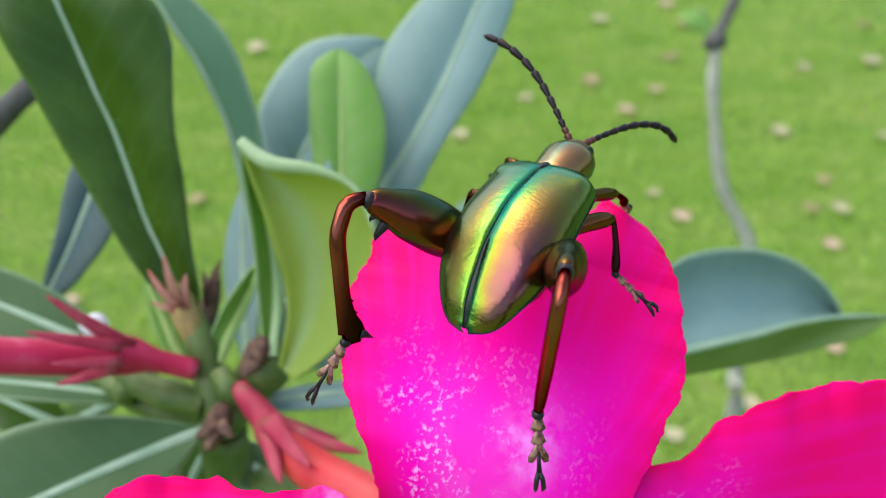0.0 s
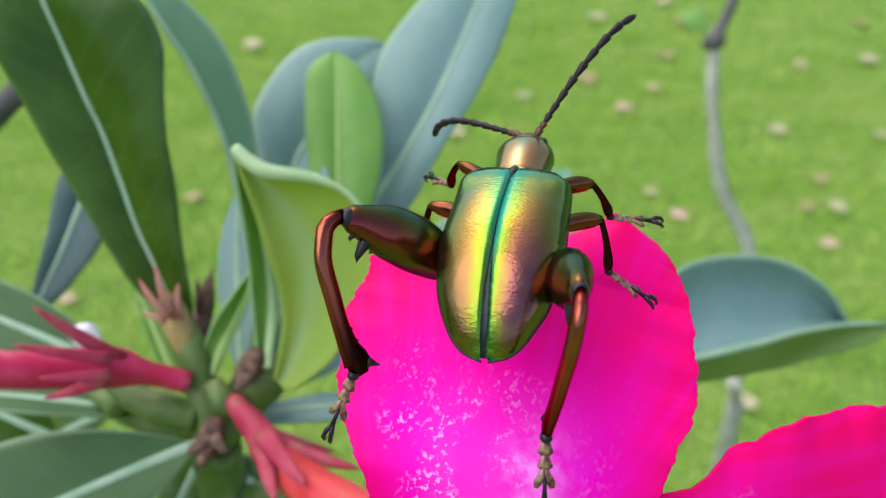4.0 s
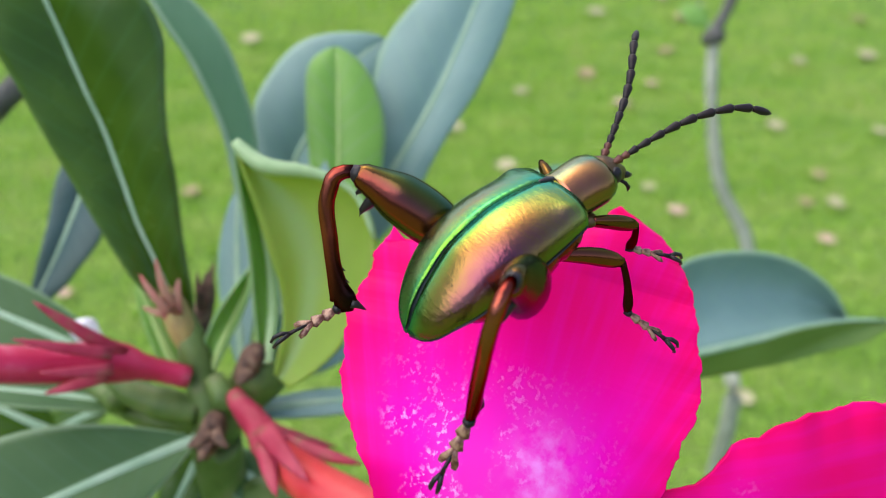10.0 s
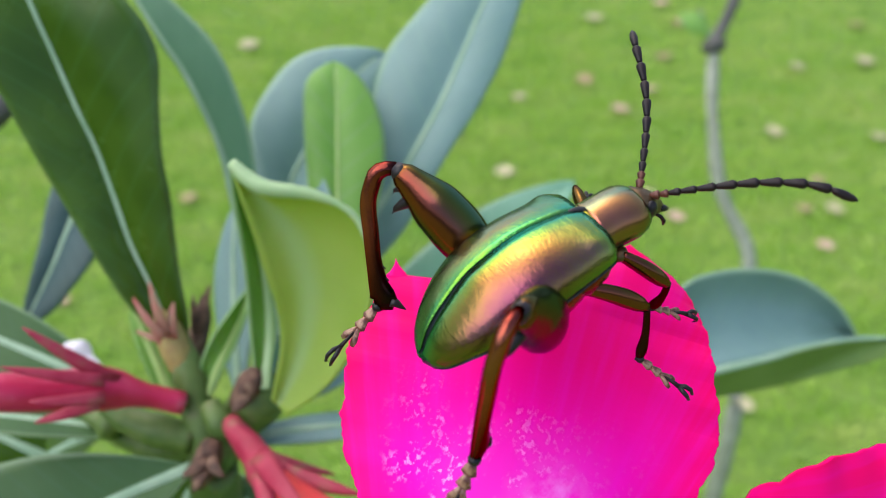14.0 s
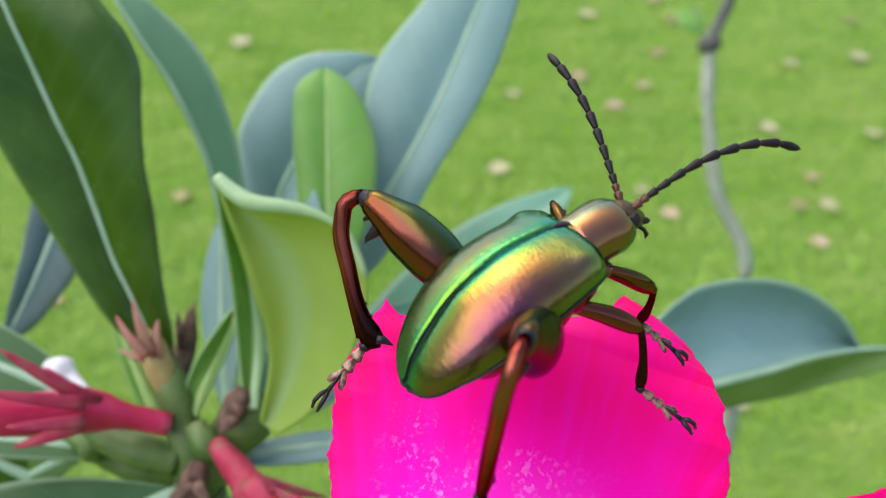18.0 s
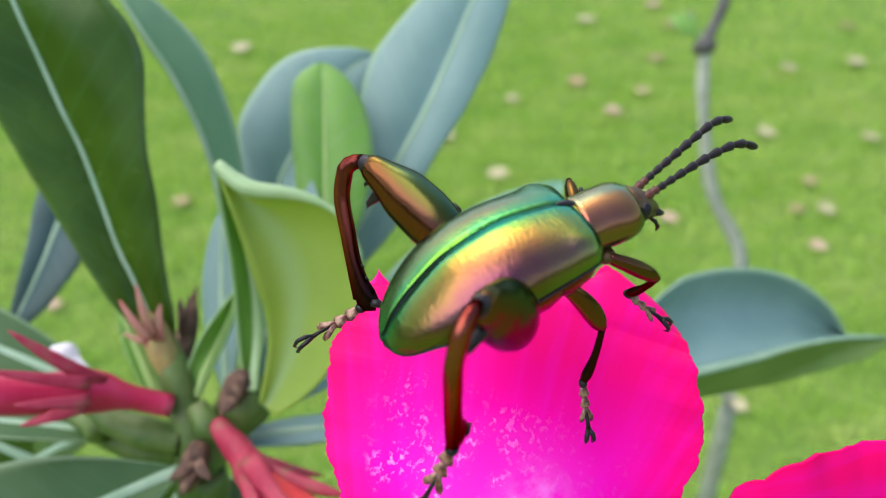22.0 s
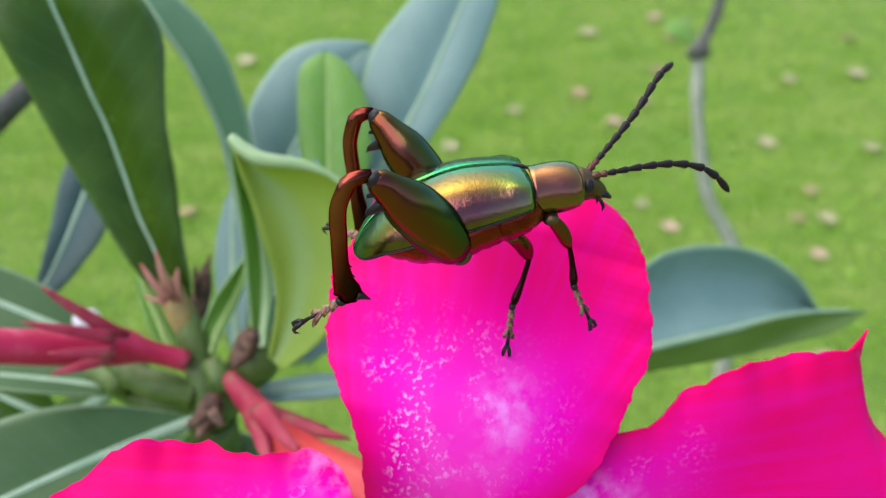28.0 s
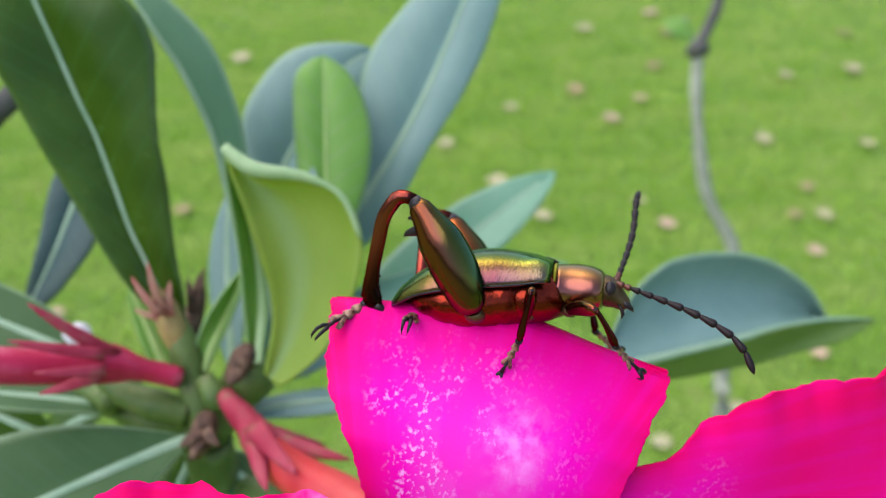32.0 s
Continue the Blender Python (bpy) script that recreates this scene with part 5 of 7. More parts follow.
bud([(-0.0630, 0.1790, -0.0286), (-0.0642, 0.1780, -0.0284), (-0.0661, 0.1780, -0.0276)], [0.002, 0.0034, 0.0016], STEM_GREEN, [], 0, "round green young bud")
bud([(-0.0588, 0.1800, -0.0253), (-0.0607, 0.1790, -0.0261), (-0.0634, 0.1800, -0.0259)], [0.002, 0.0032, 0.0016], STEM_GREEN, [], 0, "round green young bud")
bud([(-0.0694, 0.1900, -0.0218), (-0.0732, 0.1920, -0.0184), (-0.0760, 0.1930, -0.0170), (-0.0792, 0.1940, -0.0163)], [0.0012, 0.0012, 0.0030, 0.0016], BUD_WHITE, [], 0, "round white bud")

# ---- the magenta flower ----
throat = Vector((0.0027, 0.0920, -0.0365))
flower = thing("desert_rose_flower", PLANT @ Matrix.Translation(throat), "open magenta desert rose flower with broad wavy petals", "flower")
flower["root"] = throat
P_N = Vector((0, -0.8944, 0.4472))


def petal_point(a, b, left_edge, right_edge, cup, wave, seed):
    """Height of a petal's surface over its plane at (a, b): edges roll back, the middle is a soft trough, the rim is wavy."""
    mid, half = (left_edge + right_edge) / 2, max(0.0005, (right_edge - left_edge) / 2)
    q = (a - mid) / half
    return (-cup * q * q + 0.0004 * math.sin(260 * a + 90 * b + seed) + wave * abs(q) ** 4 * (math.sin(520 * b + seed * 2.3 + (1 if q > 0 else 0)) + 0.5 * math.sin(1370 * b + seed)))


def petal_sheet(lefts, rights, b0, b1, rows, cols, cup, wave, seed, total0, total1, tail=0.0):
    """The stretch of a petal from b0 to b1, as a grid in the petal's own axes (a across, b along, n out), with its map."""
    grid, maps = [], []
    for i in range(rows + 1):
        b = b0 + (b1 - b0) * i / rows
        la, ra = ease(lefts, b), ease(rights, b)
        jag = 0.00009 * math.sin(3100 * b + seed) + 0.00010 * math.sin(5700 * b + 2 * seed) + 0.00020 * math.sin(740 * b + 3 * seed) + 0.00012 * math.sin(1730 * b + seed)
        la, ra = la + jag, ra - jag * 0.8
        row, mrow = [], []
        for j in range(cols + 1):
            q = j / cols
            q = 0.5 - 0.5 * math.cos(math.pi * q) * (0.55 + 0.45 * abs(math.cos(math.pi * q)))
            a = la + (ra - la) * q
            row.append(Vector((a, b, petal_point(a, b, la, ra, cup, wave, seed) - tail * max(0, -b - 0.009) ** 2 * 60)))
            s = (b - total0) / (total1 - total0)
            mrow.append((s, max(abs(2 * q - 1) ** 2, max(0, (s - 0.8) * 4))))
        grid.append(row)
        maps.append(mrow)
    return grid, maps


def mm_points(*points):
    return [Vector(p) * 0.001 for p in points]


def petal_axes(origin, a_axis, b_axis):
    a, b = Vector(a_axis).normalized(), Vector(b_axis).normalized()
    n = a.cross(b).normalized()
    b = n.cross(a)
    m = Matrix((a, b, n)).transposed().to_4x4()
    m.translation = Vector(origin)
    return m


# the petal that the beetle stands on: a fixed lower part, and narrow strips above the fold that bend back under the beetle's weight
FOLD = petal_axes((0.00759, 0.09820, -0.01060), (0.9684, -0.1115, -0.2230), (0.2494, 0.4331, 0.8662))
LEFTS = [(-0.0300, -0.0035), (-0.0260, -0.0060), (-0.0227, -0.0088), (-0.0196, -0.0102), (-0.0155, -0.0118), (-0.0124, -0.0144), (-0.0091, -0.0168), (-0.0054, -0.0181), (-0.0001, -0.0195), (0.0031, -0.0197), (0.0065, -0.0192), (0.0116, -0.0180), (0.0123, -0.0140), (0.0129, -0.0090), (0.0145, -0.0031), (0.0174, 0.0014), (0.0212, 0.0066)]
RIGHTS = [(-0.0300, 0.0030), (-0.0242, 0.0040), (-0.0208, 0.0088), (-0.0180, 0.0120), (-0.0160, 0.0140), (-0.0129, 0.0160), (-0.0100, 0.0171), (-0.0047, 0.0181), (-0.0004, 0.0196), (0.0043, 0.0195), (0.0096, 0.0181), (0.0144, 0.0169), (0.0176, 0.0146), (0.0203, 0.0106), (0.0212, 0.0078)]
grid, maps = petal_sheet(LEFTS, RIGHTS, -0.0242, 0.0, 48, 30, 0.0024, 0.0004, 1.0, -0.0227, 0.0212, 1.0)
bm = bmesh.new()
sheet(bm, grid, 0.0005, lambda i, j: maps[i][j], None, (True, False))
main_petal = part("petal", bm, PETAL, flower, "broad magenta petal whose upper lobe bends under the beetle")
main_petal.matrix_local = Matrix.Translation(-throat) @ FOLD
STRIPS, TOP = 30, 0.0212
strip_step = TOP / STRIPS
petal_strips = []
for k in range(STRIPS):
    b0, b1 = k * strip_step, (k + 1) * strip_step
    grid, maps = petal_sheet(LEFTS, RIGHTS, max(0.0, b0 - 0.00012) - 0.00008, b1, 2, 30, 0.0024, 0.0004, 1.0, -0.0227, 0.0212)
    bm = bmesh.new()
    sheet(bm, [[p - Vector((0, b0, 0)) for p in r] for r in grid], 0.0005, lambda i, j: maps[i][j], None, (False, k == STRIPS - 1))
    ob = part("petal_lobe", bm, PETAL, main_petal)
    ob.location = (0, b0, 0)
    petal_strips.append(ob)
point = petal_strips[16]
grid = []
for i in range(9):
    t = i / 8
    w = 1.7 * (1 - t) ** 1.5 + 0.03
    grid.append(mm_points(*[(-16.6 - 1.2 * t + w * q, -0.1 + 2.3 * t, -2.05 + 0.2 * t - 0.08) for q in (-1, -0.5, 0, 0.5, 1)]))
bm = bmesh.new()
sheet(bm, grid, 0.0004, lambda i, j: (0.75, 0.75))
part("petal_point", bm, PETAL, point, "pointed corner of the petal")

PETAL_R = petal_axes((0.0352, 0.1000, -0.0258), (0.10, 0.25, -1.0), (1.0, 0.14, 0.10))
r_top = [(-0.0300, 0.0055), (-0.0265, 0.0045), (-0.0206, 0.0015), (-0.0154, -0.0009), (-0.0117, -0.0025), (-0.0073, -0.0036), (-0.0043, -0.0054), (-0.0013, -0.0071), (0.0024, -0.0083), (0.0076, -0.0090),
         (0.0136, -0.0089), (0.0186, -0.0088), (0.0197, -0.0080), (0.0201, -0.0050), (0.0207, -0.0015), (0.0219, 0.0024), (0.0243, 0.0056), (0.0270, 0.0100)]
r_low = [(-0.0300, 0.0070), (-0.0267, 0.0085), (-0.0214, 0.0130), (-0.0114, 0.0184), (0.0039, 0.0216), (0.0159, 0.0199), (0.0240, 0.0150), (0.0270, 0.0104)]
grid, maps = petal_sheet(r_top, r_low, -0.0300, 0.0270, 60, 28, 0.0016, 0.0005, 2.6, -0.036, 0.030)
bm = bmesh.new()
sheet(bm, grid, 0.0005, lambda i, j: maps[i][j])
ob = part("petal", bm, PETAL, flower, "magenta petal with a pointed corner")
ob.matrix_local = Matrix.Translation(-throat) @ PETAL_R
grid = []
for i in range(9):
    t = i / 8
    w = 0.9 * (1 - t) ** 1.6 + 0.05
    grid.append(mm_points(*[(-7.6 - 3.0 * t + 0.3 * w * q, 19.0 + 1.7 * t + w * q, -1.75 + 0.3 * t) for q in (-1, -0.5, 0, 0.5, 1)]))
bm = bmesh.new()
sheet(bm, grid, 0.0004, lambda i, j: (0.85, 0.95))
part("petal_point", bm, PETAL, ob, "dark pointed corner of the petal")

PETAL_L = petal_axes((-0.0223, 0.0860, -0.0295), (0.0, 0.12, 1.0), (-1.0, -0.02, 0.0))
l_low = [(-0.022, -0.010), (-0.016, -0.013), (-0.005, -0.016), (0.008, -0.016), (0.0155, -0.011), (0.0195, -0.0030)]
l_top = [(-0.022, -0.0060), (-0.0160, -0.0010), (-0.0140, 0.0035), (-0.0105, 0.0056), (-0.0060, 0.0056), (-0.0027, 0.0054), (0.0005, 0.0067), (0.0065, 0.0070), (0.0100, 0.0060),
         (0.0140, 0.0024), (0.0165, 0.0012), (0.0195, -0.0024)]
grid, maps = petal_sheet(l_low, l_top, -0.022, 0.0195, 50, 26, 0.0014, 0.0005, 4.1, -0.028, 0.022)
bm = bmesh.new()
sheet(bm, grid, 0.0005, lambda i, j: maps[i][j])
ob = part("petal", bm, PETAL, flower, "magenta petal with a shallow notch in its rim")
ob.matrix_local = Matrix.Translation(-throat) @ PETAL_L

bm = bmesh.new()
mouth = Vector((0.0071, 0.0910, -0.0376))
tube = smooth_path([mouth, mouth + Vector((-0.0004, 0.0060, -0.0040)), mouth + Vector((-0.0020, 0.0200, -0.0110)), (-0.0055, 0.1350, -0.0493)], 14)
cone = [0.0064, 0.0055, 0.0048, 0.0044, 0.0042, 0.0041, 0.0040, 0.0039, 0.0038, 0.0037, 0.0037, 0.0036, 0.0036, 0.0035]
grid = []
for k, (p, r) in enumerate(zip(tube, cone)):
    d = (tube[min(k + 1, 13)] - tube[max(k - 1, 0)]).normalized()
    across = Vector((1, 0, 0)) - d * d.x
    across.normalize()
    up = across.cross(d)
    grid.append([p - throat + across * (r * math.cos(2 * math.pi * q / 28)) + up * (r * (1 + 0.05 * math.sin(5 * 2 * math.pi * q / 28)) * math.sin(2 * math.pi * q / 28)) for q in range(29)])
sheet(bm, grid, 0.0004)
part("throat", bm, THROAT, flower, "orange-yellow flower throat")


# ---- the beetle: built in its own axes, x towards the head, y to its left, z up, in millimetres ----
MM = 0.001
beetle = thing("frog_beetle", PLANT, "metallic gold-green frog beetle with thick hind legs standing on the petal", "beetle")


def mm(points):
    return [Vector(p) * MM for p in points]


CASE_TOP = [(0.0, 7.0), (0.1, 7.7), (0.35, 8.3), (0.6, 7.6), (0.8, 5.6), (0.93, 3.6), (1.0, 2.1)]
SEAM_GAP = [(0.0, 0.03), (0.25, 0.05), (0.45, 0.07), (0.7, 0.17), (0.9, 0.3), (1.0, 0.22)]


def wing_case(side):
    """One elytron: a domed half shell from the shoulder to the tail, with punctured lines."""
    wide = [(0.0, 4.9), (0.03, 5.6), (0.2, 5.75), (0.45, 6.0), (0.7, 5.35), (0.86, 4.0), (0.94, 2.85), (0.98, 1.7), (1.0, 0.4)]
    high = CASE_TOP
    rim = [(0.0, 4.6), (0.2, 4.1), (0.5, 3.7), (0.8, 2.8), (1.0, 1.6)]
    gap = SEAM_GAP
    grid = []
    for i in range(41):
        u = i / 40
        w, h, r = ease(wide, u), ease(high, u), ease(rim, u)
        row = []
        for j in range(19):
            f = j / 18
            a = f * 1.62
            y = w * math.sin(min(a, math.pi / 2)) ** 0.86 - (0.35 * max(0, a - math.pi / 2) / 0.05 * 0.3 if a > math.pi / 2 else 0)
            z = r + (h - r) * max(0.0, math.cos(a)) ** 0.74 - (0.25 if a > math.pi / 2 else 0)
            shoulder = 0.32 * math.exp(-((u - 0.07) / 0.06) ** 2 - ((f - 0.6) / 0.16) ** 2)
            lines = 0.02 * math.sin(f * 62) * (1 - u) ** 0.5 * min(1, 12 * f)
            x = 5.1 - 18.8 * u + (0.9 * f * (1 - f) if i == 0 else 0)
            row.append(Vector((x, side * (y + ease(gap, u) * (1 - f)), z + shoulder + lines)))
        grid.append(row if side > 0 else row[::-1])
    bm = bmesh.new()
    sheet(bm, [[p * MM for p in r] for r in grid], 0.00016)
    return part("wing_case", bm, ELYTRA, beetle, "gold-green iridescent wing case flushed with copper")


wing_case(1)
wing_case(-1)
bm = bmesh.new()
seam_grid = []
for i in range(33):
    u = i / 32
    half = ease(SEAM_GAP, u) + 0.05 + 0.08 * u
    seam_grid.append([Vector((5.2 - 18.8 * u, half * q, ease(CASE_TOP, u) - 0.10 - 0.10 * (1 - q * q))) * MM for q in (1, 0.5, 0, -0.5, -1)])
sheet(bm, seam_grid, 0.0001)
part("seam", bm, SEAM, beetle, "black seam between the wing cases")
bm = bmesh.new()
ring_tube(bm, mm([(5.6, 0, 6.75), (5.1, 0, 7.08), (4.2, 0, 7.38), (3.6, 0, 7.45)]), [(0.3 * MM, 0.2 * MM), (0.42 * MM, 0.2 * MM), (0.24 * MM, 0.16 * MM), (0.05 * MM, 0.05 * MM)], 10)
part("scutellum", bm, DARK, beetle, "small dark shield at the wing cases' root")

for s in (1, -1):
    bm = bmesh.new()
    ring_tube(bm, mm([(5.0 - 18.8 * u, s * (ease([(0.0, 4.9), (0.03, 5.6), (0.2, 5.75), (0.45, 6.0), (0.7, 5.35), (0.86, 4.0), (0.94, 2.85), (0.98, 1.7), (1.0, 0.5)], u)), ease([(0.0, 4.6), (0.2, 4.1), (0.5, 3.7), (0.8, 2.8), (1.0, 1.6)], u) - 0.1)
                      for u in [k / 32 for k in range(33)]]), [0.11 * MM] * 28 + [0.09 * MM, 0.07 * MM, 0.05 * MM, 0.04 * MM, 0.02 * MM], 7)
    part("wing_case_rim", bm, SEAM, beetle, "dark rim of the wing case")
bm = bmesh.new()
ring_tube(bm, mm([(5.15, 0, 4.14), (5.3, 0, 4.14), (5.5, 0, 4.13)]), [(2.85 * MM, 2.5 * MM), (3.08 * MM, 2.7 * MM), (2.9 * MM, 2.52 * MM)], 28)
part("collar", bm, COLLAR, beetle, "gold rim behind the pronotum")

# abdomen and thorax beneath the wing cases, in overlapping rings
bm = bmesh.new()
pts, rad = [], []
for i in range(23):
    u = i / 22
    x = 1.5 - 14.0 * u
    r = ease([(0, 4.8), (0.3, 5.5), (0.6, 5.0), (0.85, 3.0), (1.0, 0.6)], u)
    step = 0.16 * (i % 4 == 0)
    pts.append((x, 0, 3.1 - 0.5 * u - 0.5 * math.sin(math.pi * u)))
    rad.append(((r - step) * MM, ease([(0, 3.4), (0.4, 3.6), (0.8, 2.1), (1, 0.5)], u) * MM - step * MM))
ring_tube(bm, mm(pts), rad, 24)
part("abdomen", bm, BELLY, beetle, "shiny copper-red ringed abdomen")
bm = bmesh.new()
ring_tube(bm, mm([(-8.5, 0, 4.2), (-10.5, 0, 3.2), (-12.3, 0, 2.2), (-13.2, 0, 1.6)]), [(2.6 * MM, 1.2 * MM), (2.2 * MM, 0.9 * MM), (1.3 * MM, 0.55 * MM), (0.4 * MM, 0.25 * MM)], 14)
part("tail_plate", bm, DARK, beetle, "black tail plate between the wing cases' ends")
bm = bmesh.new()
ring_tube(bm, mm([(6.4, 0, 3.8), (5.6, 0, 3.5), (4.0, 0, 3.2), (2.0, 0, 2.8), (0.5, 0, 2.9)]), [(2.0 * MM, 2.0 * MM), (3.4 * MM, 2.8 * MM), (4.6 * MM, 3.1 * MM), (4.9 * MM, 3.1 * MM), (4.4 * MM, 2.8 * MM)], 22)
part("thorax", bm, BELLY, beetle, "copper-red underside of the thorax")

# pronotum: a barrel, narrower than the wing cases, with a rim at each end
bm = bmesh.new()
prof = [(5.3, 0.35, 0.4), (5.4, 2.7, 2.35), (5.6, 3.0, 2.6), (6.0, 2.85, 2.62), (7.0, 2.75, 2.72), (8.2, 2.85, 2.75), (9.4, 3.05, 2.6), (10.3, 2.85, 2.3), (10.7, 2.6, 2.0), (10.75, 2.0, 1.6)]
ring_tube(bm, mm([(x, 0, 4.15 - 0.06 * (x - 5)) for x, a, b in prof]), [(a * MM, b * MM) for x, a, b in prof], 28)
part("pronotum", bm, PRONOTUM, beetle, "smooth copper pronotum")

# head, with eyes, feelers' sockets, jaws and palps; it turns a little as one piece
HEAD_AT = Vector((10.4, 0, 4.0)) * MM
bm = bmesh.new()
prof = [(-0.4, 1.7, 1.6), (0.2, 1.95, 1.75), (1.0, 1.95, 1.7), (1.7, 1.5, 1.45), (2.2, 1.1, 1.15), (2.9, 0.85, 0.85), (3.3, 0.5, 0.5)]
ring_tube(bm, mm([(x, 0, -0.25 * x - 0.05 * x * x) for x, a, b in prof]), [(a * MM, b * MM) for x, a, b in prof], 20)
head = part("head", bm, HEAD, beetle, "small dark bronze head")
head.location = HEAD_AT
for s in (1, -1):
    bm = bmesh.new()
    bmesh.ops.create_uvsphere(bm, u_segments=16, v_segments=12, radius=0.78 * MM)
    bmesh.ops.scale(bm, vec=(0.85, 0.62, 1.05), verts=bm.verts)
    eye = part("eye", bm, DARK, head, "glossy black eye")
    eye.location = Vector((1.0, s * 1.62, 0.15)) * MM
    bm = bmesh.new()
    ring_tube(bm, mm([(0, 0, 0), (0.6, s * 0.1, -0.25), (1.1, -s * 0.1, -0.55), (1.35, -s * 0.45, -0.8)]), [0.42 * MM, 0.36 * MM, 0.24 * MM, 0.06 * MM], 8)
    jaw = part("jaw", bm, DARK, head, "dark curved jaw")
    jaw.location = Vector((2.7, s * 0.5, -0.95)) * MM
    bm = bmesh.new()
    ring_tube(bm, mm([(0, 0, 0), (0.5, s * 0.35, -0.45), (0.8, s * 0.4, -1.0), (0.75, s * 0.3, -1.5)]), [0.16 * MM, 0.2 * MM, 0.22 * MM, 0.08 * MM], 7)
    palp = part("palp", bm, ANTENNA, head, "short jointed palp")
    palp.location = Vector((2.2, s * 0.7, -1.3)) * MM


# feelers: eleven beads each, longer and thicker towards the tip
BEADS = [1.0, 0.8, 1.1, 1.45, 1.65, 1.8, 1.9, 1.95, 2.0, 2.0, 2.5]


def feeler():
    out = []
    for k, n in enumerate(BEADS):
        r = (0.46, 0.42, 0.40, 0.40, 0.43, 0.46, 0.48, 0.48, 0.49, 0.48, 0.43)[k]
        prof = [(0.0, 0.45), (0.12, 0.62), (0.55, 0.85), (0.85, 1.0), (0.97, 0.75), (1.03, 0.4)] if k < 10 else [(0, 0.45), (0.15, 0.8), (0.5, 1.0), (0.8, 0.75), (1.0, 0.15)]
        bm = bmesh.new()
        ring_tube(bm, [Vector((x * n, 0, 0)) * MM for x, q in prof], [r * q * MM for x, q in prof], 9)
        out.append(part("feeler_bead", bm, FEELER_ROOT if k < 2 else ANTENNA, beetle, "reddish root bead of the feeler" if k < 2 else "dark bead of the feeler"))
    return out


FEELERS = {"L": feeler(), "R": feeler()}


# legs: each joint is built along x from its pivot, with z as its upper side
def thigh(length, r0, r1, tooth, big):
    bm = bmesh.new()
    table = [(0.0, r1 * 0.25), (0.03, r1 * 0.48), (0.1, r1 * 0.70), (0.2, r1 * 0.85), (0.42, r1), (0.62, r1 * 0.95), (0.8, r1 * 0.68), (0.92, r1 * 0.5), (0.98, r1 * 0.42), (1.0, r1 * 0.25)] if big else \
            [(0.0, r0), (0.3, r1 * 0.9), (0.6, r1), (0.85, r1 * 0.85), (1.0, r1 * 0.5)]
    pts, rad = [], []
    for i in range(17):
        u = i / 16
        r = ease(table, u)
        pts.append((length * u, 0, (0.5 if big else 0.3) * math.sin(math.pi * u)))
        rad.append((r * 0.72 * MM, r * MM))
    ring_tube(bm, mm(pts), rad, 18)
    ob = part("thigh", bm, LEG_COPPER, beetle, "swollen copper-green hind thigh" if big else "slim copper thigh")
    if tooth:
        for x, n, w in ((0.77, 2.1, 0.8), (0.87, 1.0, 0.45)):
            bm = bmesh.new()
            ring_tube(bm, mm([(0, 0, 0.4), (0.15, 0, -0.2), (0.35, 0, -n * 0.7), (0.2, 0, -n)]), [w * MM, w * 0.8 * MM, w * 0.4 * MM, 0.05 * MM], 8)
            t = part("tooth", bm, DARK, ob, "dark tooth under the thigh")
            t.location = Vector((length * x, 0, -r1 * 0.62 * (1 if x < 0.8 else 0.75) + 0.3)) * MM
    bm = bmesh.new()
    ring_tube(bm, mm([(length * 0.93, 0, 0.05), (length * 0.97, 0, 0.02), (length * 1.02, 0, -0.05)]), [(r1 * 0.26 * MM, r1 * 0.36 * MM), (r1 * 0.29 * MM, r1 * 0.36 * MM), (r1 * 0.2 * MM, r1 * 0.22 * MM)], 12)
    part("knee_cap", bm, DARK, ob, "black knee joint")
    return ob


def shin(length, r, big):
    bm = bmesh.new()
    pts, rad = [], []
    steps = 28 if big else 16
    for i in range(steps + 1):
        u = i / steps
        bow = ease([(0, 0.0), (0.04, 1.0), (0.11, 2.0), (0.24, 2.35), (0.5, 1.6), (0.8, 0.6), (1.0, 0.0)], u) if big else 0.25 * math.sin(math.pi * u)
        flange = ease([(0, 0.0), (0.62, 0.0), (0.82, 0.32), (0.94, 0.85), (0.975, 0.6), (1.0, 0.0)], u) if big else 0.0
        pts.append((length * u - (0.5 * math.sin(math.pi * min(1, u * 6)) if big else 0), 0, bow - 0.7 * flange))
        q = ease([(0, 0.75), (0.1, 0.95), (0.35, 0.95), (0.6, 0.92), (0.8, 0.9), (0.94, 0.95), (1.0, 0.6)] if big else [(0, 0.7), (0.5, 0.85), (0.85, 1.2), (1, 0.8)], u)
        rad.append((r * q * (0.8 - 0.15 * flange) * MM, (r * q + 0.75 * flange) * MM))
    ring_tube(bm, mm(pts), rad, 16)
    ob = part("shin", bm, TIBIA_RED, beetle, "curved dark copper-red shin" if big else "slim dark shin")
    if big:
        for x, n in ((0.945, 1.5), (0.86, 0.75), (0.78, 0.6), (0.70, 0.5)):
            bm = bmesh.new()
            ring_tube(bm, mm([(-0.1, 0, 0.4), (0.0, 0, -0.1 * n), (0.3 * n, 0, -0.8 * n)]), [0.42 * n * MM, 0.3 * n * MM, 0.04 * MM], 8)
            t = part("spur", bm, DARK, ob, "dark spur at the shin's end")
            t.location = Vector((length * x, 0, ease([(0.5, 1.6), (0.8, 0.6), (1.0, 0.0)], x) - r * 0.75 - ease([(0.62, 0.0), (0.82, 0.5), (0.94, 1.2), (1.0, 0.4)], x))) * MM
    return ob


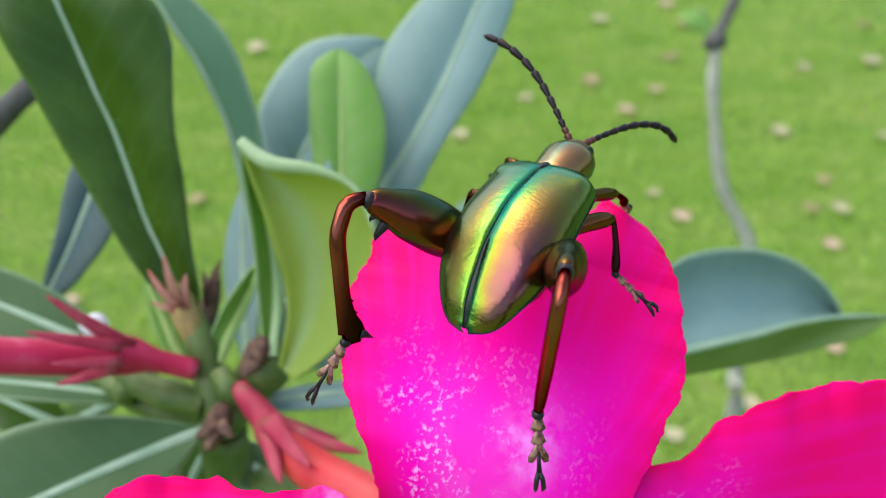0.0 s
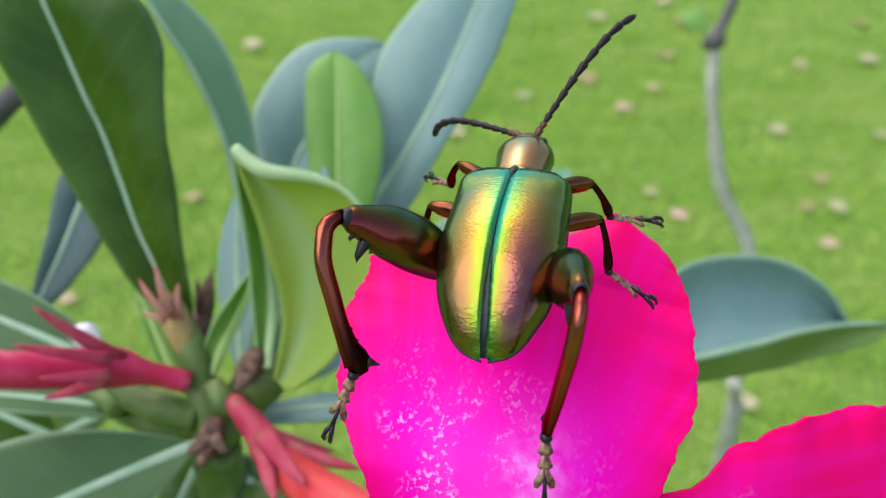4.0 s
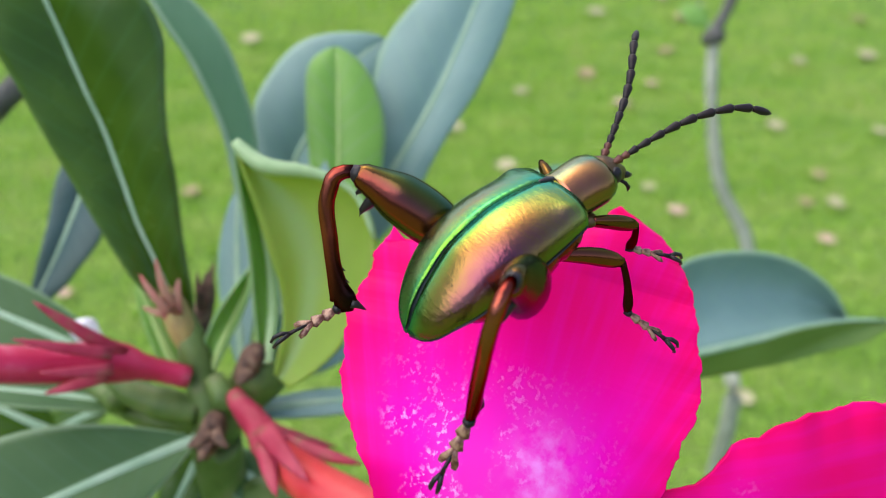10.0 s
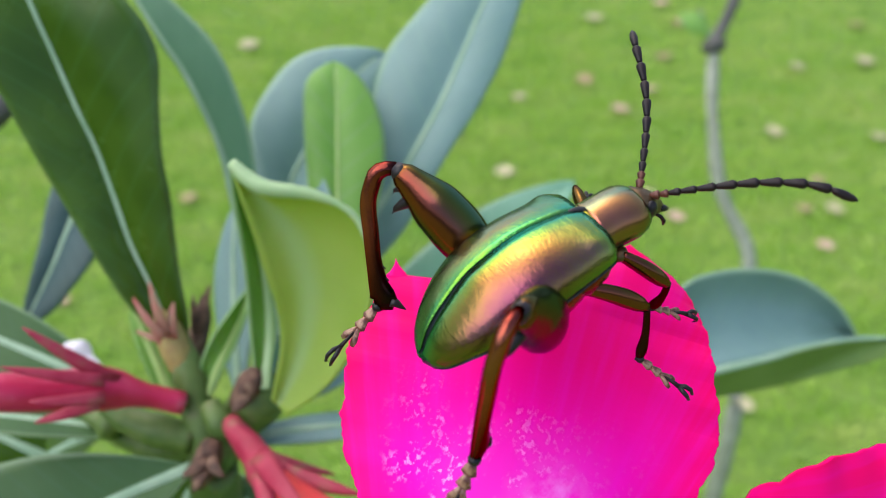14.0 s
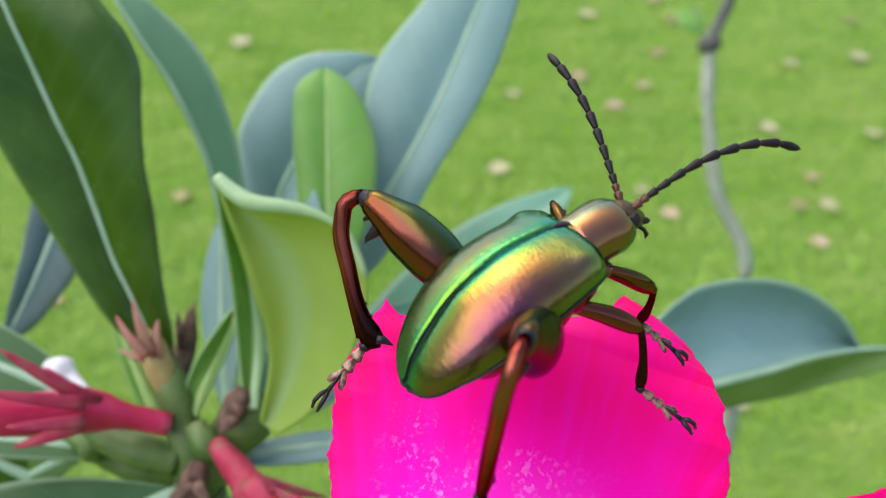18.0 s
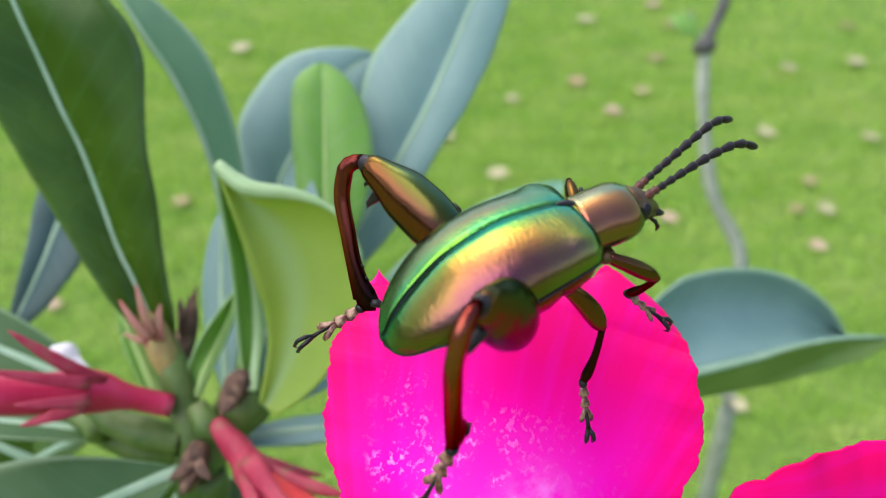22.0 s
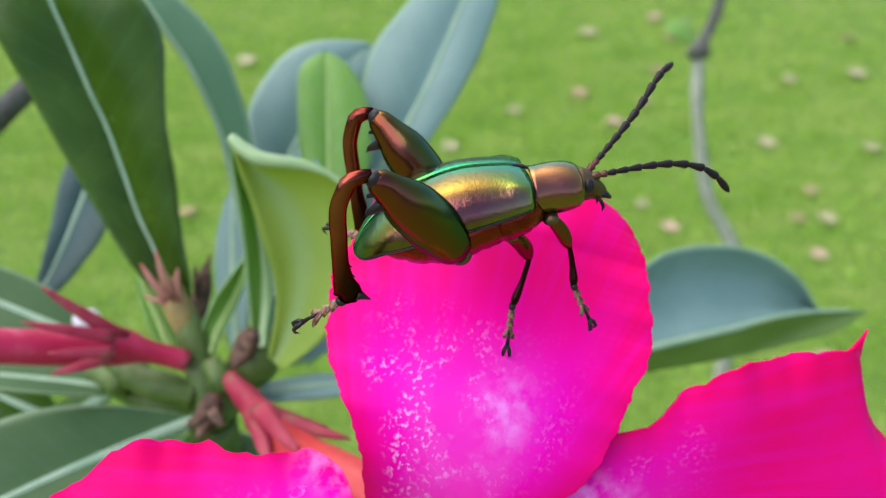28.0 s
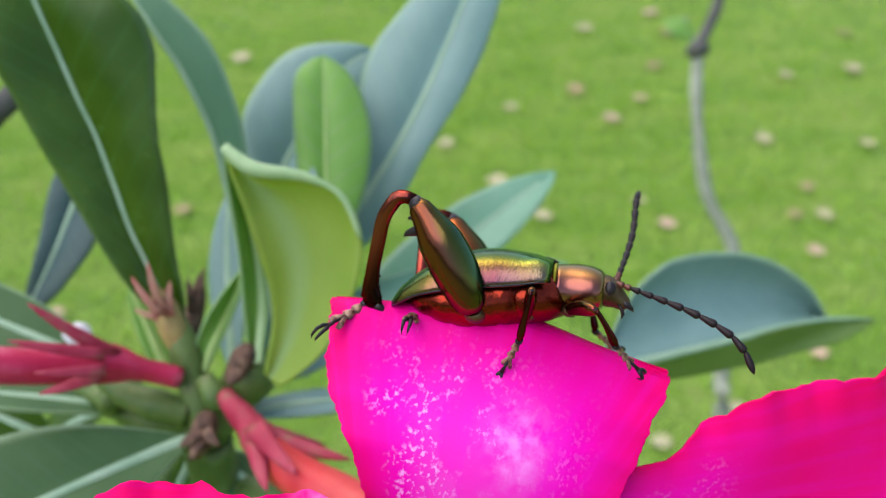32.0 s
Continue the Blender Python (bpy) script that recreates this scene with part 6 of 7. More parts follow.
def foot_part(length, w):
    bm = bmesh.new()
    ring_tube(bm, mm([(-0.3, 0, 0), (0.2, 0, 0), (0.5, 0, -0.05)]), [w * 0.45 * MM, w * 0.5 * MM, w * 0.3 * MM], 8)
    ob = part("foot", bm, DARK, beetle, "jointed foot with lobed pads and hooked claws")
    x = 0.2
    for k, n in enumerate((0.25, 0.22, 0.26)):
        for s in ((1, -1) if k == 2 else (0,)):
            bm = bmesh.new()
            ring_tube(bm, mm([(0, 0, 0), (n * length * 0.35, s * w * 0.22, 0.05), (n * length * 0.8, s * w * 0.5, -0.02), (n * length * 1.12, s * w * 0.6, -0.15)]),
                      [(w * 0.24 * MM, 0.16 * MM), (w * (0.42 if s == 0 else 0.26) * MM, 0.22 * MM), (w * (0.6 if s == 0 else 0.32) * MM, 0.22 * MM), (w * 0.2 * MM, 0.08 * MM)], 10)
            pad = part("foot_pad", bm, TARSUS, ob, "coppery lobed pad")
            pad.location = Vector((x, 0, 0)) * MM
        x += n * length * 0.92
    bm = bmesh.new()
    ring_tube(bm, mm([(0, 0, 0.05), (length * 0.2, 0, 0.32), (length * 0.33, 0, 0.3)]), [0.16 * MM, 0.2 * MM, 0.27 * MM], 8)
    joint = part("claw_joint", bm, ANTENNA, ob, "slender last joint")
    joint.location = Vector((x - length * 0.15, 0, 0)) * MM
    for s in (1, -1):
        bm = bmesh.new()
        ring_tube(bm, mm([(0, 0, 0), (0.6 * w, s * 0.28, 0.3), (1.3 * w, s * 0.38, 0.2), (1.8 * w, s * 0.34, -0.35 * w), (1.75 * w, s * 0.3, -1.0 * w)]), [0.24 * MM, 0.25 * MM, 0.22 * MM, 0.15 * MM, 0.03 * MM], 7)
        claw = part("claw", bm, DARK, ob, "black hooked claw")
        claw.location = Vector((x + length * 0.16, 0, 0.28)) * MM
    return ob


LENGTHS = {"H": (14.1, 14.9, 6.4), "M": (6.5, 6.0, 5.2), "F": (5.6, 4.8, 5.0)}
HIPS = {"H": (-3.1, 5.2, 0.7), "M": (2.5, 3.0, 0.8), "F": (7.0, 2.2, 1.4)}
LEGS = {}
for kind, (a, b, c) in LENGTHS.items():
    for side in ("L", "R"):
        big = kind == "H"
        LEGS[kind + side] = (thigh(a, 1.3 if big else 0.65, 2.8 if big else 0.95, big, big), shin(b, 0.88 if big else 0.46, big), foot_part(c, 1.2 if big else 0.85))
        hip = Vector(HIPS[kind]) * MM
        if side == "R":
            hip.y = -hip.y
        bm = bmesh.new()
        bmesh.ops.create_uvsphere(bm, u_segments=14, v_segments=10, radius=(1.1 if big else 0.8) * MM)
        bmesh.ops.scale(bm, vec=(1.1, 1.2, 0.9), verts=bm.verts)
        hip_ob = part("hip", bm, HEAD, beetle, "dark bronze hip joint")
        hip_ob.location = Vector((hip.x, hip.y * 0.85, hip.z))


# ---- what moves: the beetle, its legs and feelers, and the petal's upper lobe ----
# seconds; place in millimetres and turn in degrees, in the plant's axes
BODY_ROWS = [
    (0, 9.45, 91.68, 0.18, 15.7, -41.6, 46.8),
    (1, 8.3, 92.68, 1.14, 14.6, -48.2, 52.3),
    (2, 7.93, 93.21, 1.48, 14.9, -50.3, 57.9),
    (3, 7.45, 93.32, 1.43, 3.8, -51.2, 72.0),
    (3.5, 7.08, 93.96, 1.41, 2.6, -51.0, 74.1),
    (5.5, 6.77, 91.25, 2.55, 21.7, -52.2, 44.5),
    (6, 6.97, 93.06, 2.41, 20.6, -51.3, 39.7),
    (7, 7.25, 92.38, 0.61, 21.2, -41.3, 29.5),
    (8, 7.63, 90.57, 0.7, 25.9, -43.2, 24.3),
    (9, 8.72, 91.51, 1.08, 24.9, -38.4, 23.3),
    (10, 7.44, 90.53, 0.3, 29.6, -33.8, 17.5),
    (11, 6.95, 88.87, 0.35, 27.9, -27.8, 12.8),
    (12, 7.94, 88.54, 0.91, 34.7, -29.3, 8.3),
    (13, 8.47, 89.01, 1.17, 34.0, -29.9, 11.0),
    (14, 8.9, 91.85, 1.13, 32.6, -30.2, 12.4),
    (14.5, 9.34, 91.93, 1.26, 32.6, -31.6, 13.5),
    (16.5, 8.17, 93.33, 0.57, 29.6, -33.2, 20.2),
    (17, 7.71, 93.58, 0.87, 29.4, -33.2, 21.0),
    (18, 7.67, 93.74, 2.46, 29.3, -31.5, 18.3),
    (19, 8.46, 94.92, 2.87, 28.4, -27.8, 18.2),
    (20, 7.86, 91.55, 1.25, 26.6, -21.5, 15.7),
    (21, 7.61, 89.39, 1.92, 30.2, -23.0, 13.3),
    (22, 7.98, 87.17, 1.61, 35.0, -23.8, 10.5),
    (23, 8.54, 90.68, -0.44, 26.2, -21.3, 18.5),
    (24, 7.67, 90.22, -2.58, 16.8, -20.2, 31.1),
    (24.5, 7.56, 87.93, -2.8, 28.6, -23.9, 25.6),
    (26.5, 5.68, 89.8, -2.68, 19.6, -12.1, 9.1),
    (27, 5.8, 88.89, -2.74, 22.1, -12.1, 7.8),
    (28, 6.67, 87.91, -1.36, 26.8, -11.8, 1.3),
    (28.5, 7.63, 88.01, -0.41, 31.2, -17.1, -1.0),
    (29, 7.39, 87.62, -0.27, 28.0, -20.1, 1.6),
    (29.5, 9.92, 89.56, 0.26, 29.6, -18.7, 9.3),
    (30, 9.32, 91.48, -3.79, 15.1, -21.9, 11.3),
    (30.5, 9.98, 93.66, -8.79, 2.4, 16.0, 10.9),
    (31, 10.14, 94.76, -9.4, -2.2, 5.0, 11.4),
    (31.5, 9.72, 97.09, -8.96, -0.1, 2.9, -3.2),
    (32, 9.15, 100.76, -8.12, -4.0, 1.0, -12.3),
]
# seconds; knee, ankle and toe of each leg that shows
LEG_ROWS = {}
LEG_ROWS["HL"] = [
    (0, -7.4, 85.0, 4.9, -9.8, 88.6, -9.4, -14.0, 90.4, -16.2),
    (1, -8.8, 85.7, 5.2, -9.0, 86.3, -9.6, -13.4, 89.7, -16.1),
    (2, -8.7, 84.8, 5.2, -9.0, 85.3, -9.7, -13.0, 88.9, -16.4),
    (3, -8.7, 84.2, 5.2, -8.9, 86.1, -9.6, -12.3, 88.2, -16.6),
    (6, -11.3, 88.1, 4.3, -7.8, 87.2, -10.1, -9.0, 92.0, -16.4),
    (7, -11.6, 91.4, 3.8, -7.9, 87.7, -10.2, -7.1, 93.4, -16.2),
    (8, -11.4, 91.1, 3.1, -7.4, 87.6, -10.8, -7.0, 91.4, -17.0),
    (9, -10.2, 92.4, 3.1, -7.5, 89.6, -11.3, -9.7, 88.8, -18.7),
    (10, -10.5, 91.2, 10.0, -11.4, 96.0, -4.2, -17.2, 95.5, -7.8),
    (11, -6.4, 89.9, 13.2, -7.6, 96.1, -0.3, -13.2, 97.3, -4.3),
    (12, -6.4, 89.5, 13.0, -7.7, 96.2, -0.3, -12.4, 97.6, -5.3),
    (13, -6.1, 90.1, 13.2, -7.5, 95.9, -0.5, -12.2, 97.6, -5.5),
    (14, -5.7, 93.2, 13.0, -7.7, 98.9, -0.5, -12.2, 98.8, -5.7),
    (17, -7.2, 94.3, 12.5, -7.9, 100.2, -1.2, -12.3, 99.4, -6.4),
    (18, -8.0, 97.4, 13.2, -8.1, 100.7, -1.3, -12.3, 98.9, -6.5),
    (19, -6.9, 99.3, 13.9, -7.9, 99.8, -1.0, -12.7, 98.5, -5.8),
    (20, -6.1, 93.6, 13.8, -7.6, 97.4, -0.5, -12.6, 97.4, -5.3),
    (21, -6.8, 95.1, 13.7, -7.8, 99.0, -0.6, -13.8, 97.5, -3.7),
    (22, -6.8, 92.2, 13.3, -7.5, 97.0, -0.8, -13.3, 96.9, -4.3),
    (23, -5.8, 92.8, 11.8, -7.6, 96.0, -2.6, -13.7, 96.4, -6.2),
    (24, -5.4, 94.6, 10.5, -7.9, 98.1, -3.8, -14.4, 96.7, -5.8),
    (27, -5.9, 90.0, 10.8, -9.1, 96.3, -2.4, -14.3, 99.6, -3.8),
    (28, -5.2, 89.5, 12.1, -7.0, 96.3, -1.0, -11.7, 101.8, 0.1),
    (28.5, -6.1, 89.5, 11.4, -6.9, 99.7, 0.5, -12.3, 102.6, -0.8),
    (29, -6.9, 89.4, 10.9, -6.5, 97.1, -1.8, -12.0, 101.2, -1.5),
    (29.5, -5.3, 91.0, 10.9, -4.6, 97.9, -2.3, -11.2, 98.7, -0.3),
    (30, -3.4, 87.1, 4.6, -3.0, 99.8, -3.2, -2.6, 96.6, -7.1),
    (30.5, -0.7, 107.1, 0.5, -1.3, 93.4, -5.2, -1.0, 100.4, -6.8),
    (31, -2.7, 105.1, -0.5, -2.8, 91.1, -5.8, -3.6, 98.3, -7.3),
    (31.5, 5.3, 111.8, 2.5, 0.3, 100.9, -6.3, -1.0, 95.1, -7.8),
    (32, 3.1, 112.4, 4.5, -1.2, 103.4, -6.6, -2.3, 97.1, -8.1),
]
LEG_ROWS["HR"] = [
    (0, 10.1, 73.1, -2.0, 8.6, 80.1, -15.1, 8.9, 81.6, -22.1),
    (1, 10.5, 74.5, -2.6, 8.9, 82.0, -15.4, 9.1, 82.5, -22.5),
    (2, 12.0, 75.4, -2.3, 9.1, 82.1, -15.3, 9.0, 82.5, -22.5),
    (3, 11.6, 75.9, -1.7, 8.9, 82.4, -14.8, 8.7, 82.7, -22.0),
    (6, 8.9, 74.5, -1.0, 9.1, 81.7, -14.1, 9.2, 84.5, -20.4),
    (7, 7.8, 73.2, -0.8, 8.4, 80.9, -13.6, 8.6, 84.3, -19.7),
    (8, 7.1, 71.6, -2.7, 8.2, 78.3, -16.0, 7.6, 82.0, -21.9),
    (9, 5.0, 73.1, -1.3, 0.8, 81.0, -13.2, -0.8, 85.2, -18.7),
    (10, 4.5, 71.8, -0.7, 1.6, 79.7, -13.0, -1.3, 81.8, -19.3),
    (11, 2.5, 70.3, 0.2, 1.3, 78.6, -12.1, -1.3, 80.1, -18.9),
    (12, 3.3, 70.2, -0.2, 1.7, 78.6, -12.4, -1.1, 80.2, -19.0),
    (13, 4.6, 70.5, 0.1, 1.8, 78.8, -11.9, -0.9, 82.1, -17.8),
    (14, 4.3, 73.6, 0.7, 1.4, 81.0, -11.9, -0.9, 83.5, -18.1),
    (17, 6.3, 74.7, 0.4, 1.6, 81.1, -12.2, -0.6, 84.6, -17.9),
    (18, 4.8, 75.0, 2.1, 2.1, 81.9, -10.8, 0.0, 84.6, -17.0),
    (19, 5.2, 76.3, 3.1, 2.1, 84.2, -9.2, 0.1, 87.3, -15.1),
    (20, 4.4, 73.0, 3.0, 2.2, 81.8, -8.8, 0.0, 85.1, -14.6),
    (21, 2.3, 71.3, 2.3, 1.3, 79.9, -9.7, -0.7, 83.1, -15.8),
    (22, 2.6, 69.2, 1.3, 1.0, 78.1, -10.5, -1.5, 81.8, -16.2),
    (23, 3.9, 72.3, 0.4, 1.7, 80.1, -12.2, -1.3, 82.6, -18.2),
    (24, 4.7, 71.8, 0.2, 2.0, 79.4, -12.3, -1.2, 82.2, -18.3),
    (27, -2.8, 73.1, 2.0, -7.5, 82.6, -8.5, -13.6, 85.1, -12.3),
    (28, -4.3, 74.6, 3.8, -8.0, 83.0, -7.9, -14.1, 87.8, -11.4),
    (28.5, -4.6, 74.3, 0.6, 0.3, 83.7, -9.9, -3.4, 89.0, -14.2),
    (29, -2.7, 72.0, 1.3, 0.6, 81.9, -9.2, -3.1, 87.3, -12.9),
    (29.5, 0.3, 73.5, -0.2, 5.9, 84.6, -8.6, 3.0, 89.3, -13.2),
    (30, -1.6, 77.5, 0.2, 5.6, 85.6, -10.0, 2.9, 91.5, -12.9),
    (30.5, 1.3, 80.0, 2.1, 5.9, 84.0, -8.8, 4.2, 95.0, -12.7),
    (31, -0.8, 84.5, 1.4, 5.6, 87.0, -9.2, 4.4, 98.8, -13.4),
    (31.5, -2.6, 87.3, 2.4, 2.5, 89.5, -8.3, 5.4, 95.4, -13.7),
    (32, -1.3, 95.2, 5.5, -7.3, 102.4, -6.0, -12.7, 97.9, -9.3),
]
LEG_ROWS["MR"] = [
    (0, 18.3, 94.5, 3.2, 18.7, 95.6, -3.2, 23.0, 95.0, -7.0),
    (1, 17.6, 94.8, 2.9, 18.7, 95.6, -3.5, 23.2, 94.9, -7.1),
    (2, 17.4, 95.3, 2.8, 18.7, 96.1, -3.5, 23.4, 95.5, -6.8),
    (3, 16.5, 96.0, 4.9, 17.7, 98.0, -0.9, 22.0, 97.4, -4.5),
    (6, 16.3, 94.3, 5.2, 17.2, 97.6, -0.0, 21.9, 96.8, -3.0),
    (7, 16.8, 92.9, 1.6, 18.2, 94.6, -4.3, 22.8, 93.9, -7.1),
    (8, 17.3, 90.4, 1.5, 18.2, 93.1, -4.0, 22.8, 92.4, -7.2),
    (9, 18.1, 91.5, 0.8, 18.4, 94.4, -4.7, 23.1, 93.5, -7.9),
    (10, 17.0, 90.3, 0.3, 18.1, 93.4, -5.0, 22.7, 92.8, -8.3),
    (11, 16.3, 88.5, -0.3, 17.4, 92.0, -5.4, 22.4, 91.8, -8.1),
    (12, 17.2, 87.7, -0.7, 17.7, 91.7, -5.4, 22.5, 91.6, -8.4),
    (13, 17.6, 88.7, -0.4, 17.8, 92.3, -5.5, 22.4, 92.0, -8.6),
    (14, 18.0, 91.5, -0.3, 18.0, 94.7, -5.5, 22.5, 93.8, -8.8),
    (17, 17.4, 92.0, -0.3, 17.8, 95.0, -5.7, 22.6, 94.1, -8.5),
    (18, 17.1, 92.5, 0.9, 17.5, 94.9, -4.8, 22.0, 93.8, -8.2),
    (19, 17.6, 94.4, 1.0, 17.5, 95.6, -5.1, 21.8, 94.7, -8.4),
    (20, 15.4, 93.0, -1.3, 14.0, 94.8, -7.0, 14.8, 95.4, -12.1),
    (21, 15.0, 90.4, -1.5, 13.4, 92.6, -7.1, 14.4, 93.3, -12.3),
    (22, 14.8, 88.5, -2.1, 13.5, 91.3, -7.6, 14.3, 92.4, -12.8),
    (23, 15.8, 92.6, -3.0, 14.2, 94.8, -8.4, 15.2, 96.2, -13.3),
    (24, 16.3, 92.8, -2.1, 14.9, 94.8, -7.7, 17.0, 97.5, -11.7),
    (27, 11.0, 91.7, -3.9, 9.8, 94.3, -9.3, 9.5, 94.9, -14.6),
    (28, 11.7, 90.3, -3.4, 10.0, 92.4, -9.1, 9.5, 94.0, -14.1),
    (28.5, 11.9, 90.0, -3.8, 9.4, 92.3, -9.1, 9.2, 93.8, -14.2),
    (29, 13.4, 89.4, -2.3, 12.7, 93.7, -6.6, 14.2, 94.2, -11.8),
    (29.5, 16.4, 91.9, -1.5, 14.0, 94.5, -6.5, 14.9, 95.7, -11.6),
    (30, 14.7, 94.4, -1.8, 13.9, 95.2, -7.9, 15.8, 97.7, -12.1),
    (30.5, 16.9, 90.8, -4.0, 14.2, 92.9, -9.1, 14.2, 97.6, -11.5),
    (31, 14.9, 89.4, -4.0, 14.0, 93.3, -8.6, 14.2, 97.3, -11.9),
    (31.5, 12.2, 88.5, -5.0, 9.7, 91.3, -9.9, 7.4, 94.4, -13.5),
    (32, 10.8, 91.6, -4.3, 9.7, 94.0, -9.7, 7.9, 96.8, -13.7),
]
LEG_ROWS["FR"] = [
    (0, 19.0, 96.7, 6.0, 20.8, 101.1, 5.2, 22.0, 105.9, 4.8),
    (1, 17.3, 97.2, 9.0, 19.1, 100.0, 5.2, 24.3, 100.3, 3.9),
    (2, 17.0, 97.6, 9.1, 18.9, 100.3, 5.3, 24.2, 100.1, 4.3),
    (3, 15.9, 97.9, 9.0, 18.4, 100.1, 5.1, 23.8, 99.9, 4.5),
    (6, 16.8, 95.9, 8.9, 17.7, 99.9, 6.2, 22.6, 101.1, 5.3),
    (7, 18.2, 93.9, 7.2, 17.8, 98.4, 5.2, 22.3, 100.9, 5.0),
    (8, 18.3, 92.6, 6.7, 19.5, 96.5, 3.7, 24.6, 97.0, 2.6),
    (9, 19.5, 93.9, 5.0, 19.5, 98.0, 2.3, 24.6, 98.0, 1.0),
    (10, 18.7, 92.4, 3.9, 18.9, 96.8, 1.6, 24.1, 97.2, 0.5),
    (11, 18.9, 89.3, 2.6, 18.3, 94.1, 1.2, 23.4, 94.8, -0.1),
    (12, 19.5, 88.6, 2.1, 18.6, 93.5, 1.4, 23.6, 94.5, -0.3),
    (13, 19.6, 89.5, 1.8, 18.8, 94.4, 1.3, 23.5, 95.4, -0.8),
    (14, 20.1, 91.9, 1.8, 19.5, 96.2, -0.6, 24.0, 98.2, -1.6),
    (17, 18.6, 95.0, 2.2, 19.2, 97.4, -2.0, 23.9, 99.0, -3.3),
    (18, 18.8, 95.2, 4.3, 18.4, 98.9, 1.1, 22.4, 98.6, -2.4),
    (19, 19.6, 96.1, 3.6, 19.1, 100.0, 0.8, 22.2, 99.4, -3.2),
    (20, 19.4, 92.2, 1.3, 17.6, 96.2, -1.0, 21.7, 97.5, -3.8),
    (21, 19.8, 89.6, 3.0, 17.7, 93.9, 1.1, 22.0, 95.2, -1.6),
    (22, 19.7, 87.9, 2.3, 17.9, 92.4, 0.7, 21.9, 93.8, -2.2),
    (23, 20.1, 91.5, -0.6, 18.3, 95.2, -3.3, 22.6, 96.5, -5.7),
    (24, 18.7, 92.8, -2.7, 17.7, 95.8, -6.5, 22.3, 96.3, -8.8),
    (27, 17.9, 88.3, -3.3, 18.6, 92.4, -6.1, 23.2, 93.1, -8.6),
    (28, 15.9, 89.5, -2.2, 16.8, 91.5, -6.9, 18.9, 93.5, -11.1),
    (28.5, 17.5, 87.8, -1.9, 16.9, 92.3, -4.0, 21.1, 93.5, -7.0),
    (29, 17.0, 88.6, -0.6, 16.8, 92.0, -4.3, 20.9, 93.3, -7.3),
    (29.5, 20.6, 90.2, -0.8, 19.1, 94.3, -3.3, 22.4, 94.8, -7.3),
    (30, 19.2, 94.2, -1.5, 18.7, 97.2, -5.3, 22.7, 98.7, -8.0),
    (30.5, 20.7, 89.6, -6.6, 19.8, 92.3, -10.6, 20.5, 97.1, -11.8),
    (31, 18.7, 90.0, -5.8, 20.0, 92.2, -10.0, 22.4, 95.2, -13.3),
    (31.5, 17.7, 90.1, -4.9, 19.2, 90.9, -9.9, 22.0, 93.1, -13.5),
    (32, 17.6, 92.1, -6.4, 20.0, 93.7, -10.4, 23.0, 96.2, -13.5),
]
TUCKED = {"ML": [(3.4, 8.2, 2.2), (1.4, 10.4, -2.4), (-0.6, 14.4, -0.4)], "FL": [(8.6, 6.7, 3.2), (9.6, 9.0, -1.0), (12.0, 12.0, -3.0)]}  # the two legs on the far side, held still under the body
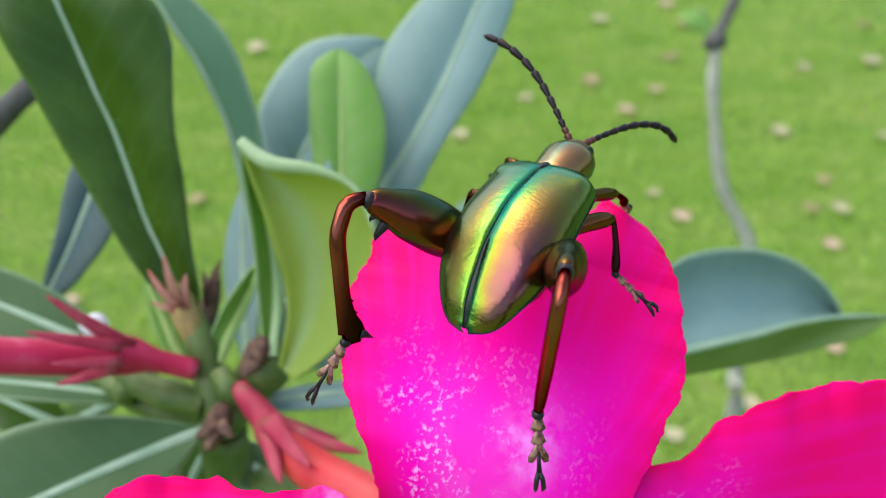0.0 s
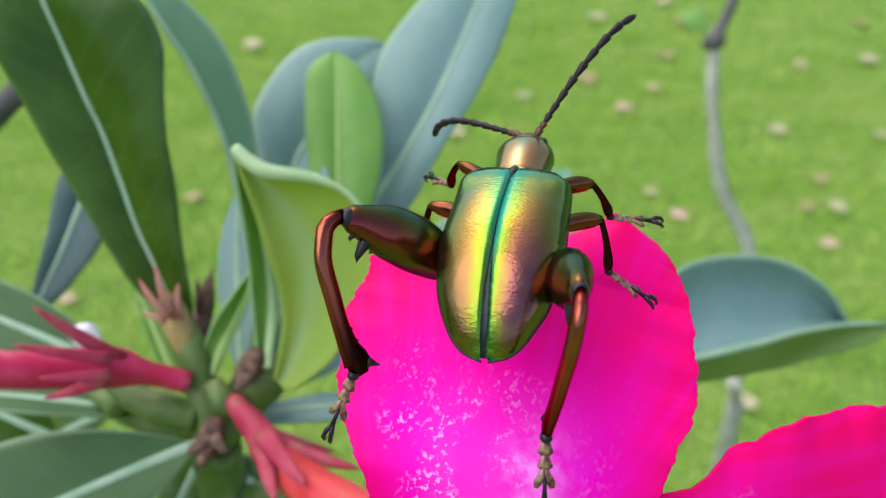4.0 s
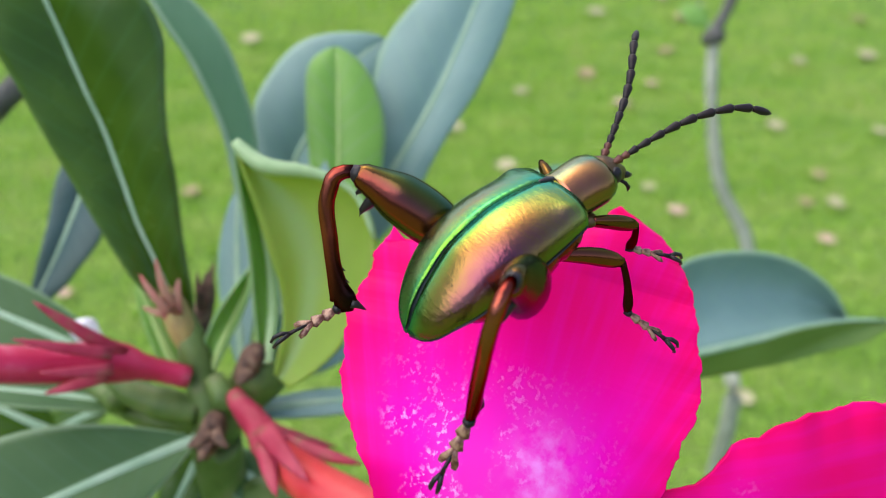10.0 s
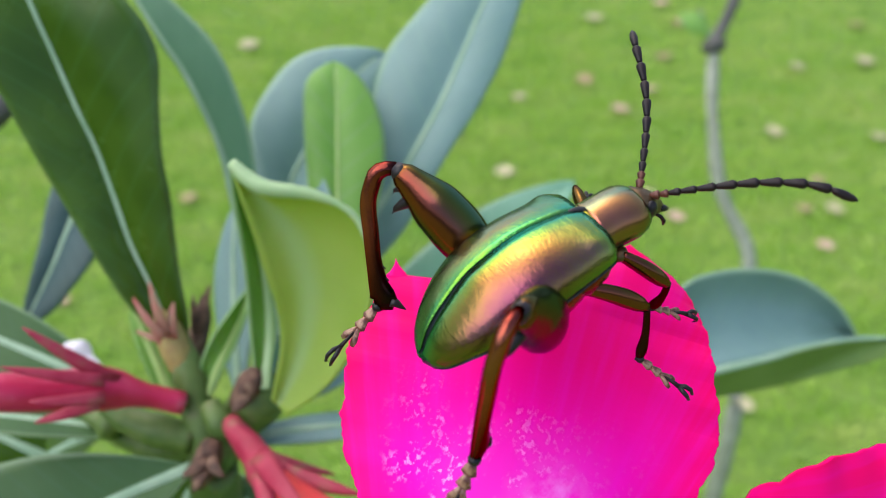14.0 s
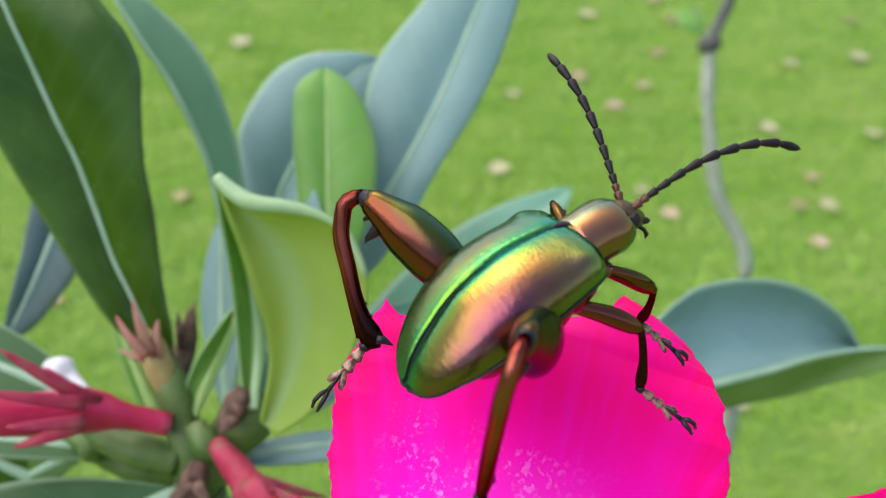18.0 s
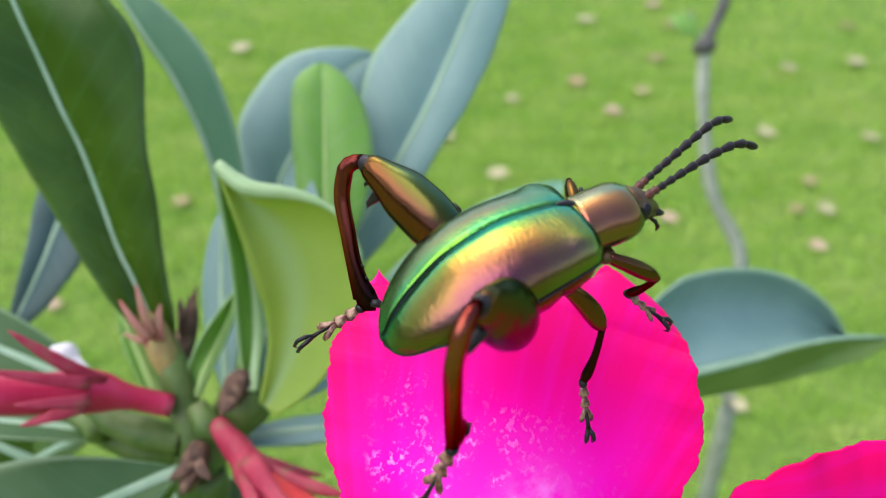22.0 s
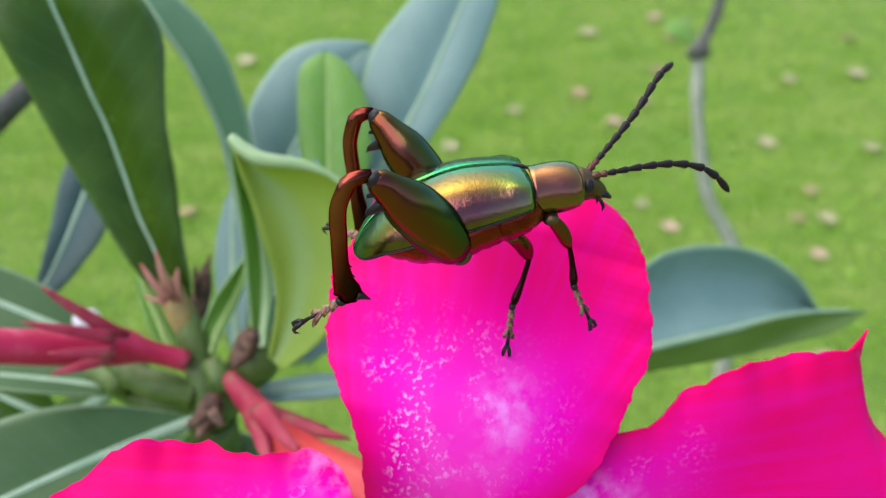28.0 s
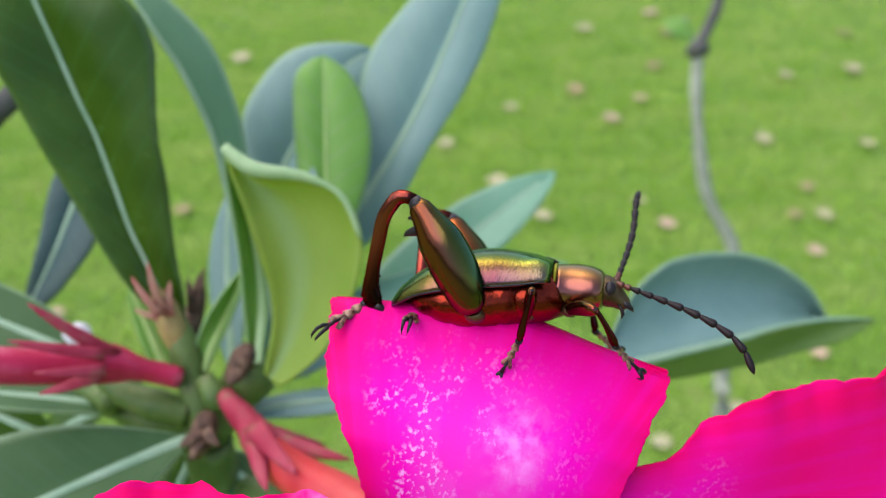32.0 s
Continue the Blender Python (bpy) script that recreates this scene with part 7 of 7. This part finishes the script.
# seconds; middle and tip of each feeler
FEELER_ROWS = {}
FEELER_ROWS["L"] = [
    (0, 11.1, 98.5, 19.0, 6.0, 100.9, 24.3),
    (1, 6.6, 96.0, 19.6, -1.1, 96.0, 23.9),
    (1.5, 6.4, 103.9, 16.3, 4.1, 110.2, 14.9),
    (2, 4.0, 96.5, 19.0, -3.3, 96.5, 21.8),
    (2.5, 1.9, 96.9, 20.6, -4.8, 96.9, 23.1),
    (3, 0.5, 97.2, 16.4, -7.5, 97.3, 16.7),
    (3.5, 0.7, 103.2, 16.2, -4.9, 107.6, 15.8),
    (5.5, 12.7, 100.6, 18.0, 13.4, 106.6, 22.6),
    (6, 11.8, 102.1, 19.6, 10.3, 108.1, 23.4),
    (6.5, 13.8, 102.3, 17.1, 15.7, 108.5, 20.7),
    (7, 19.2, 100.9, 13.7, 23.8, 106.1, 12.9),
    (7.5, 16.5, 96.7, 18.6, 16.6, 99.7, 25.9),
    (8, 17.8, 98.2, 16.0, 21.4, 103.5, 19.9),
    (8.5, 17.9, 98.5, 17.2, 19.4, 103.6, 22.4),
    (9, 17.6, 98.5, 17.7, 17.5, 103.0, 24.1),
    (9.5, 20.3, 97.9, 15.2, 23.5, 102.7, 19.9),
    (10, 18.4, 95.1, 17.4, 19.6, 98.4, 24.2),
    (10.5, 23.1, 93.3, 13.5, 29.5, 95.8, 16.2),
    (11, 22.0, 93.5, 14.0, 27.6, 96.9, 17.6),
    (11.5, 20.8, 93.5, 14.6, 23.3, 97.6, 21.1),
    (12, 21.9, 92.7, 15.6, 25.9, 96.8, 20.3),
    (12.5, 21.5, 91.6, 15.6, 24.4, 94.4, 23.0),
    (13, 20.7, 92.4, 17.2, 21.9, 95.4, 24.4),
    (13.5, 22.1, 94.9, 15.6, 25.8, 98.7, 21.5),
    (14, 19.0, 94.6, 18.2, 17.9, 96.8, 26.0),
    (14.5, 20.4, 97.6, 14.8, 22.2, 102.2, 22.3),
    (16.5, 13.3, 96.8, 18.4, 8.5, 98.7, 24.3),
    (17, 10.7, 94.9, 17.8, 4.2, 95.0, 23.5),
    (17.5, 11.3, 100.2, 18.3, 7.6, 104.6, 21.6),
    (18, 14.1, 97.9, 20.0, 10.7, 100.5, 26.5),
    (18.5, 21.1, 102.4, 14.5, 24.3, 108.2, 18.1),
    (19, 20.9, 101.9, 17.7, 23.4, 106.6, 22.7),
    (19.5, 16.8, 97.1, 18.0, 13.9, 99.4, 26.0),
    (20, 23.6, 97.0, 13.2, 29.6, 100.5, 17.0),
    (20.5, 21.2, 94.6, 15.4, 24.0, 97.2, 23.3),
    (21, 22.0, 93.3, 16.4, 24.2, 96.1, 23.4),
    (21.5, 22.8, 91.7, 14.1, 29.5, 94.4, 19.0),
    (22, 23.2, 91.8, 14.6, 28.3, 95.8, 18.3),
    (22.5, 19.4, 92.8, 16.1, 18.5, 95.4, 24.0),
    (23, 16.5, 93.7, 16.0, 12.3, 94.8, 22.7),
    (23.5, 17.6, 99.8, 12.8, 15.6, 104.9, 18.3),
    (24, 15.0, 100.2, 13.0, 11.9, 104.8, 17.5),
    (24.5, 16.4, 97.2, 12.1, 16.0, 102.6, 16.9),
    (26.5, 19.2, 96.8, 8.8, 19.6, 101.8, 15.2),
    (27, 18.9, 95.1, 9.2, 17.9, 99.9, 15.9),
    (27.5, 24.2, 84.9, 9.0, 30.2, 82.3, 12.9),
    (28, 23.0, 89.5, 11.5, 26.8, 91.7, 17.6),
    (28.25, 20.3, 90.2, 12.0, 22.2, 93.2, 20.1),
    (28.5, 21.5, 90.7, 10.0, 27.1, 94.3, 16.9),
    (28.75, 21.2, 90.9, 13.1, 23.1, 94.8, 20.0),
    (29, 21.0, 91.8, 13.1, 23.6, 96.1, 19.0),
    (29.25, 22.2, 90.8, 13.4, 28.8, 93.0, 19.5),
    (29.5, 22.1, 94.6, 14.2, 21.8, 98.7, 21.1),
    (29.75, 19.7, 97.4, 11.8, 19.1, 102.4, 18.2),
    (30, 23.6, 95.8, 11.3, 29.0, 98.1, 16.2),
    (30.25, 28.8, 91.6, 3.8, 35.7, 88.7, 5.4),
    (30.5, 30.4, 95.3, -8.6, 38.2, 94.1, -10.2),
    (30.75, 28.0, 93.3, -3.8, 35.0, 89.9, -0.5),
    (31, 28.1, 93.4, -3.9, 33.6, 89.5, 0.5),
    (31.25, 28.6, 99.3, -2.2, 33.3, 100.6, 4.9),
    (31.5, 28.7, 100.3, -1.3, 34.6, 102.8, 3.3),
    (32, 24.5, 105.2, 0.9, 26.1, 110.1, 7.0),
]
FEELER_ROWS["R"] = [
    (0, 21.3, 100.1, 14.3, 27.3, 104.5, 14.1),
    (0.5, 17.0, 95.1, 19.6, 23.0, 95.1, 25.0),
    (1, 15.2, 103.0, 17.5, 18.0, 109.3, 17.4),
    (1.5, 14.2, 97.4, 20.5, 19.3, 98.9, 27.1),
    (2, 12.6, 102.7, 19.3, 15.3, 108.2, 23.4),
    (2.5, 11.0, 102.6, 19.2, 12.7, 107.7, 24.6),
    (3, 8.7, 101.5, 20.6, 10.5, 105.3, 27.1),
    (3.5, 11.4, 99.7, 20.7, 15.9, 101.4, 27.7),
    (5.5, 18.8, 92.5, 18.7, 26.2, 92.5, 22.7),
    (6, 18.4, 94.1, 19.7, 25.7, 94.1, 23.8),
    (6.5, 18.1, 93.9, 17.8, 26.3, 93.9, 22.0),
    (7, 19.2, 96.3, 18.1, 25.3, 98.5, 21.5),
    (7.5, 21.6, 88.2, 13.4, 29.0, 85.0, 14.1),
    (8, 20.9, 90.7, 17.1, 28.6, 90.7, 20.6),
    (8.5, 22.0, 91.3, 15.0, 30.3, 91.3, 18.8),
    (9, 22.0, 92.4, 16.9, 28.8, 92.8, 21.5),
    (9.5, 21.1, 94.1, 16.7, 27.4, 96.6, 20.6),
    (10, 22.5, 91.1, 14.2, 30.5, 91.9, 16.0),
    (10.5, 24.4, 93.1, 9.9, 30.5, 96.3, 8.4),
    (11, 24.9, 90.3, 11.9, 31.4, 92.1, 12.4),
    (11.5, 24.8, 90.2, 10.9, 31.9, 92.5, 10.8),
    (12, 23.2, 90.8, 13.9, 28.7, 94.2, 18.2),
    (12.5, 23.9, 90.9, 13.2, 30.7, 94.0, 15.8),
    (13, 25.6, 87.5, 12.0, 33.6, 87.4, 12.4),
    (13.5, 22.5, 94.2, 14.8, 26.6, 98.4, 20.1),
    (14, 25.7, 86.9, 11.3, 32.7, 83.9, 10.5),
    (14.5, 24.6, 90.8, 14.7, 32.4, 90.8, 18.3),
    (16.5, 22.5, 97.0, 13.2, 30.4, 99.9, 15.5),
    (17, 20.2, 93.7, 17.7, 26.7, 93.6, 22.5),
    (17.5, 19.4, 94.0, 18.2, 26.1, 94.2, 23.4),
    (18, 22.7, 94.3, 16.4, 30.9, 94.9, 18.2),
    (18.5, 22.9, 94.3, 17.6, 31.0, 94.2, 21.1),
    (19, 24.4, 95.6, 16.9, 31.7, 96.0, 19.6),
    (19.5, 25.2, 93.4, 13.0, 33.6, 93.3, 13.6),
    (20, 24.7, 97.1, 10.6, 30.5, 101.5, 9.5),
    (20.5, 21.7, 96.2, 14.0, 26.3, 101.2, 17.9),
    (21, 25.7, 88.6, 10.8, 34.4, 88.5, 9.1),
    (21.5, 24.3, 91.6, 13.3, 29.7, 95.3, 17.1),
    (22, 24.4, 90.4, 13.2, 30.3, 94.3, 15.7),
    (22.5, 25.4, 86.5, 9.8, 34.0, 84.8, 9.9),
    (23, 25.4, 93.4, 10.5, 33.7, 95.1, 11.3),
    (23.5, 23.3, 92.3, 12.9, 29.9, 92.2, 17.3),
    (24, 22.4, 93.4, 11.3, 29.9, 93.3, 15.2),
    (24.5, 22.1, 89.6, 11.5, 29.5, 89.8, 15.6),
    (26.5, 24.6, 86.3, 5.4, 31.4, 83.9, 7.9),
    (27, 25.9, 85.0, 2.5, 33.2, 82.7, -1.3),
    (27.5, 23.5, 87.7, 7.6, 30.6, 88.5, 13.3),
    (28, 26.2, 87.9, 6.7, 32.8, 89.9, 5.3),
    (28.25, 24.4, 87.2, 9.3, 32.4, 89.0, 10.9),
    (28.5, 23.4, 88.5, 12.4, 29.0, 91.6, 15.9),
    (28.75, 25.8, 84.8, 10.4, 33.2, 84.7, 11.9),
    (29, 24.2, 86.7, 10.9, 32.2, 88.1, 13.0),
    (29.25, 23.6, 91.4, 12.6, 28.0, 95.2, 17.7),
    (29.5, 27.9, 87.6, 8.4, 36.5, 87.0, 7.4),
    (29.75, 26.6, 90.5, 10.1, 34.5, 91.1, 12.5),
    (30, 24.8, 97.9, 7.0, 29.6, 103.3, 6.3),
    (30.25, 28.8, 98.0, 1.0, 32.8, 101.7, -3.9),
    (30.5, 26.7, 99.2, -12.4, 28.9, 102.5, -20.2),
    (30.75, 27.6, 100.8, -10.5, 30.3, 104.9, -17.3),
    (31, 26.0, 103.5, -13.2, 30.9, 106.5, -24.5),
    (31.25, 27.3, 98.4, -12.5, 31.5, 100.3, -18.3),
    (31.5, 29.9, 97.8, -5.7, 37.2, 99.6, -7.9),
    (32, 29.2, 94.2, -6.9, 34.8, 91.3, -12.1),
]
# seconds; degrees by which the petal's upper lobe is bent back, where the bend begins and how far it reaches (mm above the fold), and the slant of its axis
LOBE_ROWS = [(0, 0, 3, 11, 0), (3.5, 0, 3, 11, 0), (6, -12, 3, 11, 0), (9, -12, 3, 11, 0), (11, 4, 7, 9, 0), (14, 5, 6, 9, 0), (17, 26, 5, 10, 0), (19, 30, 4.5, 10, 0), (20, 38, 4, 10, 0), (22, 24, 3, 11, 0), (23, 45, 3, 10, 0), (24, 90, 3, 9, 0), (25.5, 40, 3, 10, 0), (27, 0, 3, 11, 0), (28, 0, 3, 11, 2),
             (29, 20, 3, 9, 4), (29.5, 36, 2, 8, 4), (30, 74, 0.3, 6.5, 4), (30.5, 125, 1.2, 6, 2), (31, 150, 1.5, 6, 0), (32, 150, 1.5, 6, 0)]


def motions():
    times = [k * 0.25 for k in range(129)]
    locs = {t: Vector(r[0:3]) for t, *r in BODY_ROWS}
    keys = sorted(locs)
    quats = {}
    last = None
    for t, *r in BODY_ROWS:
        q = Euler([radians(a) for a in r[3:6]]).to_quaternion()
        if last:
            q.make_compatible(last)
        quats[t] = last = q

    def glide(table, t):
        """A smooth reading of a table of time: tuple of numbers."""
        return [ease(column, t) for column in table]

    def columns(rows):
        return [[(r[0], r[1 + k]) for r in rows] for k in range(len(rows[0]) - 1)]

    def body(t):
        i = max(0, min(len(keys) - 2, sum(k <= t for k in keys) - 1))
        f = max(0.0, min(1.0, (t - keys[i]) / (keys[i + 1] - keys[i])))
        f = f * f * (3 - 2 * f) * 0.5 + f * 0.5
        q = quats[keys[i]].slerp(quats[keys[i + 1]], f)
        return Matrix.Translation(Vector(glide(body_cols, t)[:3]) * MM) @ q.to_matrix().to_4x4()

    def aim(start, end, up):
        x = (end - start).normalized()
        y = up.cross(x)
        y = y.normalized() if y.length > 1e-6 else Vector((0, 1, 0))
        m = Matrix((x, y, x.cross(y))).transposed().to_4x4()
        m.translation = start
        return m

    body_cols = columns(BODY_ROWS)
    poses = {t: body(t) for t in times}
    walk(beetle, [(t, PLANT @ poses[t]) for t in times])
    for name, (femur, tibia, tarsus) in LEGS.items():
        hip = Vector(HIPS[name[0]]) * MM
        if name[1] == "R":
            hip.y = -hip.y
        cols = columns(LEG_ROWS[name]) if name in LEG_ROWS else None
        rows = ([], [], [])
        for t in times:
            inv = poses[t].inverted()
            if cols:
                g = glide(cols, t)
                knee, ankle, toe = (inv @ (Vector(g[3 * k:3 * k + 3]) * MM) for k in range(3))
            else:
                knee, ankle, toe = (Vector(p) * MM for p in TUCKED[name])
            a, b, c = LENGTHS[name[0]]
            knee = hip + (knee - hip).normalized() * a * MM
            ankle = knee + (ankle - knee).normalized() * b * MM
            out = (knee - hip).cross(ankle - knee)
            bend_up = out.cross(knee - hip).normalized() * -1
            rows[0].append((t, aim(hip, knee, bend_up)))
            rows[1].append((t, aim(knee, ankle, out.cross(ankle - knee).normalized() * -1)))
            face = (inv.to_3x3() @ P_N).normalized()
            rows[2].append((t, aim(ankle, toe, face)))
        for ob, r in zip((femur, tibia, tarsus), rows):
            walk(ob, r)
    for side, beads in FEELERS.items():
        cols = columns(FEELER_ROWS[side])
        root = Vector((12.0, 0.75 if side == "L" else -0.75, 4.6)) * MM
        rows = [[] for b in beads]
        for t in times:
            inv = poses[t].inverted()
            g = glide(cols, t)
            mid, tip = inv @ (Vector(g[0:3]) * MM), inv @ (Vector(g[3:6]) * MM)
            ctrl = root + (mid - root) * 1.22
            line = []
            for k in range(41):
                s = k / 40
                w = (1 - s) ** 2 + 4 * s * (1 - s) + s * s
                line.append((root * (1 - s) ** 2 + ctrl * (4 * s * (1 - s)) + tip * s * s) / w)
            line.append(line[-1] + (line[-1] - line[-3]).normalized() * 0.02)
            marks, walked, k, p = [], 0.0, 0, line[0]
            goal = [sum(BEADS[:n]) * MM for n in range(len(BEADS) + 1)]
            for want in goal:
                while k < len(line) - 1 and walked + (line[k + 1] - line[k]).length < want:
                    walked += (line[k + 1] - line[k]).length
                    k += 1
                d = line[min(k + 1, len(line) - 1)] - line[min(k, len(line) - 2)]
                marks.append(line[min(k, len(line) - 2)] + d.normalized() * (want - walked))
            for n, bow in ((9, 10), (10, 24)):
                d = marks[n + 1] - marks[n]
                turn = d.cross(Vector((0.2, 0, -1)))
                d = Matrix.Rotation(radians(bow), 3, turn.normalized()) @ d
                marks[n + 1:] = [marks[n] + d] + [p + (marks[n] + d - marks[n + 1]) for p in marks[n + 2:]]
            for n in range(len(beads)):
                rows[n].append((t, aim(marks[n], marks[n + 1], Vector((-0.3, 0, 1)))))
        for ob, r in zip(beads, rows):
            walk(ob, r)
    bend_cols = columns(LOBE_ROWS)
    rows = [[] for s in petal_strips]
    for t in times:
        total, begin, reach, slant = glide(bend_cols, t)
        axis = Vector((math.cos(radians(slant)), math.sin(radians(slant)), 0))
        weights = [ease([(0, 0.3), (0.2, 1.0), (0.7, 0.9), (1.0, 0.25)], ((k * strip_step / MM) - begin) / reach) if (k + 1) * strip_step / MM > begin else 0.0 for k in range(STRIPS)]
        m = Matrix.Identity(4)
        for r, w in zip(rows, weights):
            m = m @ Matrix.Rotation(-radians(total) * w / sum(weights), 4, axis)
            r.append((t, m.copy()))
            m = m @ Matrix.Translation((0, strip_step, 0))
    for ob, r in zip(petal_strips, rows):
        walk(ob, r)
    walk(head, [(t, pose(*HEAD_AT, 0, 12, 0)) for t in (0.0, 32.0)])


motions()
